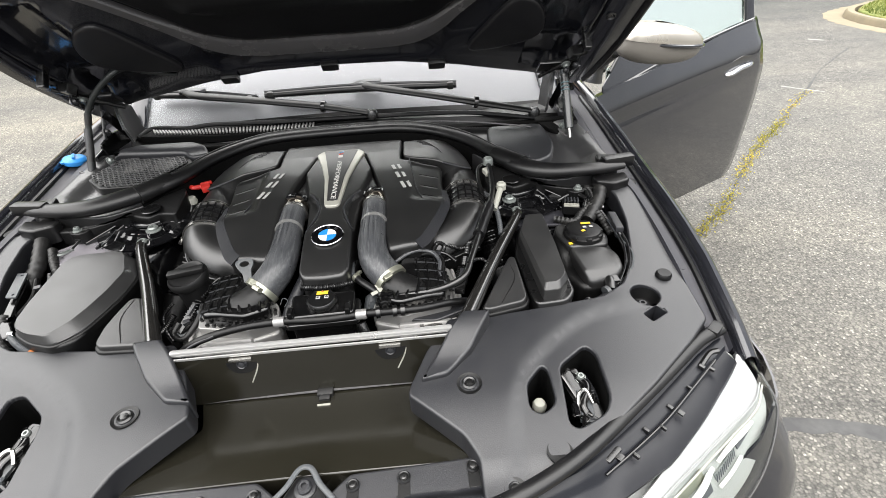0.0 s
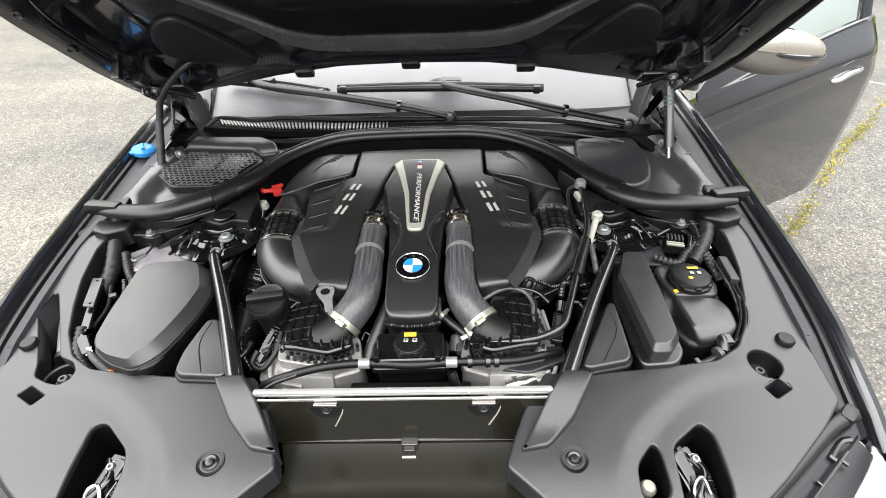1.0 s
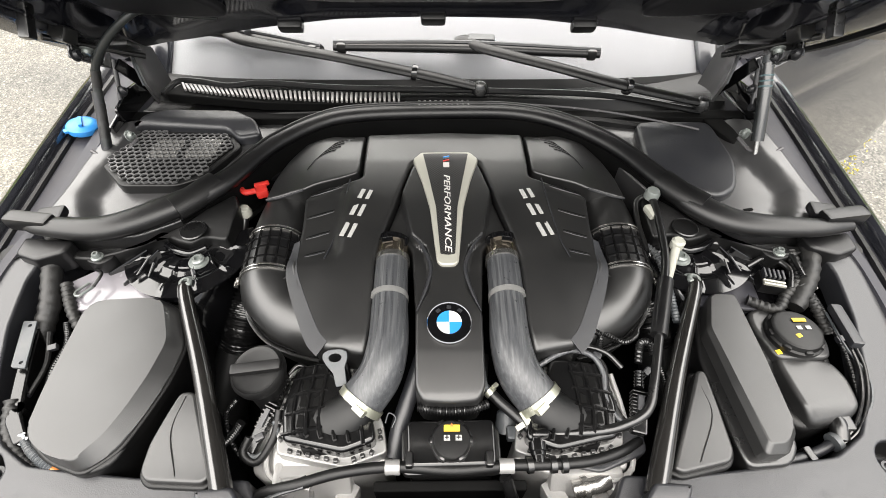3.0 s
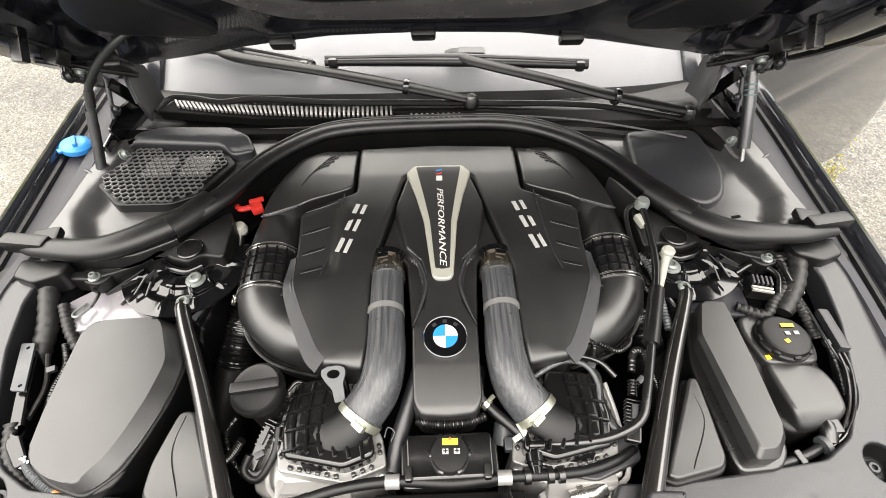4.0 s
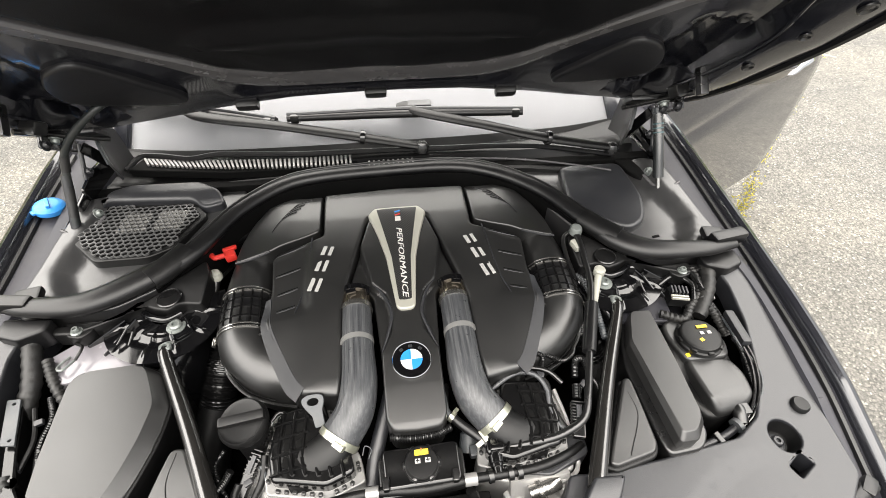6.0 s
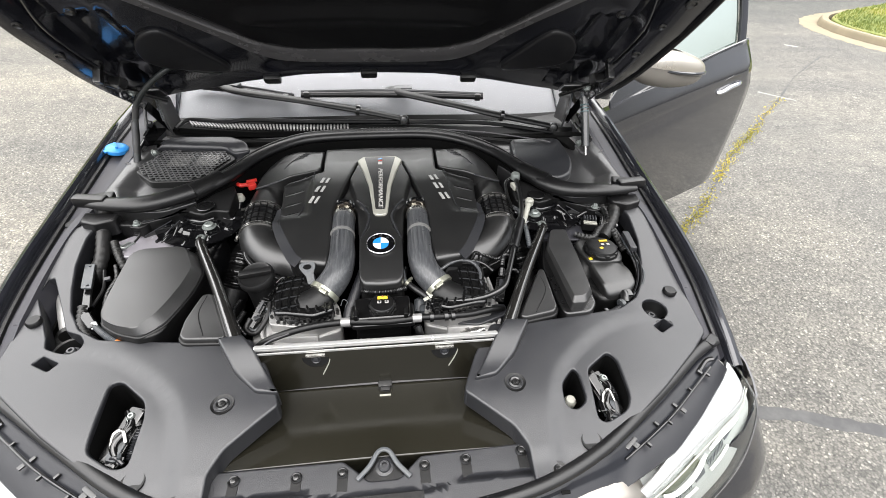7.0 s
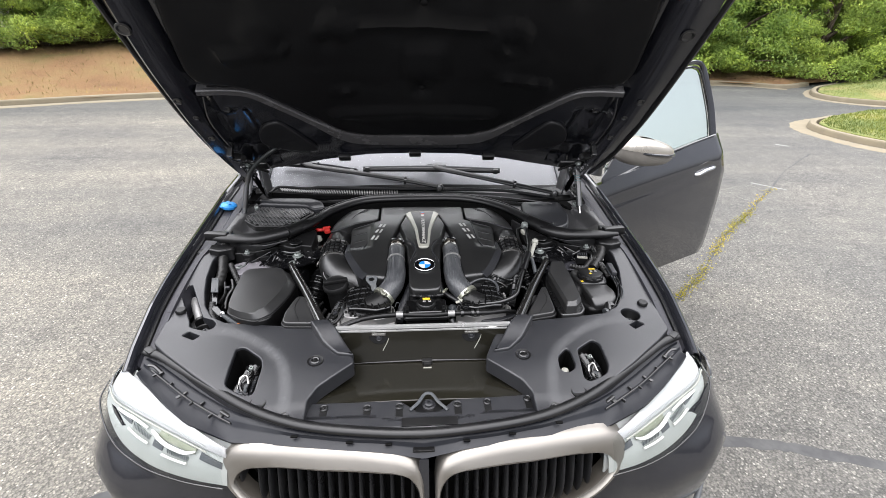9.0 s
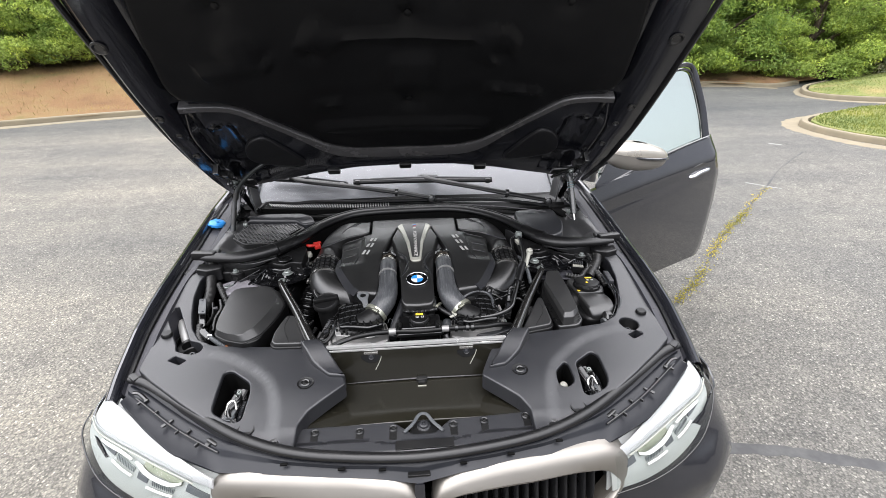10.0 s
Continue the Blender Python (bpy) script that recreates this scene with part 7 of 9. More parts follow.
# ---- cam covers, throttle housings, front of the engine ----
for s in (-1, 1):
    base = [(EX + s * x, y) for x, y in ((0.150, 0.664), (0.258, 0.655), (0.272, 0.575), (0.258, 0.500), (0.15, 0.492), (0.095, 0.510), (0.095, 0.545), (0.13, 0.60))]
    head = part("cylinder_head", slab(rounded(ccw(base), 0.008), 0.60, lambda x, y: 0.806 + 0.012 * smooth01(0.48, 0.66, y), 0.005, step=0.04), "alu", car, "cast aluminium cylinder head")
    cv = [(EX + s * x, y) for x, y in ((0.158, 0.650), (0.236, 0.640), (0.247, 0.575), (0.238, 0.530), (0.150, 0.512), (0.106, 0.528), (0.112, 0.558), (0.145, 0.608))]
    def cam_top(x, y, s=s):
        a = abs(x - EX)
        return 0.858 + 0.006 * smooth01(0.50, 0.64, y) - 0.006 * smooth01(0.20, 0.245, a)
    cam_cover = part("cam_cover", slab(rounded(ccw(cv), 0.008), 0.815, cam_top, 0.007, step=0.012), "moulding", head, "ribbed glossy black cam cover")
    flange = part("cover_flange", slab(rounded(inset(ccw(cv), -0.013), 0.006, 2), 0.79, 0.831, 0.003), "flange", head, "bare machined flange below the cover")
    ring = inset(rounded(ccw(cv), 0.012, 1), -0.0065)
    for (x0, y0), (x1, y1) in zip(ring, ring[1:] + ring[:1]):
        n_ = max(1, int(math.hypot(x1 - x0, y1 - y0) / 0.013))
        for q in range(n_):
            bx_, by_ = x0 + (x1 - x0) * q / n_, y0 + (y1 - y0) * q / n_
            part("cover_tooth", box(0.0070, 0.0062, 0.009, pose(bx_, by_, 0.8295, 0, 0, math.degrees(math.atan2(y1 - y0, x1 - x0))), 0.002), "plastic", flange)
    # Black boxes on the top paint the shadow of recessed windows.
    for wx, wy in ((0.214, 0.609), (0.214, 0.584), (0.195, 0.610), (0.195, 0.584), (0.214, 0.556), (0.195, 0.556)):
        part("cover_window", box(0.012, 0.017, 0.002, pose(EX + s * wx, wy, cam_top(EX + s * wx, wy) - 0.0016, 0, s * 3, 0), 0.0008), "shadow_black", cam_cover)
    def rib_line(pts, r):
        return tube([(EX + s * x, y, cam_top(EX + s * x, y) + 0.001) for x, y in pts], r, n=6, per=4)
    for x0 in (0.2245, 0.2045, 0.1855):
        part("cover_rib", rib_line([(x0, 0.638), (x0 + 0.004, 0.575), (x0 - 0.002, 0.535)], 0.0030), "moulding", cam_cover)
    for y0 in (0.622, 0.597, 0.570, 0.542):
        part("cover_rib", rib_line([(0.240, y0 - 0.004), (0.212, y0), (0.182, y0 + 0.004)], 0.0026), "moulding", cam_cover)
    for k in range(5):
        x0 = 0.118 + 0.020 * k
        part("cover_rib", rib_line([(x0 + 0.004, 0.522 + 0.003 * k), (x0 + 0.008, 0.540), (x0 + 0.012, 0.560)], 0.0030), "moulding", cam_cover)
    part("duct_neck", tube([(EX + s * 0.132, 0.582, 0.855), (EX + s * 0.148, 0.569, 0.846), (EX + s * 0.172, 0.560, 0.832), (EX + s * 0.205, 0.556, 0.815)], [0.0325, 0.036, 0.042, 0.046], n=24, flat=0.84), "plastic_matt", head, "black neck under the hose")
    part("casting_web", merge(box(0.105, 0.030, 0.05, pose(EX + s * 0.195, 0.482, 0.765, -28, 0, 0), 0.006), box(0.045, 0.055, 0.030, pose(EX + s * 0.215, 0.462, 0.742, -18, 0, s * 12), 0.008), box(0.030, 0.045, 0.040, pose(EX + s * 0.155, 0.465, 0.748, -14, 0, s * 20), 0.008), lathe([(0, 0), (0.016, 0), (0.016, 0.012), (0.010, 0.016), (0, 0.016)], 16, pose(EX + s * 0.240, 0.482, 0.780, -25, 0, 0))), "alu", head, "pale cast web at the front of the head")
    for x0, y0 in ((0.170, 0.470), (0.200, 0.463), (0.232, 0.466)):
        part("casting_rib", rod((EX + s * x0, y0 + 0.018, 0.792), (EX + s * (x0 + 0.004), y0 - 0.020, 0.745), 0.004, 8), "flange", head)

part("head_shoulder", slab(rounded(ccw([(-0.288, 0.545), (-0.262, 0.585), (-0.235, 0.590), (-0.228, 0.500), (-0.250, 0.488), (-0.282, 0.505)]), 0.010), 0.70, lambda x, y: 0.790 + 0.012 * smooth01(-0.29, -0.24, x), 0.008, step=0.02), "alu", car, "pale cast shoulder beside the head")

# header tank with cap and label
tank = part("header_tank", slab(rounded(ccw([(-0.052, 0.552), (0.073, 0.554), (0.073, 0.492), (-0.049, 0.490)]), 0.010), 0.74, lambda x, y: 0.862 + 0.004 * smooth01(0.50, 0.55, y), 0.006, step=0.03), "moulding", car, "black coolant header tank")
part("tank_rim", slab(rounded(ccw([(-0.060, 0.548), (0.081, 0.550), (0.081, 0.486), (-0.057, 0.484)]), 0.010), 0.835, 0.846, 0.004), "plastic", tank, "moulded rim round the tank")
for dx in (-0.046, 0.062):
    part("tank_lug", box(0.010, 0.020, 0.014, pose(dx, 0.498, 0.860), 0.003), "plastic", tank)
cap = part("tank_cap", lathe([(0, 0), (0.026, 0), (0.0275, 0.004), (0.027, 0.010), (0.0245, 0.013), (0, 0.014)], 28, pose(0.011, 0.522, 0.864)), "plastic", tank, "black screw cap")
for k in range(6):
    part("cap_grip", box(0.008, 0.010, 0.010, pose(0.011, 0.522, 0.865) @ pose(0, 0, 0, 0, 0, 60 * k) @ pose(0.026, 0, 0), 0.003), "plastic", tank)
part("warning_label", box(0.022, 0.009, 0.0008, pose(0.012, 0.536, 0.878), 0.0003), "yellow", cap, "small yellow warning label")
part("warning_mark", lathe([(0.0, 0.0), (0.0036, 0.0), (0.0036, 0.0006), (0.0, 0.0006)], 3, pose(0.012, 0.5395, 0.8786, 0, 0, 90)), "orange", cap)
for dx in (-0.007, 0.009):
    part("label_mark", box(0.0085, 0.0075, 0.0008, pose(0.012 + dx, 0.523, 0.878), 0.0025 if dx < 0 else 0.0003), "mark", cap)
    part("mark_bar", box(0.006, 0.0016, 0.0008, pose(0.012 + dx, 0.5235, 0.8784), 0.0003), "plastic", cap)
    part("mark_bar", box(0.0015, 0.006, 0.0008, pose(0.012 + dx, 0.5235, 0.8785), 0.0003), "plastic", cap)
part("corrugated_pipe", tube([(-0.036, 0.570, 0.868), (0.0, 0.564, 0.868), (0.04, 0.566, 0.868), (0.066, 0.575, 0.866)], 0.006, n=10, ribs=0.0012, pitch=0.0042), "plastic", car, "thin corrugated pipe below the cover")
part("oil_cap", lathe([(0, 0), (0.038, 0), (0.0405, 0.004), (0.0405, 0.014), (0.036, 0.020), (0.030, 0.017), (0, 0.017)], 32, pose(-0.272, 0.622, 0.872, 8, -6, 0)), "plastic_matt", car, "round black oil filler cap")
part("cap_bar", box(0.076, 0.017, 0.013, pose(-0.272, 0.622, 0.889, 8, -6, 4), 0.005), "plastic_matt", car, "grip bar across the cap")
part("filler_tower", tube([(-0.272, 0.622, 0.875), (-0.268, 0.618, 0.82), (-0.262, 0.612, 0.74)], [0.034, 0.030, 0.030], n=20), "plastic_matt", car, "black oil filler neck")
hook = [(-0.019, 0.003), (-0.018, 0.011), (-0.009, 0.0155), (0.009, 0.0155), (0.018, 0.011), (0.0185, 0.001), (0.0135, -0.012), (0.0155, -0.038), (-0.001, -0.040), (-0.004, -0.020), (-0.013, -0.008)]
eye_hole = [(0.0095 * math.cos(2 * math.pi * k / 16), 0.003 + 0.0062 * math.sin(2 * math.pi * k / 16)) for k in range(16)]
part("lifting_eye", moved(slab(rounded(ccw(hook), 0.003, 2), 0.0, 0.005, 0.0012, [eye_hole], r_hole=0.0008), pose(-0.161, 0.638, 0.884, 30, 0, 6)), "pipe", car, "flat grey metal lifting eye")
part("lifting_bush", box(0.018, 0.010, 0.008, pose(-0.205, 0.640, 0.842), 0.003), "plastic_grey", car)

# ---- coolant pipe across the front ----
fp = [(-0.27, 0.462, 0.80), (-0.248, 0.470, 0.825), (-0.20, 0.473, 0.848), (-0.14, 0.487, 0.852), (-0.069, 0.494, 0.852), (0.014, 0.489, 0.852), (0.089, 0.494, 0.852), (0.142, 0.495, 0.851), (0.20, 0.499, 0.848), (0.25, 0.513, 0.842), (0.29, 0.535, 0.82)]
front_pipe = part("coolant_pipe", tube(fp, [0.0065, 0.0074, 0.0076, 0.0076, 0.0076, 0.0076, 0.0076, 0.0076, 0.0074, 0.0074, 0.0065], n=14), "plastic_matt", car, "dark plastic coolant pipe across the engine")
for x in (-0.069, 0.086):
    part("pipe_band", lathe([(0.0076, -0.010), (0.0098, -0.010), (0.0102, -0.008), (0.0098, 0.0), (0.0102, 0.008), (0.0098, 0.010), (0.0076, 0.010)], 18, pose(x, 0.4935, 0.852, 0, 90, 0)), "flange", front_pipe, "bright band round the pipe")
for x in (0.118, 0.150, 0.165):
    part("pipe_collar", lathe([(0.0075, -0.004), (0.0115, -0.004), (0.0115, 0.004), (0.0075, 0.004)], 18, pose(x, 0.495, 0.851, 0, 90, 4)), "plastic", front_pipe)
for k in range(5):
    part("hose_strand", tube([(-0.185, 0.470 + 0.003 * k, 0.853), (-0.225, 0.462 + 0.003 * k, 0.842 - 0.003 * k), (-0.262, 0.448 + 0.005 * k, 0.822 - 0.004 * k), (-0.30, 0.440 + 0.008 * k, 0.79)], 0.0026, n=8), "plastic_grey", front_pipe, "thin dark strand beside the pipe")
part("branch_tee", merge(tube([(0.1315, 0.496, 0.852), (0.1315, 0.515, 0.853), (0.1315, 0.536, 0.853)], 0.0085, n=14), lathe([(0.0085, -0.009), (0.0125, -0.009), (0.0125, 0.003), (0.0105, 0.004), (0.0105, 0.009), (0.0085, 0.009)], 18, pose(0.1315, 0.514, 0.853, 90, 0, 0)), box(0.024, 0.012, 0.014, pose(0.136, 0.534, 0.853), 0.004)), "moulding", car, "black pipe branch with a quick coupling")
part("branch_hose", tube([(0.129, 0.540, 0.846), (0.122, 0.547, 0.849), (0.105, 0.563, 0.853), (0.083, 0.582, 0.858), (0.068, 0.598, 0.861)], 0.0078, n=14), "rubber", car, "short dark hose to the branch")
part("branch_nipple", tube([(0.068, 0.598, 0.861), (0.062, 0.608, 0.862), (0.060, 0.640, 0.862)], 0.0062, n=12), "pipe", car, "grey hose nipple")
part("branch_clamp", merge(lathe([(0.0080, -0.004), (0.0096, -0.004), (0.0096, 0.004), (0.0080, 0.004)], 18, along((0.071, 0.595, 0.8605), (0.063, 0.603, 0.8625))), box(0.010, 0.006, 0.006, pose(0.078, 0.601, 0.866, 0, 0, 40), 0.001)), "clamp", car, "steel clamp on the hose")
part("branch_tag", merge(box(0.010, 0.020, 0.003, pose(0.119, 0.557, 0.858, 15, 0, 30), 0.001), box(0.014, 0.008, 0.003, pose(0.110, 0.545, 0.856, 15, 0, 30), 0.001)), "cream", car, "pale plastic tag")
ac = [(0.405, 0.962, 0.918), (0.402, 0.90, 0.912), (0.392, 0.82, 0.902), (0.362, 0.735, 0.897), (0.337, 0.667, 0.889), (0.312, 0.600, 0.880), (0.295, 0.562, 0.870), (0.262, 0.545, 0.861), (0.219, 0.537, 0.856), (0.146, 0.535, 0.852)]
line = part("refrigerant_line", tube(ac, 0.0068, n=14), "plastic", car, "dark refrigerant line beside the engine")
part("sleeve", tube([(0.378, 0.772, 0.899), (0.357, 0.72, 0.895), (0.338, 0.672, 0.889)], 0.0128, n=16), "rubber", line, "thick rubber sleeve")
part("line_union", lathe([(0.0095, 0), (0.014, 0.002), (0.014, 0.014), (0.011, 0.020), (0.0, 0.022)], 14, pose(0.405, 0.960, 0.912)), "bolt", line, "blue-grey pipe union")
part("line_fitting", box(0.016, 0.030, 0.014, pose(0.396, 0.925, 0.902, 0, 0, 12), 0.004), "cream", line)
part("second_line", tube([(0.398, 0.968, 0.912), (0.378, 0.955, 0.905), (0.372, 0.91, 0.895), (0.374, 0.85, 0.885)], 0.005, n=10), "plastic", line)
part("third_line", tube([(0.380, 0.865, 0.88), (0.395, 0.845, 0.875), (0.402, 0.79, 0.862), (0.398, 0.72, 0.85)], 0.006, n=10, ribs=0.001, pitch=0.006), "pipe", line)
part("service_port", merge(rod((0.418, 0.842, 0.905), (0.392, 0.785, 0.880), 0.0075), lathe([(0, 0), (0.012, 0), (0.012, 0.014), (0.008, 0.018), (0, 0.018)], 14, pose(0.420, 0.846, 0.900))), "cream", car, "milky white service port")

# ---- strut braces ----
for s in (-1, 1):
    a, b = (s * 0.4505, 0.80, 0.857), (s * 0.285 - 0.004, 0.455, 0.846)
    brace = part("strut_brace", tube([a, (s * 0.444, 0.775, 0.858), tuple((Vector(a) + Vector(b)) / 2), b], [0.011, 0.0125, 0.0135, 0.015], n=20, per=8), "brace", car, "gloss black strut brace bar")
    part("brace_eye", lathe([(0, -0.012), (0.020, -0.012), (0.021, -0.004), (0.019, 0.001), (0, 0.002)], 24, pose(a[0], a[1], a[2])), "gloss_black", brace)
    part("brace_bolt", torx(pose(a[0], a[1], a[2] + 0.001), 0.0115), "bolt", brace, "pale zinc bolt")
    part("tower_bolt", torx(pose(s * 0.441, 0.846, 0.866), 0.0120), "bolt", car, "pale zinc bolt on the strut tower")

# ---- strut towers ----
for s in (-1, 1):
    cx, cy = s * 0.53, 0.86
    tower = part("strut_tower", lathe([(0, 0.0), (0.115, 0.0), (0.11, -0.012), (0.125, -0.03), (0.15, -0.16)], 36, pose(cx, cy, 0.842)), "gloss_black", car, "gloss black strut tower")
    def shell(u, v, s=s):
        ang = math.pi * (0.85 + 1.30 * u)
        r = 0.030 + 0.085 * v
        ridge = max(0.0, math.cos(11 * ang)) ** 8
        z = 0.866 - 0.005 * v + 0.0045 * ridge * smooth01(0.05, 0.3, v) * smooth01(1.0, 0.75, v) - 0.004 * smooth01(0.38, 0.42, v) * smooth01(0.60, 0.56, v)
        return (s * 0.470 + r * math.cos(ang), 0.885 + r * math.sin(ang), z)
    part("tower_shell", thick(grid(132, 16, shell), 0.004), "gloss_black", tower, "stamped gloss black tower top with radial ridges")
    part("tower_plate", slab(rounded(ccw([(cx - 0.10, cy - 0.10), (cx + 0.03, cy - 0.115), (cx + 0.04, cy - 0.05), (cx - 0.06, cy - 0.03)]), 0.012), 0.83, 0.846, 0.003), "paint_inner", tower, "painted sheet metal flange")
    for x0, y0, x1, y1 in ((0.520, 0.868, 0.566, 0.806), (0.540, 0.868, 0.602, 0.830), (0.530, 0.850, 0.552, 0.806), (0.516, 0.838, 0.526, 0.802), (0.425, 0.862, 0.398, 0.818)):
        p0, p1 = Vector((s * x0, y0, 0.866)), Vector((s * x1, y1, 0.846))
        ln = (p1 - p0).length
        part("tower_fin", merge(box(0.0035, 0.016, ln, along(p0[:], p1[:]), 0.001), rod((p0 + Vector((0, 0, 0.008)))[:], (p1 + Vector((0, 0, 0.008)))[:], 0.0018, 6)), "gloss_black", tower)
    part("tower_collar", tube([(s * x, y, 0.869) for x, y in ((0.512, 0.886), (0.487, 0.870), (0.462, 0.864), (0.438, 0.878))], 0.007, n=10), "gloss_black", tower)
    part("tower_arc", tube([(s * x, y, 0.862) for x, y in ((0.492, 0.838), (0.470, 0.834), (0.445, 0.836), (0.428, 0.845))], 0.004, n=8), "gloss_black", tower)
    part("tower_brace", tube([(s * 0.44, 0.85, 0.862), (s * 0.415, 0.90, 0.862), (s * 0.40, 0.93, 0.855)], [0.014, 0.010, 0.016], n=10, flat=0.6), "gloss_black", tower)

# ---- air boxes ----
boxL = part("air_box", slab(rounded(ccw([(-0.615, 0.742), (-0.598, 0.774), (-0.470, 0.782), (-0.440, 0.770), (-0.412, 0.690), (-0.438, 0.575), (-0.456, 0.505), (-0.492, 0.488), (-0.560, 0.510), (-0.592, 0.538), (-0.600, 0.606)]), 0.018, 3), 0.62, 0.842, 0.006, step=0.03), "plastic_matt", car, "charcoal air filter box with a smooth lid")
lid_big = [(-0.604, 0.744), (-0.592, 0.768), (-0.483, 0.773), (-0.452, 0.757), (-0.418, 0.686), (-0.424, 0.625), (-0.438, 0.574), (-0.455, 0.525), (-0.474, 0.507), (-0.494, 0.492), (-0.545, 0.509), (-0.588, 0.538), (-0.597, 0.606)]
LID_TOP = [(-0.600, 0.744), (-0.589, 0.764), (-0.488, 0.769), (-0.472, 0.755), (-0.440, 0.685), (-0.447, 0.625), (-0.460, 0.574), (-0.474, 0.536), (-0.488, 0.519), (-0.500, 0.501), (-0.545, 0.513), (-0.584, 0.540), (-0.593, 0.606)]


def bevelled_lid(outer, inner, z0, z1, z2, r):
    """A lid with upright sides up to z1 and sloping facets from there to its top face at z2."""
    bm = bmesh.new()
    rings = [[bm.verts.new((x, y, z)) for x, y in poly] for poly, z in ((outer, z0), (outer, z1), (inner, z2))]
    crease = []
    for lo, hi in zip(rings, rings[1:]):
        for i in range(len(lo)):
            j = (i + 1) % len(lo)
            bm.faces.new((lo[i], lo[j], hi[j], hi[i]))
    bm.faces.new(rings[2])
    for ring in rings[1:]:
        crease += [bm.edges.get((ring[i], ring[(i + 1) % len(ring)])) for i in range(len(ring))]
    bmesh.ops.bevel(bm, geom=crease, offset=r, segments=3, profile=0.5, affect="EDGES")
    return bm


part("lid", bevelled_lid(rounded(ccw(lid_big), 0.016, 4), rounded(ccw(LID_TOP), 0.016, 4), 0.826, 0.846, 0.8645, 0.003), "lid", boxL, "smooth charcoal lid with a bevelled edge")
part("lid_rim", slab(rounded(ccw(inset(ccw(lid_big), -0.004)), 0.016, 4), 0.828, 0.844, 0.004), "plastic_matt", boxL)
triL = [(-0.394, 0.604), (-0.372, 0.604), (-0.318, 0.488), (-0.326, 0.478), (-0.405, 0.482), (-0.417, 0.494), (-0.416, 0.530)]
tl = part("side_cover", slab(rounded(ccw(triL), 0.010, 3), 0.80, lambda x, y: 0.842 + 0.012 * smooth01(0.48, 0.60, y), 0.005, step=0.03), "lid", car, "small charcoal triangular cover")
part("cover_base", slab(rounded(ccw(inset(ccw(triL), -0.006)), 0.010, 3), 0.66, 0.832, 0.005), "plastic_matt", tl)
part("cover_line", tube([(-0.383, 0.596, 0.8545), (-0.389, 0.545, 0.8495), (-0.366, 0.488, 0.8425)], 0.0008, n=6), "plastic_matt", tl)
triR = [(0.398, 0.632), (0.411, 0.630), (0.412, 0.512), (0.402, 0.498), (0.330, 0.484), (0.318, 0.490)]
tr = part("side_cover", slab(rounded(ccw(triR), 0.008, 3), 0.80, lambda x, y: 0.843 + 0.010 * smooth01(0.48, 0.62, y), 0.005, step=0.03), "lid", car, "small charcoal triangular cover")
part("cover_base", slab(rounded(ccw(inset(ccw(triR), -0.006)), 0.010, 3), 0.66, 0.833, 0.005), "plastic_matt", tr)
part("cover_line", tube([(0.395, 0.605, 0.852), (0.396, 0.56, 0.8495), (0.358, 0.498, 0.8440)], 0.0008, n=6), "plastic_matt", tr)
lidR = [(0.462, 0.764), (0.506, 0.764), (0.503, 0.640), (0.498, 0.530), (0.474, 0.501), (0.441, 0.500), (0.437, 0.600), (0.434, 0.697)]
boxR = part("air_box", slab(rounded(ccw([(0.450, 0.775), (0.512, 0.770), (0.512, 0.52), (0.49, 0.494), (0.426, 0.490), (0.420, 0.53), (0.418, 0.66)]), 0.014, 3), 0.62, 0.838, 0.006), "plastic", car, "slim black fuse box with a sloping lid")
lidR_top = [(0.463, 0.761), (0.503, 0.761), (0.500, 0.640), (0.494, 0.540), (0.474, 0.515), (0.447, 0.512), (0.443, 0.600), (0.438, 0.697)]
part("lid", bevelled_lid(rounded(ccw(lidR), 0.007, 3), rounded(ccw(lidR_top), 0.007, 3), 0.82, 0.862, 0.873, 0.002), "lid", boxR, "smooth charcoal lid")

# ---- brake fluid and washer side ----
res = part("fluid_reservoir", slab(rounded(ccw([(0.520, 0.735), (0.56, 0.755), (0.61, 0.735), (0.645, 0.66), (0.645, 0.605), (0.612, 0.560), (0.545, 0.548), (0.515, 0.60)]), 0.02, 3), 0.66, lambda x, y: 0.815 + 0.022 * smooth01(0.62, 0.68, y), 0.014, step=0.025), "plastic_matt", car, "black fluid reservoir with a screw cap")
# Chamber and shoulder take the paler lid plastic for the sky they reflect.
part("front_chamber", slab(rounded(ccw([(0.540, 0.658), (0.560, 0.662), (0.628, 0.652), (0.640, 0.620), (0.634, 0.578), (0.618, 0.560), (0.556, 0.552), (0.546, 0.575)]), 0.014, 3), 0.80, lambda x, y: 0.842 - 0.016 * smooth01(0.58, 0.55, y), 0.008, step=0.02), "lid", res, "smooth front chamber")
part("shoulder", slab(rounded(ccw([(0.524, 0.712), (0.540, 0.652), (0.628, 0.652), (0.640, 0.690), (0.612, 0.735), (0.560, 0.752), (0.530, 0.742)]), 0.014, 3), 0.80, 0.848, 0.007), "lid", res, "raised shoulder under the cap")
rc = part("reservoir_cap", lathe([(0, 0), (0.0435, 0), (0.0445, 0.004), (0.0445, 0.009), (0.041, 0.011), (0.0385, 0.018), (0.034, 0.0205), (0, 0.0205)], 36, pose(0.583, 0.694, 0.846, -4, 0, 0)), "plastic_matt", res, "black screw cap")
for k in range(8):
    part("cap_lobe", box(0.010, 0.014, 0.015, pose(0.583, 0.694, 0.846, -4, 0, 0) @ pose(0, 0, 0, 0, 0, 45 * k) @ pose(0.0395, 0, 0), 0.005), "plastic_matt", res)
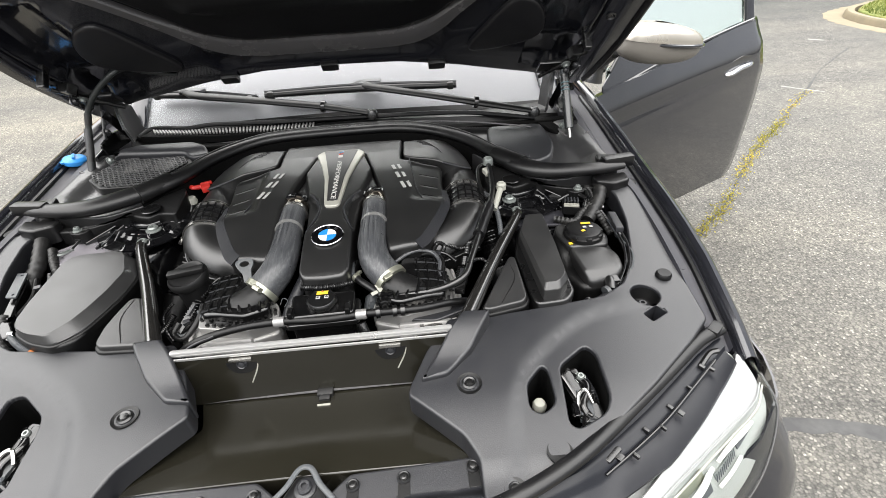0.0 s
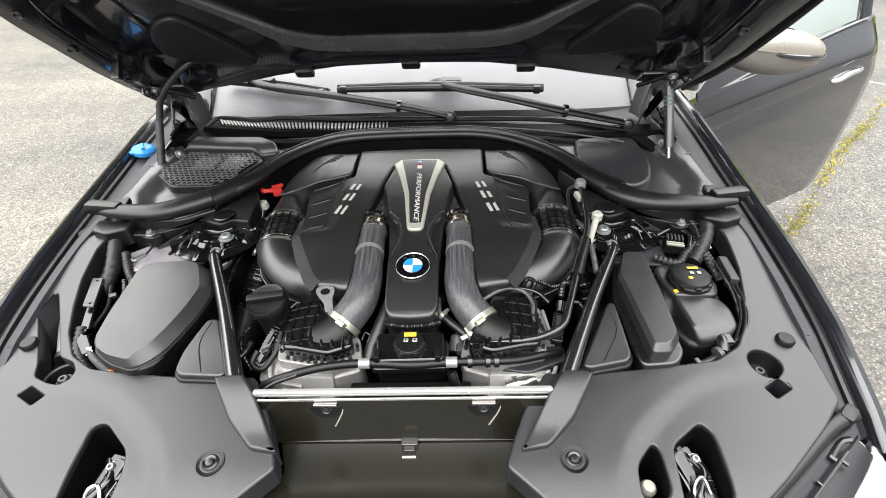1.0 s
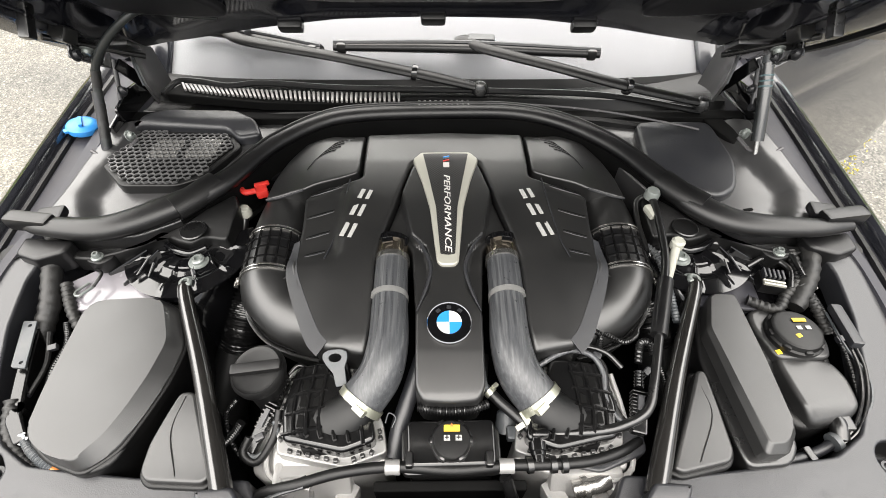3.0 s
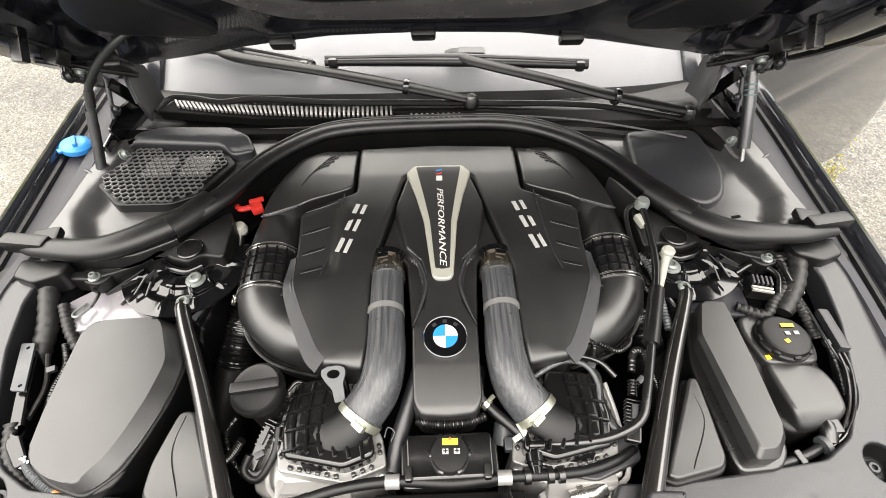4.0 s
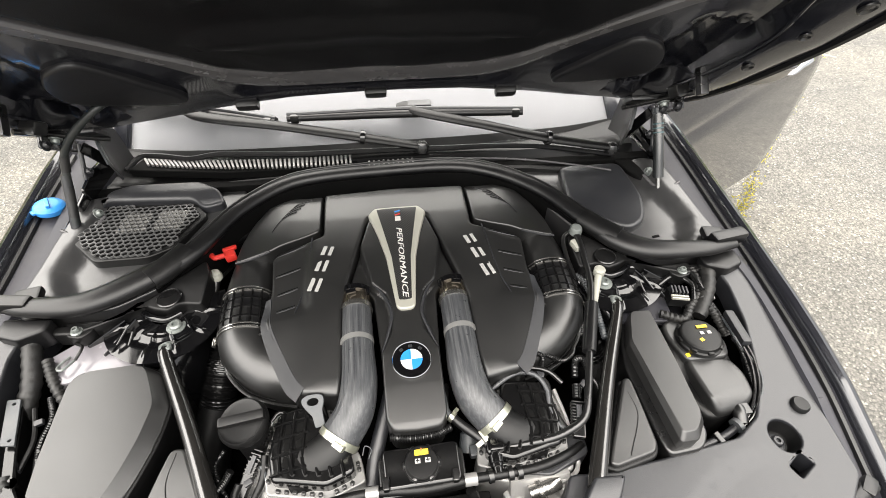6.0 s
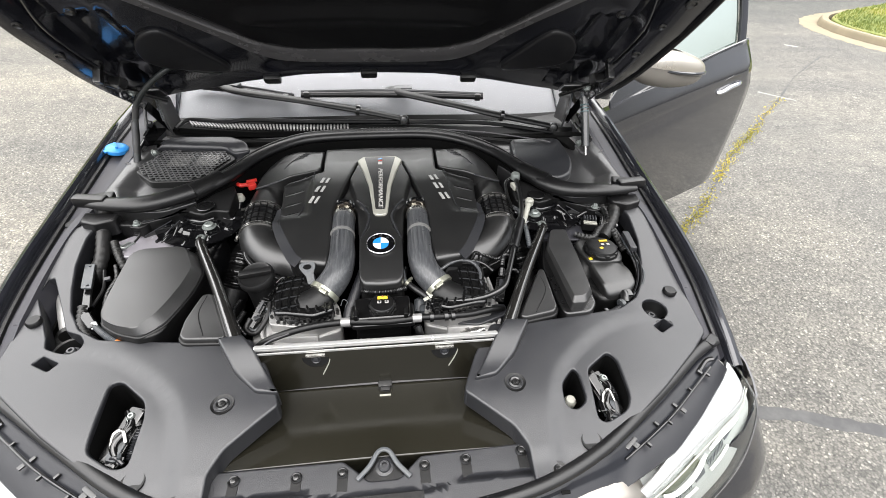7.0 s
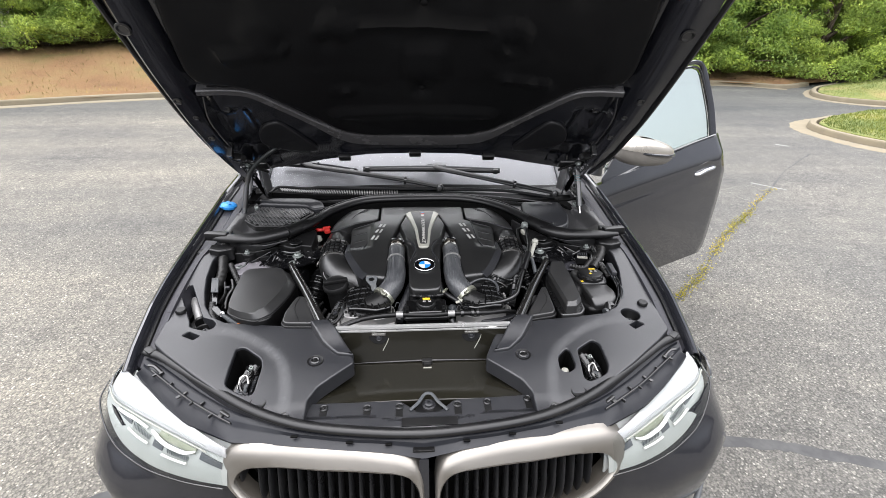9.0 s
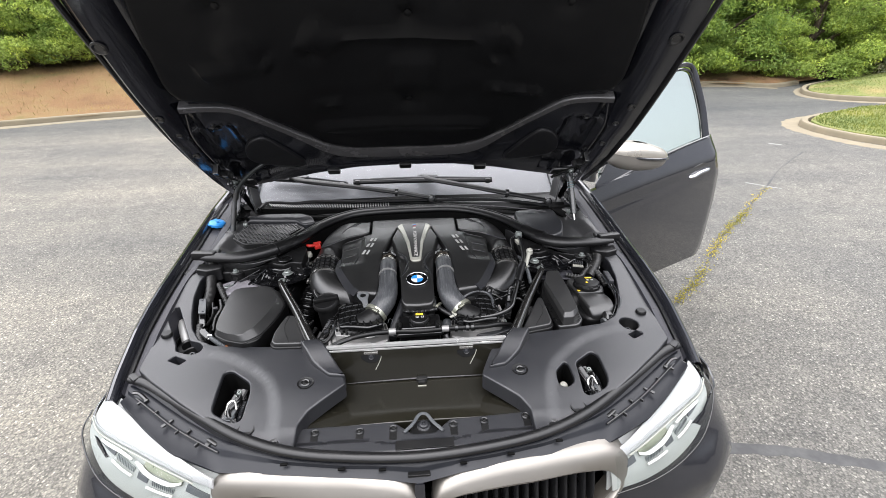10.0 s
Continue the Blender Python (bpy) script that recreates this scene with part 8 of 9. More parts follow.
part("cap_label", box(0.022, 0.007, 0.0008, pose(0.592, 0.712, 0.8668, -4, 0, 0), 0.0003), "yellow", rc, "yellow warning strip")
for x, y in ((0.585, 0.697), (0.600, 0.697)):
    part("cap_mark", box(0.008, 0.007, 0.0008, pose(x, y, 0.8672, -4, 0, 0), 0.0003), "mark", rc)
part("cap_star", box(0.008, 0.007, 0.0008, pose(0.577, 0.682, 0.8678, -4, 0, 20), 0.0003), "yellow", rc)
part("body_star", box(0.009, 0.008, 0.0008, pose(0.545, 0.663, 0.8486, 0, 0, 10), 0.0003), "yellow", res)
part("outlet", merge(tube([(0.600, 0.575, 0.815), (0.598, 0.555, 0.822), (0.594, 0.535, 0.815)], 0.012, n=12), box(0.02, 0.024, 0.02, pose(0.606, 0.556, 0.812), 0.004)), "plastic", res)
part("outlet_ring", lathe([(0.0115, -0.004), (0.014, -0.004), (0.014, 0.004), (0.0115, 0.004)], 16, pose(0.586, 0.533, 0.812, 0, 80, 20)), "pipe", res)
part("feed_pipe", tube([(0.596, 0.538, 0.808), (0.560, 0.522, 0.800), (0.500, 0.508, 0.795), (0.43, 0.497, 0.785), (0.36, 0.480, 0.77)], 0.0075, n=10), "plastic_grey", car, "black feed pipe below the reservoir")
for x, y, z in ((0.545, 0.518, 0.799), (0.505, 0.509, 0.796)):
    part("pipe_saddle", box(0.012, 0.022, 0.02, pose(x, y, z - 0.01, 0, 0, 15), 0.003), "plastic", car)
part("sensor_wire", tube([(0.610, 0.545, 0.815), (0.650, 0.575, 0.835), (0.668, 0.62, 0.845), (0.658, 0.67, 0.85), (0.652, 0.73, 0.86)], 0.0022, n=6), "pipe", car, "thin grey wire beside the reservoir")
for dx in (0.0, 0.009):
    part("brake_line", tube([(0.650 + dx, 0.665, 0.866), (0.652 + dx, 0.630, 0.856), (0.640 + dx, 0.585, 0.840), (0.612 + dx, 0.545, 0.824), (0.585 + dx, 0.528, 0.808)], 0.0024, n=8), "moulding", car, "thin dark brake line")
part("line_bracket", box(0.018, 0.082, 0.014, pose(0.655, 0.695, 0.868, -6, 0, -9), 0.004), "plastic_grey", car, "grey clip holding thin lines")
part("tab_bracket", slab(rounded(ccw([(0.645, 0.802), (0.664, 0.798), (0.661, 0.776), (0.651, 0.778), (0.650, 0.788), (0.643, 0.789)]), 0.002), 0.862, 0.866, 0.001, [disc(0.655, 0.792, 0.0035, 10)], r_hole=0.0004), "flange", car, "small bare metal tab")
mod = part("relay_module", box(0.040, 0.036, 0.022, pose(0.583, 0.792, 0.852, 0, 0, -14), 0.003), "plastic_matt", car, "small finned black relay module")
for k in range(5):
    part("fin", box(0.0042, 0.020, 0.010, pose(0.583, 0.792, 0.873, 0, 0, -14) @ pose(-0.015 + 0.0075 * k, 0.006, 0), 0.0012), "plastic_grey", mod)
part("fin_rail", merge(box(0.036, 0.004, 0.005, pose(0.583, 0.792, 0.873, 0, 0, -14) @ pose(0, -0.008, 0), 0.001), box(0.036, 0.004, 0.005, pose(0.583, 0.792, 0.873, 0, 0, -14) @ pose(0, -0.015, 0), 0.001)), "silver", mod)
for i, (p, r, mt) in enumerate((([(0.535, 0.762, 0.852), (0.575, 0.742, 0.855), (0.600, 0.765, 0.86), (0.635, 0.80, 0.87), (0.640, 0.85, 0.88)], 0.0085, "tape"),
                                ([(0.680, 0.885, 0.895), (0.672, 0.845, 0.882), (0.655, 0.805, 0.872), (0.632, 0.772, 0.862), (0.612, 0.748, 0.850)], 0.0165, "tape"),
                                ([(0.628, 0.78, 0.87), (0.640, 0.745, 0.86), (0.652, 0.70, 0.84)], 0.008, "tape"),
                                ([(0.56, 0.83, 0.86), (0.60, 0.845, 0.868), (0.625, 0.815, 0.872), (0.61, 0.775, 0.868)], 0.0055, "plastic"),
                                ([(0.61, 0.86, 0.875), (0.635, 0.845, 0.88), (0.632, 0.79, 0.882)], 0.005, "plastic"),
                                ([(-0.702, 0.885, 0.895), (-0.698, 0.850, 0.880), (-0.684, 0.775, 0.846), (-0.690, 0.720, 0.815), (-0.702, 0.665, 0.775)], 0.0165, "tape"),
                                ([(-0.66, 0.80, 0.86), (-0.635, 0.755, 0.85), (-0.615, 0.725, 0.83), (-0.60, 0.70, 0.80)], 0.009, "tape"),
                                ([(-0.62, 0.83, 0.865), (-0.60, 0.815, 0.872), (-0.605, 0.79, 0.868)], 0.003, "plastic"),
                                ([(-0.655, 0.60, 0.835), (-0.640, 0.55, 0.82), (-0.60, 0.515, 0.80), (-0.54, 0.492, 0.79), (-0.47, 0.483, 0.785)], 0.010, "tape"))):
    part("wiring_loom", tube(p, r, n=14, ribs=0.0011 if mt == "tape" else 0.0, pitch=1.15 * r), mt, car, "black taped wiring loom")
part("earth_lead", tube([(-0.604, 0.540, 0.834), (-0.588, 0.527, 0.832), (-0.568, 0.514, 0.826), (-0.552, 0.505, 0.822)], [0.005, 0.0065, 0.0075, 0.006], n=14, ribs=0.0008, pitch=0.004), "pipe", car, "pale braided earth lead")
part("loom_ring", lathe([(0.0045, 0), (0.009, 0), (0.0095, 0.002), (0.008, 0.0035), (0.0045, 0.003)], 20, pose(-0.607, 0.543, 0.834, 25, -10, 0)), "chrome", car, "bright ring terminal")
part("orange_plug", tube([(-0.552, 0.505, 0.822), (-0.536, 0.496, 0.819), (-0.514, 0.487, 0.812)], 0.0062, n=12), "orange", car, "copper-brown end of the earth lead")
part("red_plug", box(0.026, 0.014, 0.012, pose(-0.505, 0.489, 0.792), 0.003), "red", car, "small red connector")
part("hex_plug", lathe([(0, 0), (0.010, 0), (0.010, 0.012), (0, 0.013)], 6, pose(-0.425, 0.482, 0.79, 60, 0, 0)), "plastic", car)
part("side_rail", slab(rounded(ccw([(-0.706, 0.735), (-0.684, 0.735), (-0.653, 0.640), (-0.630, 0.580), (-0.600, 0.545), (-0.614, 0.532), (-0.646, 0.565), (-0.674, 0.640)]), 0.006), 0.79, 0.838, 0.004, [disc(-0.638, 0.588, 0.005, 12)]), "moulding", car, "dark side rail of the wing")
part("side_flange", slab(rounded(ccw([(-0.704, 0.733), (-0.681, 0.733), (-0.652, 0.646), (-0.676, 0.648)]), 0.003), 0.846, 0.850, 0.001, [disc(-0.688, 0.724, 0.003, 10), disc(-0.664, 0.656, 0.003, 10)], r_hole=0.0004), "pipe", car, "bare grey metal flange with two holes")
part("painted_shelf", slab(rounded(ccw([(-0.668, 0.815), (-0.63, 0.845), (-0.52, 0.850), (-0.478, 0.830), (-0.476, 0.786), (-0.54, 0.768), (-0.635, 0.752)]), 0.008), 0.82, 0.849, 0.003), "shelf", car, "pale lilac painted inner wing shelf")

# red jump terminal and neighbours
red = part("jump_terminal", merge(box(0.024, 0.026, 0.018, pose(-0.362, 1.014, 0.876, 0, 0, 25), 0.005), box(0.030, 0.010, 0.008, pose(-0.364, 1.028, 0.888, 0, 0, 20), 0.003), tube([(-0.372, 1.008, 0.892), (-0.388, 1.000, 0.895), (-0.400, 1.012, 0.892)], 0.006, n=8)), "red", car, "bright red jump terminal cover")
part("sensor_cap", lathe([(0, 0), (0.014, 0), (0.015, 0.006), (0.012, 0.016), (0.008, 0.018), (0, 0.018)], 18, pose(-0.388, 0.965, 0.868)), "cream", car, "milky sensor cap")
part("sensor_stem", tube([(-0.388, 0.965, 0.87), (-0.392, 0.94, 0.85), (-0.40, 0.90, 0.80)], 0.010, n=10), "plastic", car)
part("firewall_hose", tube([(-0.40, 1.05, 0.87), (-0.37, 1.09, 0.86), (-0.30, 1.16, 0.85)], 0.014, n=12), "rubber", car, "dark hose behind the engine")

# coil connectors and looms by the heads
for a_, b_, w in (((0.302, 0.622, 0.862), (0.283, 0.550, 0.852), 0.021), ((-0.240, 0.622, 0.852), (-0.276, 0.545, 0.818), 0.017)):
    m = along(a_, b_)
    ln = (Vector(b_) - Vector(a_)).length
    c = part("loom_connector", box(w, w * 0.8, ln * 0.62, m @ pose(0, 0, ln * 0.60), 0.003), "moulding", car, "black cable connector with a latch")
    part("connector_neck", tube([(m @ Vector((0, 0, ln * q)))[:] for q in (-0.02, 0.15, 0.32)], w * 0.36, n=12, ribs=0.0010, pitch=0.005), "moulding", c)
    for k in range(7):
        part("connector_ridge", box(w * 1.08, w * 0.86, 0.0022, m @ pose(0, 0, ln * (0.40 + 0.07 * k)), 0.0006), "plastic", c)
    part("latch", box(w * 0.45, w * 0.35, ln * 0.30, m @ pose(0, w * 0.45, ln * 0.50), 0.001), "plastic_grey", c)
    for k, mt in enumerate(("red", "cream", "plastic", "red")):
        p0 = m @ Vector(((k - 1.5) * w * 0.22, w * 0.15, ln * 0.90))
        part("wire", tube([p0[:], (m @ Vector(((k - 1.5) * w * 0.20, w * 0.2, ln * 1.0)))[:], (m @ Vector(((k - 1.5) * w * 0.12, w * 0.05, ln * 1.10)))[:]], 0.0011, n=6), mt, c)
part("wire_sleeve", tube([(-0.276, 0.540, 0.818), (-0.285, 0.527, 0.812), (-0.272, 0.521, 0.812), (-0.254, 0.533, 0.820), (-0.244, 0.552, 0.830), (-0.250, 0.565, 0.834)], 0.0042, n=10), "pipe", car, "pale grey wire sleeve by the head")
part("wire_sleeve", tube([(0.150, 0.638, 0.858), (0.180, 0.651, 0.869), (0.208, 0.657, 0.871), (0.235, 0.648, 0.867), (0.247, 0.622, 0.861), (0.244, 0.590, 0.854), (0.254, 0.560, 0.850), (0.276, 0.545, 0.848)], 0.0042, n=10), "rubber_dusty", car, "grey wire sleeve over the cam cover")
for p, r, mt in (([(0.306, 0.640, 0.86), (0.315, 0.668, 0.868), (0.330, 0.672, 0.866), (0.335, 0.655, 0.86)], 0.006, "plastic"),
                 ([(0.283, 0.545, 0.842), (0.262, 0.56, 0.845), (0.250, 0.60, 0.85), (0.252, 0.64, 0.853), (0.225, 0.662, 0.856), (0.175, 0.66, 0.852)], 0.0055, "plastic_matt"),
                 ([(0.178, 0.668, 0.852), (0.22, 0.675, 0.853), (0.262, 0.665, 0.85), (0.285, 0.64, 0.845)], 0.0045, "plastic"),
                 ([(0.235, 0.68, 0.85), (0.248, 0.70, 0.855), (0.262, 0.695, 0.85), (0.255, 0.672, 0.845)], 0.005, "plastic"),
                 ([(-0.285, 0.545, 0.825), (-0.292, 0.525, 0.815), (-0.27, 0.515, 0.81), (-0.248, 0.545, 0.826), (-0.245, 0.58, 0.838)], 0.006, "plastic_matt"),
                 ([(-0.300, 0.565, 0.83), (-0.315, 0.55, 0.815), (-0.335, 0.54, 0.80)], 0.006, "plastic"),
                 ([(-0.238, 0.632, 0.85), (-0.225, 0.645, 0.853), (-0.21, 0.640, 0.85)], 0.003, "plastic"),
                 ([(-0.225, 0.625, 0.846), (-0.20, 0.618, 0.845), (-0.17, 0.625, 0.842)], 0.007, "plastic")):
    part("loom_branch", tube(p, r, n=10, ribs=0.0008 if mt == "plastic" and r > 0.0045 else 0.0, pitch=0.0035), mt, car, "thin corrugated cable sleeve")
part("lower_hose", tube([(-0.030, 0.660, 0.858), (-0.045, 0.615, 0.846), (-0.064, 0.560, 0.826), (-0.072, 0.520, 0.808)], 0.013, n=14), "plastic_grey", car, "dark water hose beside the spine")
part("lower_pipe", tube([(0.068, 0.66, 0.85), (0.062, 0.62, 0.856), (0.060, 0.595, 0.858)], 0.007, n=10), "plastic", car)
part("small_motor", merge(lathe([(0, 0), (0.016, 0), (0.016, 0.03), (0.010, 0.036), (0, 0.036)], 16, pose(0.095, 0.555, 0.80, -60, 20, 0)), box(0.02, 0.02, 0.016, pose(0.105, 0.548, 0.81), 0.004)), "pipe", car, "grey actuator")
part("wire_clip", tube([(-0.085, 0.560, 0.835), (-0.080, 0.572, 0.842), (-0.070, 0.566, 0.84), (-0.075, 0.553, 0.835)], 0.0010, n=6), "pipe", car)
part("dark_shield", slab(rounded(ccw([(0.225, 0.492), (0.30, 0.52), (0.30, 0.555), (0.18, 0.55), (0.17, 0.505)]), 0.01), 0.70, 0.818, 0.004), "plastic_grey", car, "dark plate below the line")
part("shield_mark", box(0.022, 0.012, 0.0008, pose(0.192, 0.522, 0.8182, 0, 0, -20), 0.0003), "alu", car)
part("steel_tube", merge(tube([(0.185, 0.475, 0.80), (0.215, 0.48, 0.805), (0.235, 0.487, 0.80)], 0.013, n=14), lathe([(0.013, -0.004), (0.017, -0.004), (0.017, 0.004), (0.013, 0.004)], 16, pose(0.20, 0.477, 0.803, 0, 90, 10))), "steel", car, "polished steel tube by the rail")
part("drain_elbow", tube([(0.085, 0.482, 0.84), (0.092, 0.470, 0.82), (0.10, 0.462, 0.79)], 0.009, n=12), "plastic", car)
part("belt_cover", slab(rounded(ccw([(-0.10, 0.475), (0.12, 0.475), (0.12, 0.49), (-0.10, 0.49)]), 0.004), 0.66, 0.80, 0.003), "shadow_black", car)
part("white_bracket", merge(box(0.030, 0.034, 0.010, pose(-0.222, 0.500, 0.797, -25, 0, 8), 0.005), box(0.014, 0.04, 0.03, pose(-0.236, 0.493, 0.782, -15, 0, 8), 0.005)), "alu", car, "pale cast bracket at the front of the head")

# ---- scuttle side trays, cabin filter grille, main seal ----
FOLD = [(0.88, 0.625), (0.935, 0.665), (0.985, 0.690), (1.04, 0.682), (1.10, 0.662), (1.2, 0.655)]


def tray_top(x, y):
    edge = lerp_at(FOLD, y)
    return 0.893 + 0.010 * smooth01(0.98, 1.15, y) + 0.020 * smooth01(edge - 0.030, edge + 0.026, abs(x))


for s in (-1, 1):
    tray = [(s * x, y) for x, y in ((0.42, 1.00), (0.49, 0.925), (0.56, 0.885), (0.735, 0.885), (0.728, 1.05), (0.715, 1.20), (0.60, 1.24), (0.36, 1.235), (0.33, 1.16))]
    ob = part("scuttle_tray", slab(rounded(ccw(tray), 0.015, 2), 0.80, tray_top, 0.006, step=0.012), "tray", car, "charcoal scuttle side cover")
    # Black box paints the slot's shadow onto the tray.
    part("tray_slot", box(0.018, 0.006, 0.004, pose(s * 0.598, 0.945, tray_top(s * 0.598, 0.945) - 0.002, 0, 0, s * 10), 0.001), "shadow_black", ob)
hump = [(0.425, 1.06), (0.44, 1.205), (0.61, 1.205), (0.612, 1.06), (0.590, 0.990), (0.545, 0.962), (0.50, 0.985)]
part("tray_hump", slab(rounded(ccw(hump), 0.03, 4), 0.88, lambda x, y: 0.913 + 0.008 * smooth01(0.98, 1.10, y), 0.010, step=0.03), "plastic_grey", car, "raised charcoal cover panel")
vent = [(-0.688, 1.072), (-0.624, 1.008), (-0.522, 1.008), (-0.480, 1.030), (-0.432, 1.125), (-0.462, 1.165), (-0.655, 1.178)]
vent_ob = part("filter_grille", slab(rounded(ccw(inset(ccw(vent), -0.008)), 0.012, 3), 0.89, 0.914, 0.004), "plastic_matt", car, "black honeycomb cabin filter grille")
part("grille_hood", slab(rounded(ccw([(-0.668, 1.172), (-0.655, 1.215), (-0.610, 1.235), (-0.455, 1.230), (-0.405, 1.195), (-0.385, 1.155), (-0.432, 1.140), (-0.462, 1.172), (-0.655, 1.183)]), 0.014, 3), 0.89, lambda x, y: 0.925 + 0.012 * smooth01(1.16, 1.2, y), 0.008, step=0.02), "plastic_grey", vent_ob, "smooth hood behind the grille")
# Black floor puts the shadow behind the mesh into its colour.
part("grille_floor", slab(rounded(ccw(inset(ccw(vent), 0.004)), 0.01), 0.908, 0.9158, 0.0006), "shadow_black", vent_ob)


def honeycomb():
    test = within(inset(ccw(vent), 0.004))
    bm = bmesh.new()
    R = 0.0081
    dx, dy = R * math.sqrt(3), R * 1.5
    for j in range(24):
        for i in range(30):
            cx, cy = -0.70 + dx * (i + 0.5 * (j % 2)), 1.0 + dy * j
            if not test(cx, cy):
                continue
            ring = []
            for k, z in ((1.0, 0.913), (0.99, 0.919), (0.84, 0.919), (0.82, 0.913)):
                ring.append([bm.verts.new((cx + R * k * math.cos(math.pi / 6 + math.pi / 3 * a), cy + R * k * math.sin(math.pi / 6 + math.pi / 3 * a), z)) for a in range(6)])
            for lo, hi in zip(ring, ring[1:]):
                for a in range(6):
                    bm.faces.new((lo[a], lo[(a + 1) % 6], hi[(a + 1) % 6], hi[a]))
    return bm


part("honeycomb", honeycomb(), "mesh", vent_ob, "fine honeycomb mesh")
for gx in (-0.612, -0.535):
    part("filter_glint", slab(rounded(ccw([(gx, 1.085), (gx + 0.062, 1.082), (gx + 0.068, 1.145), (gx + 0.006, 1.150)]), 0.006), 0.9159, 0.9164, 0.0002), "steel", vent_ob, "pale filter seen through the mesh")

seal = [(-0.738, 0.888, 0.922), (-0.693, 0.880, 0.925), (-0.590, 0.880, 0.922), (-0.490, 0.937, 0.922), (-0.420, 0.998, 0.925), (-0.355, 1.108, 0.928), (-0.264, 1.190, 0.930), (-0.168, 1.218, 0.932), (0.01, 1.226, 0.933), (0.172, 1.222, 0.932), (0.283, 1.178, 0.930), (0.374, 1.098, 0.927), (0.437, 0.999, 0.923), (0.484, 0.925, 0.921), (0.545, 0.883, 0.921), (0.66, 0.868, 0.924), (0.738, 0.876, 0.922)]
ms = part("main_seal", tube(seal, [0.012, 0.020, 0.026, 0.028, 0.024, 0.021, 0.020, 0.020, 0.020, 0.020, 0.020, 0.021, 0.024, 0.028, 0.026, 0.020, 0.012], n=16, per=8, flat=0.75), "rubber", car, "thick black rubber seal arching round the engine")
part("seal_lip", tube([(x, y + 0.012, z + 0.012) for x, y, z in seal[3:14]], 0.006, n=10), "rubber", ms, "thin upper lip of the seal")
# Black skirt paints the shadow under the seal.
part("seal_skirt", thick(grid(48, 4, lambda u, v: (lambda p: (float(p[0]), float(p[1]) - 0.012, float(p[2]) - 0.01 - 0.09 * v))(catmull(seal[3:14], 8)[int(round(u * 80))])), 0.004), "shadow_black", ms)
for s in (-1, 1):
    part("seal_joint", tube([(s * 0.432, 0.995, 0.925), (s * 0.462, 0.955, 0.924), (s * 0.490, 0.925, 0.923)], 0.0275, n=16, flat=0.8), "plastic_matt", ms, "moulded joint in the seal")
    part("seal_foot", merge(box(0.085, 0.028, 0.030, pose(s * 0.725, 0.888, 0.915, 0, 0, s * 8), 0.008), box(0.045, 0.035, 0.018, pose(s * 0.70, 0.905, 0.918, 0, 0, s * -12), 0.006)), "rubber", ms, "rubber end block of the seal")
    ap = [(s * x, y) for x, y in ((0.40, 0.985), (0.475, 0.915), (0.56, 0.868), (0.66, 0.860), (0.66, 0.842), (0.62, 0.838), (0.585, 0.852), (0.533, 0.877), (0.512, 0.893), (0.487, 0.880), (0.459, 0.873), (0.438, 0.886), (0.395, 0.880), (0.385, 0.95))]
    part("seal_apron", slab(rounded(ccw(ap), 0.008), 0.85, lambda x, y: 0.884 + 0.022 * smooth01(0.86, 0.95, y), 0.005, step=0.02), "plastic_matt", ms, "black apron under the seal")
    part("apron_ear", slab(rounded(ccw([(s * 0.585, 0.868), (s * 0.645, 0.868), (s * 0.632, 0.835), (s * 0.605, 0.828), (s * 0.590, 0.842)]), 0.008), 0.855, 0.882, 0.004), "plastic_matt", ms)
    part("ear_bolt", torx(pose(s * 0.615, 0.845, 0.882), 0.007), "bolt", ms)
    part("apron_boss", lathe([(0.022, 0), (0.024, 0.0015), (0.022, 0.003), (0.020, 0.0015)], 24, pose(s * 0.455, 0.895, 0.897)), "plastic", ms)
    shoe = [(s * x, y) for x, y in ((0.655, 0.865), (0.745, 0.875), (0.742, 0.835), (0.70, 0.82), (0.66, 0.838))]
    part("seal_shoe", slab(rounded(ccw(shoe), 0.008), 0.86, 0.905, 0.006), "rubber", ms)

# washer filler cap
wc = part("washer_cap", lathe([(0, 0), (0.030, 0), (0.032, 0.004), (0.032, 0.012), (0.027, 0.018), (0.018, 0.020), (0, 0.020)], 30, pose(-0.786, 1.186, 0.914, -4, 8, 0)), "blue_cap", car, "bright blue washer filler cap")
part("cap_tab", box(0.022, 0.016, 0.006, pose(-0.802, 1.166, 0.924, 0, 8, 50), 0.002), "blue_cap", wc)
part("cap_ridge", box(0.008, 0.042, 0.006, pose(-0.784, 1.186, 0.933, -4, 8, 30), 0.002), "blue_cap", wc)

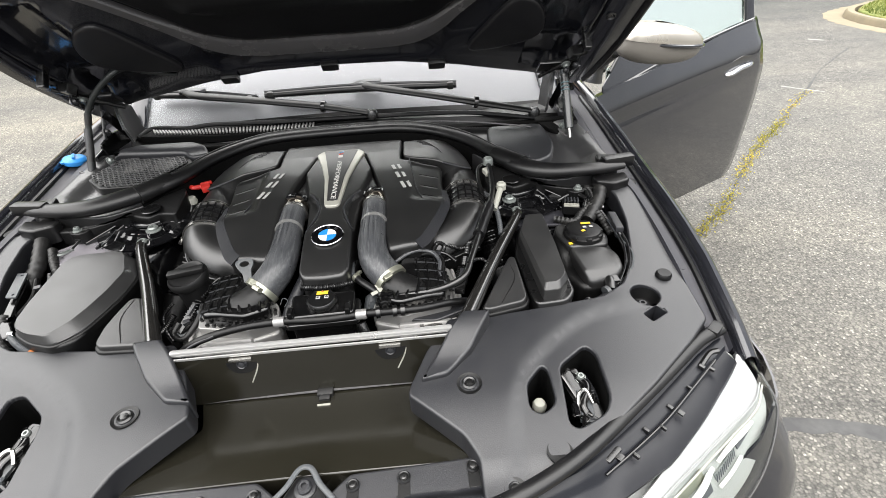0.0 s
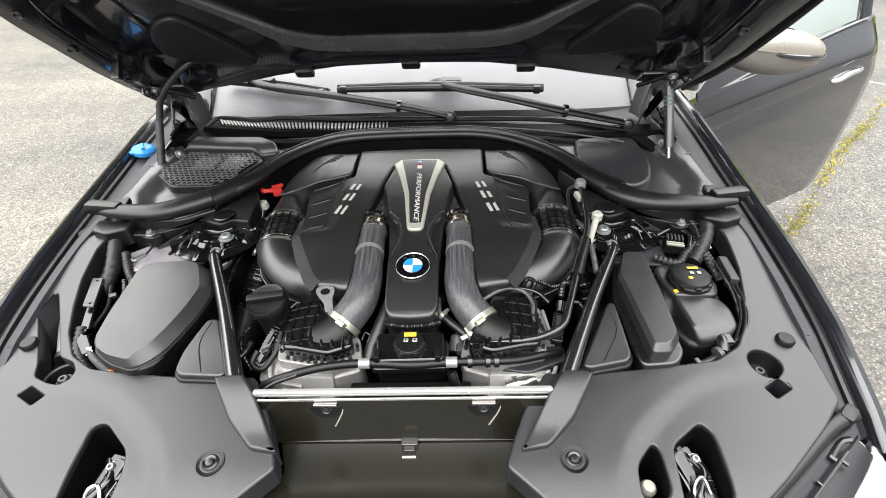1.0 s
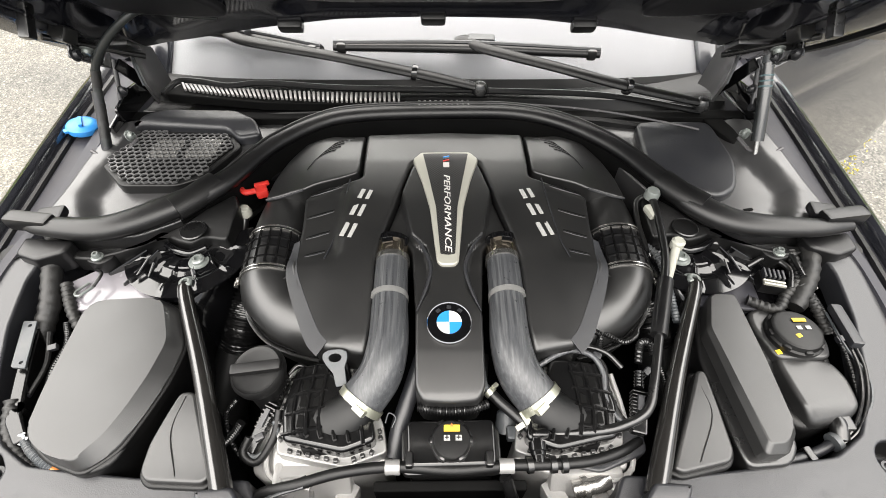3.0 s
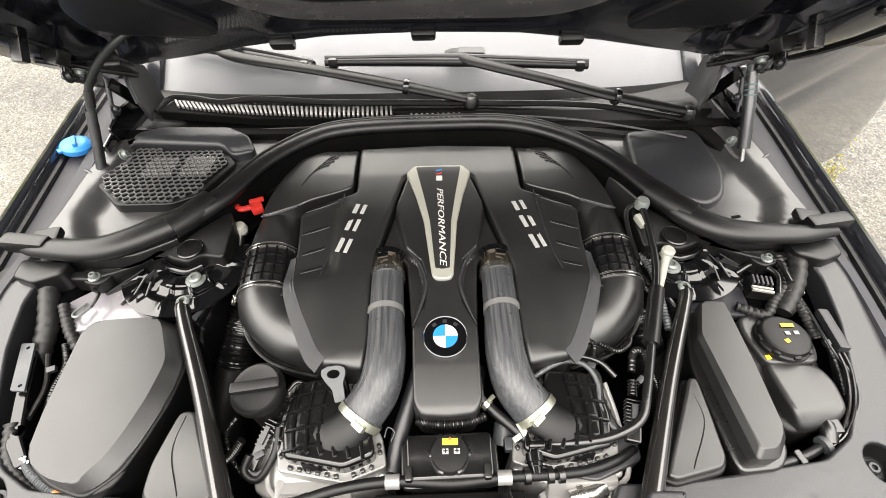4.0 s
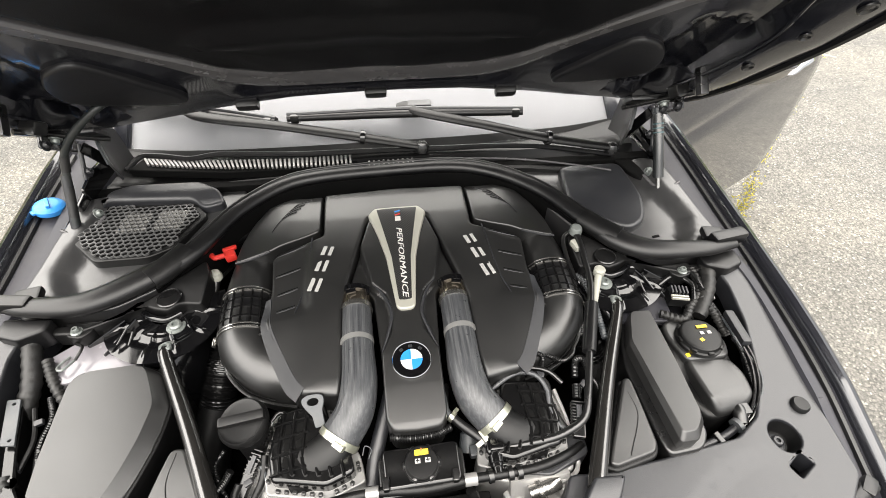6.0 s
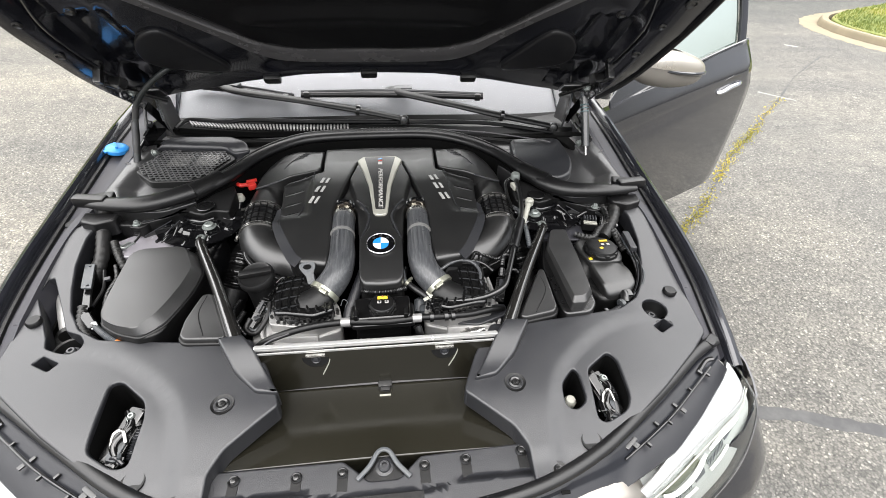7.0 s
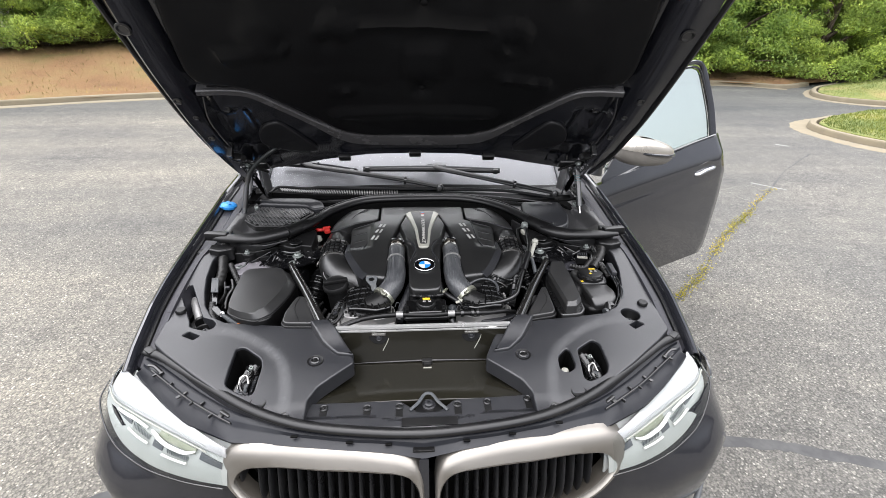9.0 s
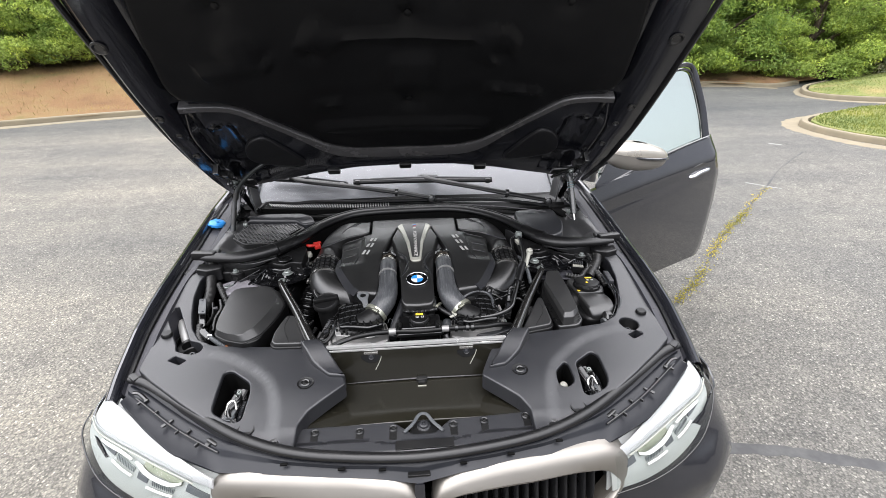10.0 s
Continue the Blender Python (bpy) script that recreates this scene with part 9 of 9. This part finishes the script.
# ---- bonnet hinges, gas struts ----
for s in (-1, 1):
    hinge = part("bonnet_hinge", merge(
        slab(rounded(ccw([(-0.06, -0.02), (0.10, -0.03), (0.12, 0.01), (0.0, 0.03), (-0.07, 0.02)]), 0.01), 0, 0.006, 0.002),
    ), "gloss_black", car, "black steel bonnet hinge")
    hinge.matrix_basis = pose(s * 0.70, 1.26, 0.94, 0, 90, 0) @ pose(0, 0, 0, 0, 0, 90)
    part("hinge_arm", merge(box(0.006, 0.026, 0.115, along((s * 0.702, 1.238, 1.075), (s * 0.680, 1.297, 0.970)) @ pose(0, 0, 0.057), 0.002), box(0.010, 0.11, 0.035, pose(s * 0.695, 1.20, 1.06, -38, 0, 0), 0.004), box(0.012, 0.16, 0.022, pose(s * 0.705, 1.24, 0.925, 6, 0, 0), 0.004)), "gloss_black", car, "black hinge links")
    part("hinge_link", merge(rod((s * 0.698, 1.272, 1.032), (s * 0.700, 1.217, 0.946), 0.0048, 10), lathe([(0, -0.005), (0.008, -0.005), (0.008, 0.005), (0, 0.005)], 14, pose(s * 0.700, 1.217, 0.946, 0, 90, 0))), "plastic_grey", car, "thin grey hinge link")
    # Black plate paints the shadow of the pocket below the hinge.
    part("hinge_well_dark", slab(rounded(ccw([(s * 0.60, 1.235), (s * 0.625, 1.165), (s * 0.665, 1.10), (s * 0.715, 1.095), (s * 0.72, 1.12), (s * 0.675, 1.135), (s * 0.645, 1.24)]), 0.008), 0.85, lambda x, y: 0.915 - 0.02 * smooth01(1.16, 1.10, y), 0.004, step=0.03), "shadow_black", car, "black plate standing in for the shadowed hinge well")
    part("hinge_tongue", tube([(s * 0.648, 1.14, 0.922), (s * 0.665, 1.105, 0.912), (s * 0.70, 1.092, 0.914), (s * 0.725, 1.10, 0.922)], 0.004, n=8), "rib", car)
    for k, (x, y, z) in enumerate(((0.685, 1.225, 0.985), (0.700, 1.215, 1.06), (0.672, 1.19, 1.075), (0.69, 1.165, 1.095), (0.66, 1.14, 0.93))):
        part("hinge_bolt", torx(pose(s * x, y, z, 0, -s * 70, 0), 0.008), "bolt" if k in (1, 4) else "plastic_grey", car)
    clut = part("hinge_bracket", merge(box(0.10, 0.012, 0.05, Matrix.Translation(bon(s * 0.655, -0.06, 0.03)) @ pose(0, 0, 0, 50, 0, 0), 0.004), box(0.04, 0.03, 0.03, Matrix.Translation(bon(s * 0.69, 0.02, 0.025)) @ pose(0, 0, 0, 50, 0, s * 20), 0.006), box(0.02, 0.06, 0.02, Matrix.Translation(bon(s * 0.705, 0.09, 0.02)) @ pose(0, 0, 0, 50, 0, 0), 0.004), rod(bon(s * 0.62, -0.09, 0.04)[:], bon(s * 0.72, 0.05, 0.03)[:], 0.006)), "plastic", bonnet, "black hinge bracket under the bonnet")
    part("bracket_bolt", torx(Matrix.Translation(bon(s * 0.675, 0.0, 0.045)) @ BN.to_track_quat("Z", "Y").to_matrix().to_4x4(), 0.009), "bolt", clut)
strut = part("gas_strut", tube([(0.668, 1.108, 0.935), (0.666, 1.15, 1.0), (0.664, 1.195, 1.062)], 0.0125, n=18), "pipe_dark", car, "dark bonnet gas strut")
part("strut_rod", rod((0.670, 1.092, 0.905), (0.668, 1.112, 0.94), 0.005), "steel", strut)
for k in range(3):
    c = Vector((0.6648, 1.168 + 0.006 * k, 1.026 + 0.0085 * k))
    part("strut_label", lathe([(0.0124, -0.0016), (0.0128, -0.0016), (0.0128, 0.0016), (0.0124, 0.0016)], 18, along(c[:], (c + Vector((-0.002, 0.045, 0.062)))[:])), "blue_grey", strut, "thin blue-grey label stripe")
part("strut_end", lathe([(0, -0.012), (0.010, -0.012), (0.011, 0.0), (0.010, 0.014), (0, 0.016)], 14, along((0.664, 1.195, 1.062), (0.662, 1.24, 1.12))), "pipe", strut)
part("gas_strut", tube([(-0.700, 1.110, 0.915), (-0.695, 1.14, 0.97), (-0.690, 1.165, 1.02)], 0.010, n=14), "plastic_grey", car, "grey bonnet gas strut behind a hose")
wh = part("washer_hose", tube([(-0.697, 1.112, 0.925), (-0.690, 1.155, 1.000), (-0.676, 1.175, 1.060), (-0.636, 1.178, 1.108), (-0.578, 1.182, 1.152), (-0.545, 1.205, 1.162), (-0.50, 1.235, 1.14), (-0.44, 1.255, 1.125)], [0.0075, 0.0080, 0.0076, 0.0078, 0.0072, 0.0065, 0.005, 0.004], n=14), "hose_green", car, "grey-green sleeved washer hose")
for p, q in (((-0.693, 1.138, 0.968), (-0.690, 1.155, 1.0)), ((-0.683, 1.165, 1.03), (-0.676, 1.175, 1.06)), ((-0.696, 1.12, 0.94), (-0.693, 1.138, 0.968))):
    part("hose_tape", tube([p, tuple((Vector(p) + Vector(q)) / 2), q], 0.0088, n=14, per=2), "tape", wh)


# ---- small cables and clips beside the boxes ----
for p, r_, mt in (([(-0.640, 0.735, 0.838), (-0.628, 0.70, 0.828), (-0.632, 0.655, 0.822), (-0.622, 0.60, 0.812)], 0.005, "plastic"),
                  ([(-0.655, 0.715, 0.842), (-0.640, 0.66, 0.830), (-0.645, 0.60, 0.822), (-0.630, 0.55, 0.812), (-0.59, 0.512, 0.80)], 0.004, "plastic_matt"),
                  ([(-0.612, 0.80, 0.858), (-0.625, 0.775, 0.862), (-0.638, 0.785, 0.858), (-0.630, 0.81, 0.852)], 0.0025, "bolt"),
                  ([(0.660, 0.60, 0.815), (0.668, 0.66, 0.83), (0.662, 0.72, 0.845), (0.650, 0.77, 0.86)], 0.004, "plastic"),
                  ([(0.30, 0.60, 0.842), (0.318, 0.63, 0.850), (0.345, 0.64, 0.842), (0.36, 0.62, 0.82)], 0.004, "plastic"),
                  ([(0.27, 0.70, 0.848), (0.30, 0.685, 0.846), (0.325, 0.70, 0.84), (0.345, 0.735, 0.82)], 0.0045, "plastic"),
                  ([(-0.315, 0.60, 0.832), (-0.33, 0.58, 0.82), (-0.318, 0.548, 0.81), (-0.295, 0.52, 0.80)], 0.0035, "plastic")):
    part("thin_cable", tube(p, r_, n=8, ribs=0.0006 if mt == "plastic" else 0.0, pitch=0.004), mt, car, "thin dark cable sleeve")
for x, y, z, a in ((-0.640, 0.690, 0.836, 20), (-0.648, 0.610, 0.826, -10), (0.664, 0.690, 0.842, 15), (0.318, 0.630, 0.852, 40), (-0.270, 0.545, 0.826, 30), (0.245, 0.655, 0.858, -25)):
    part("cable_clip", box(0.014, 0.010, 0.009, pose(x, y, z - 0.004, 10, 0, a), 0.002), "plastic_grey", car, "small plastic cable clip")
for s in (-1, 1):
    part("head_edge", tube([(EX + s * x, y, z) for x, y, z in ((0.262, 0.64, 0.822), (0.270, 0.575, 0.812), (0.263, 0.50, 0.806), (0.20, 0.480, 0.802))], 0.004, n=8), "alu", car, "machined edge of the head casting")
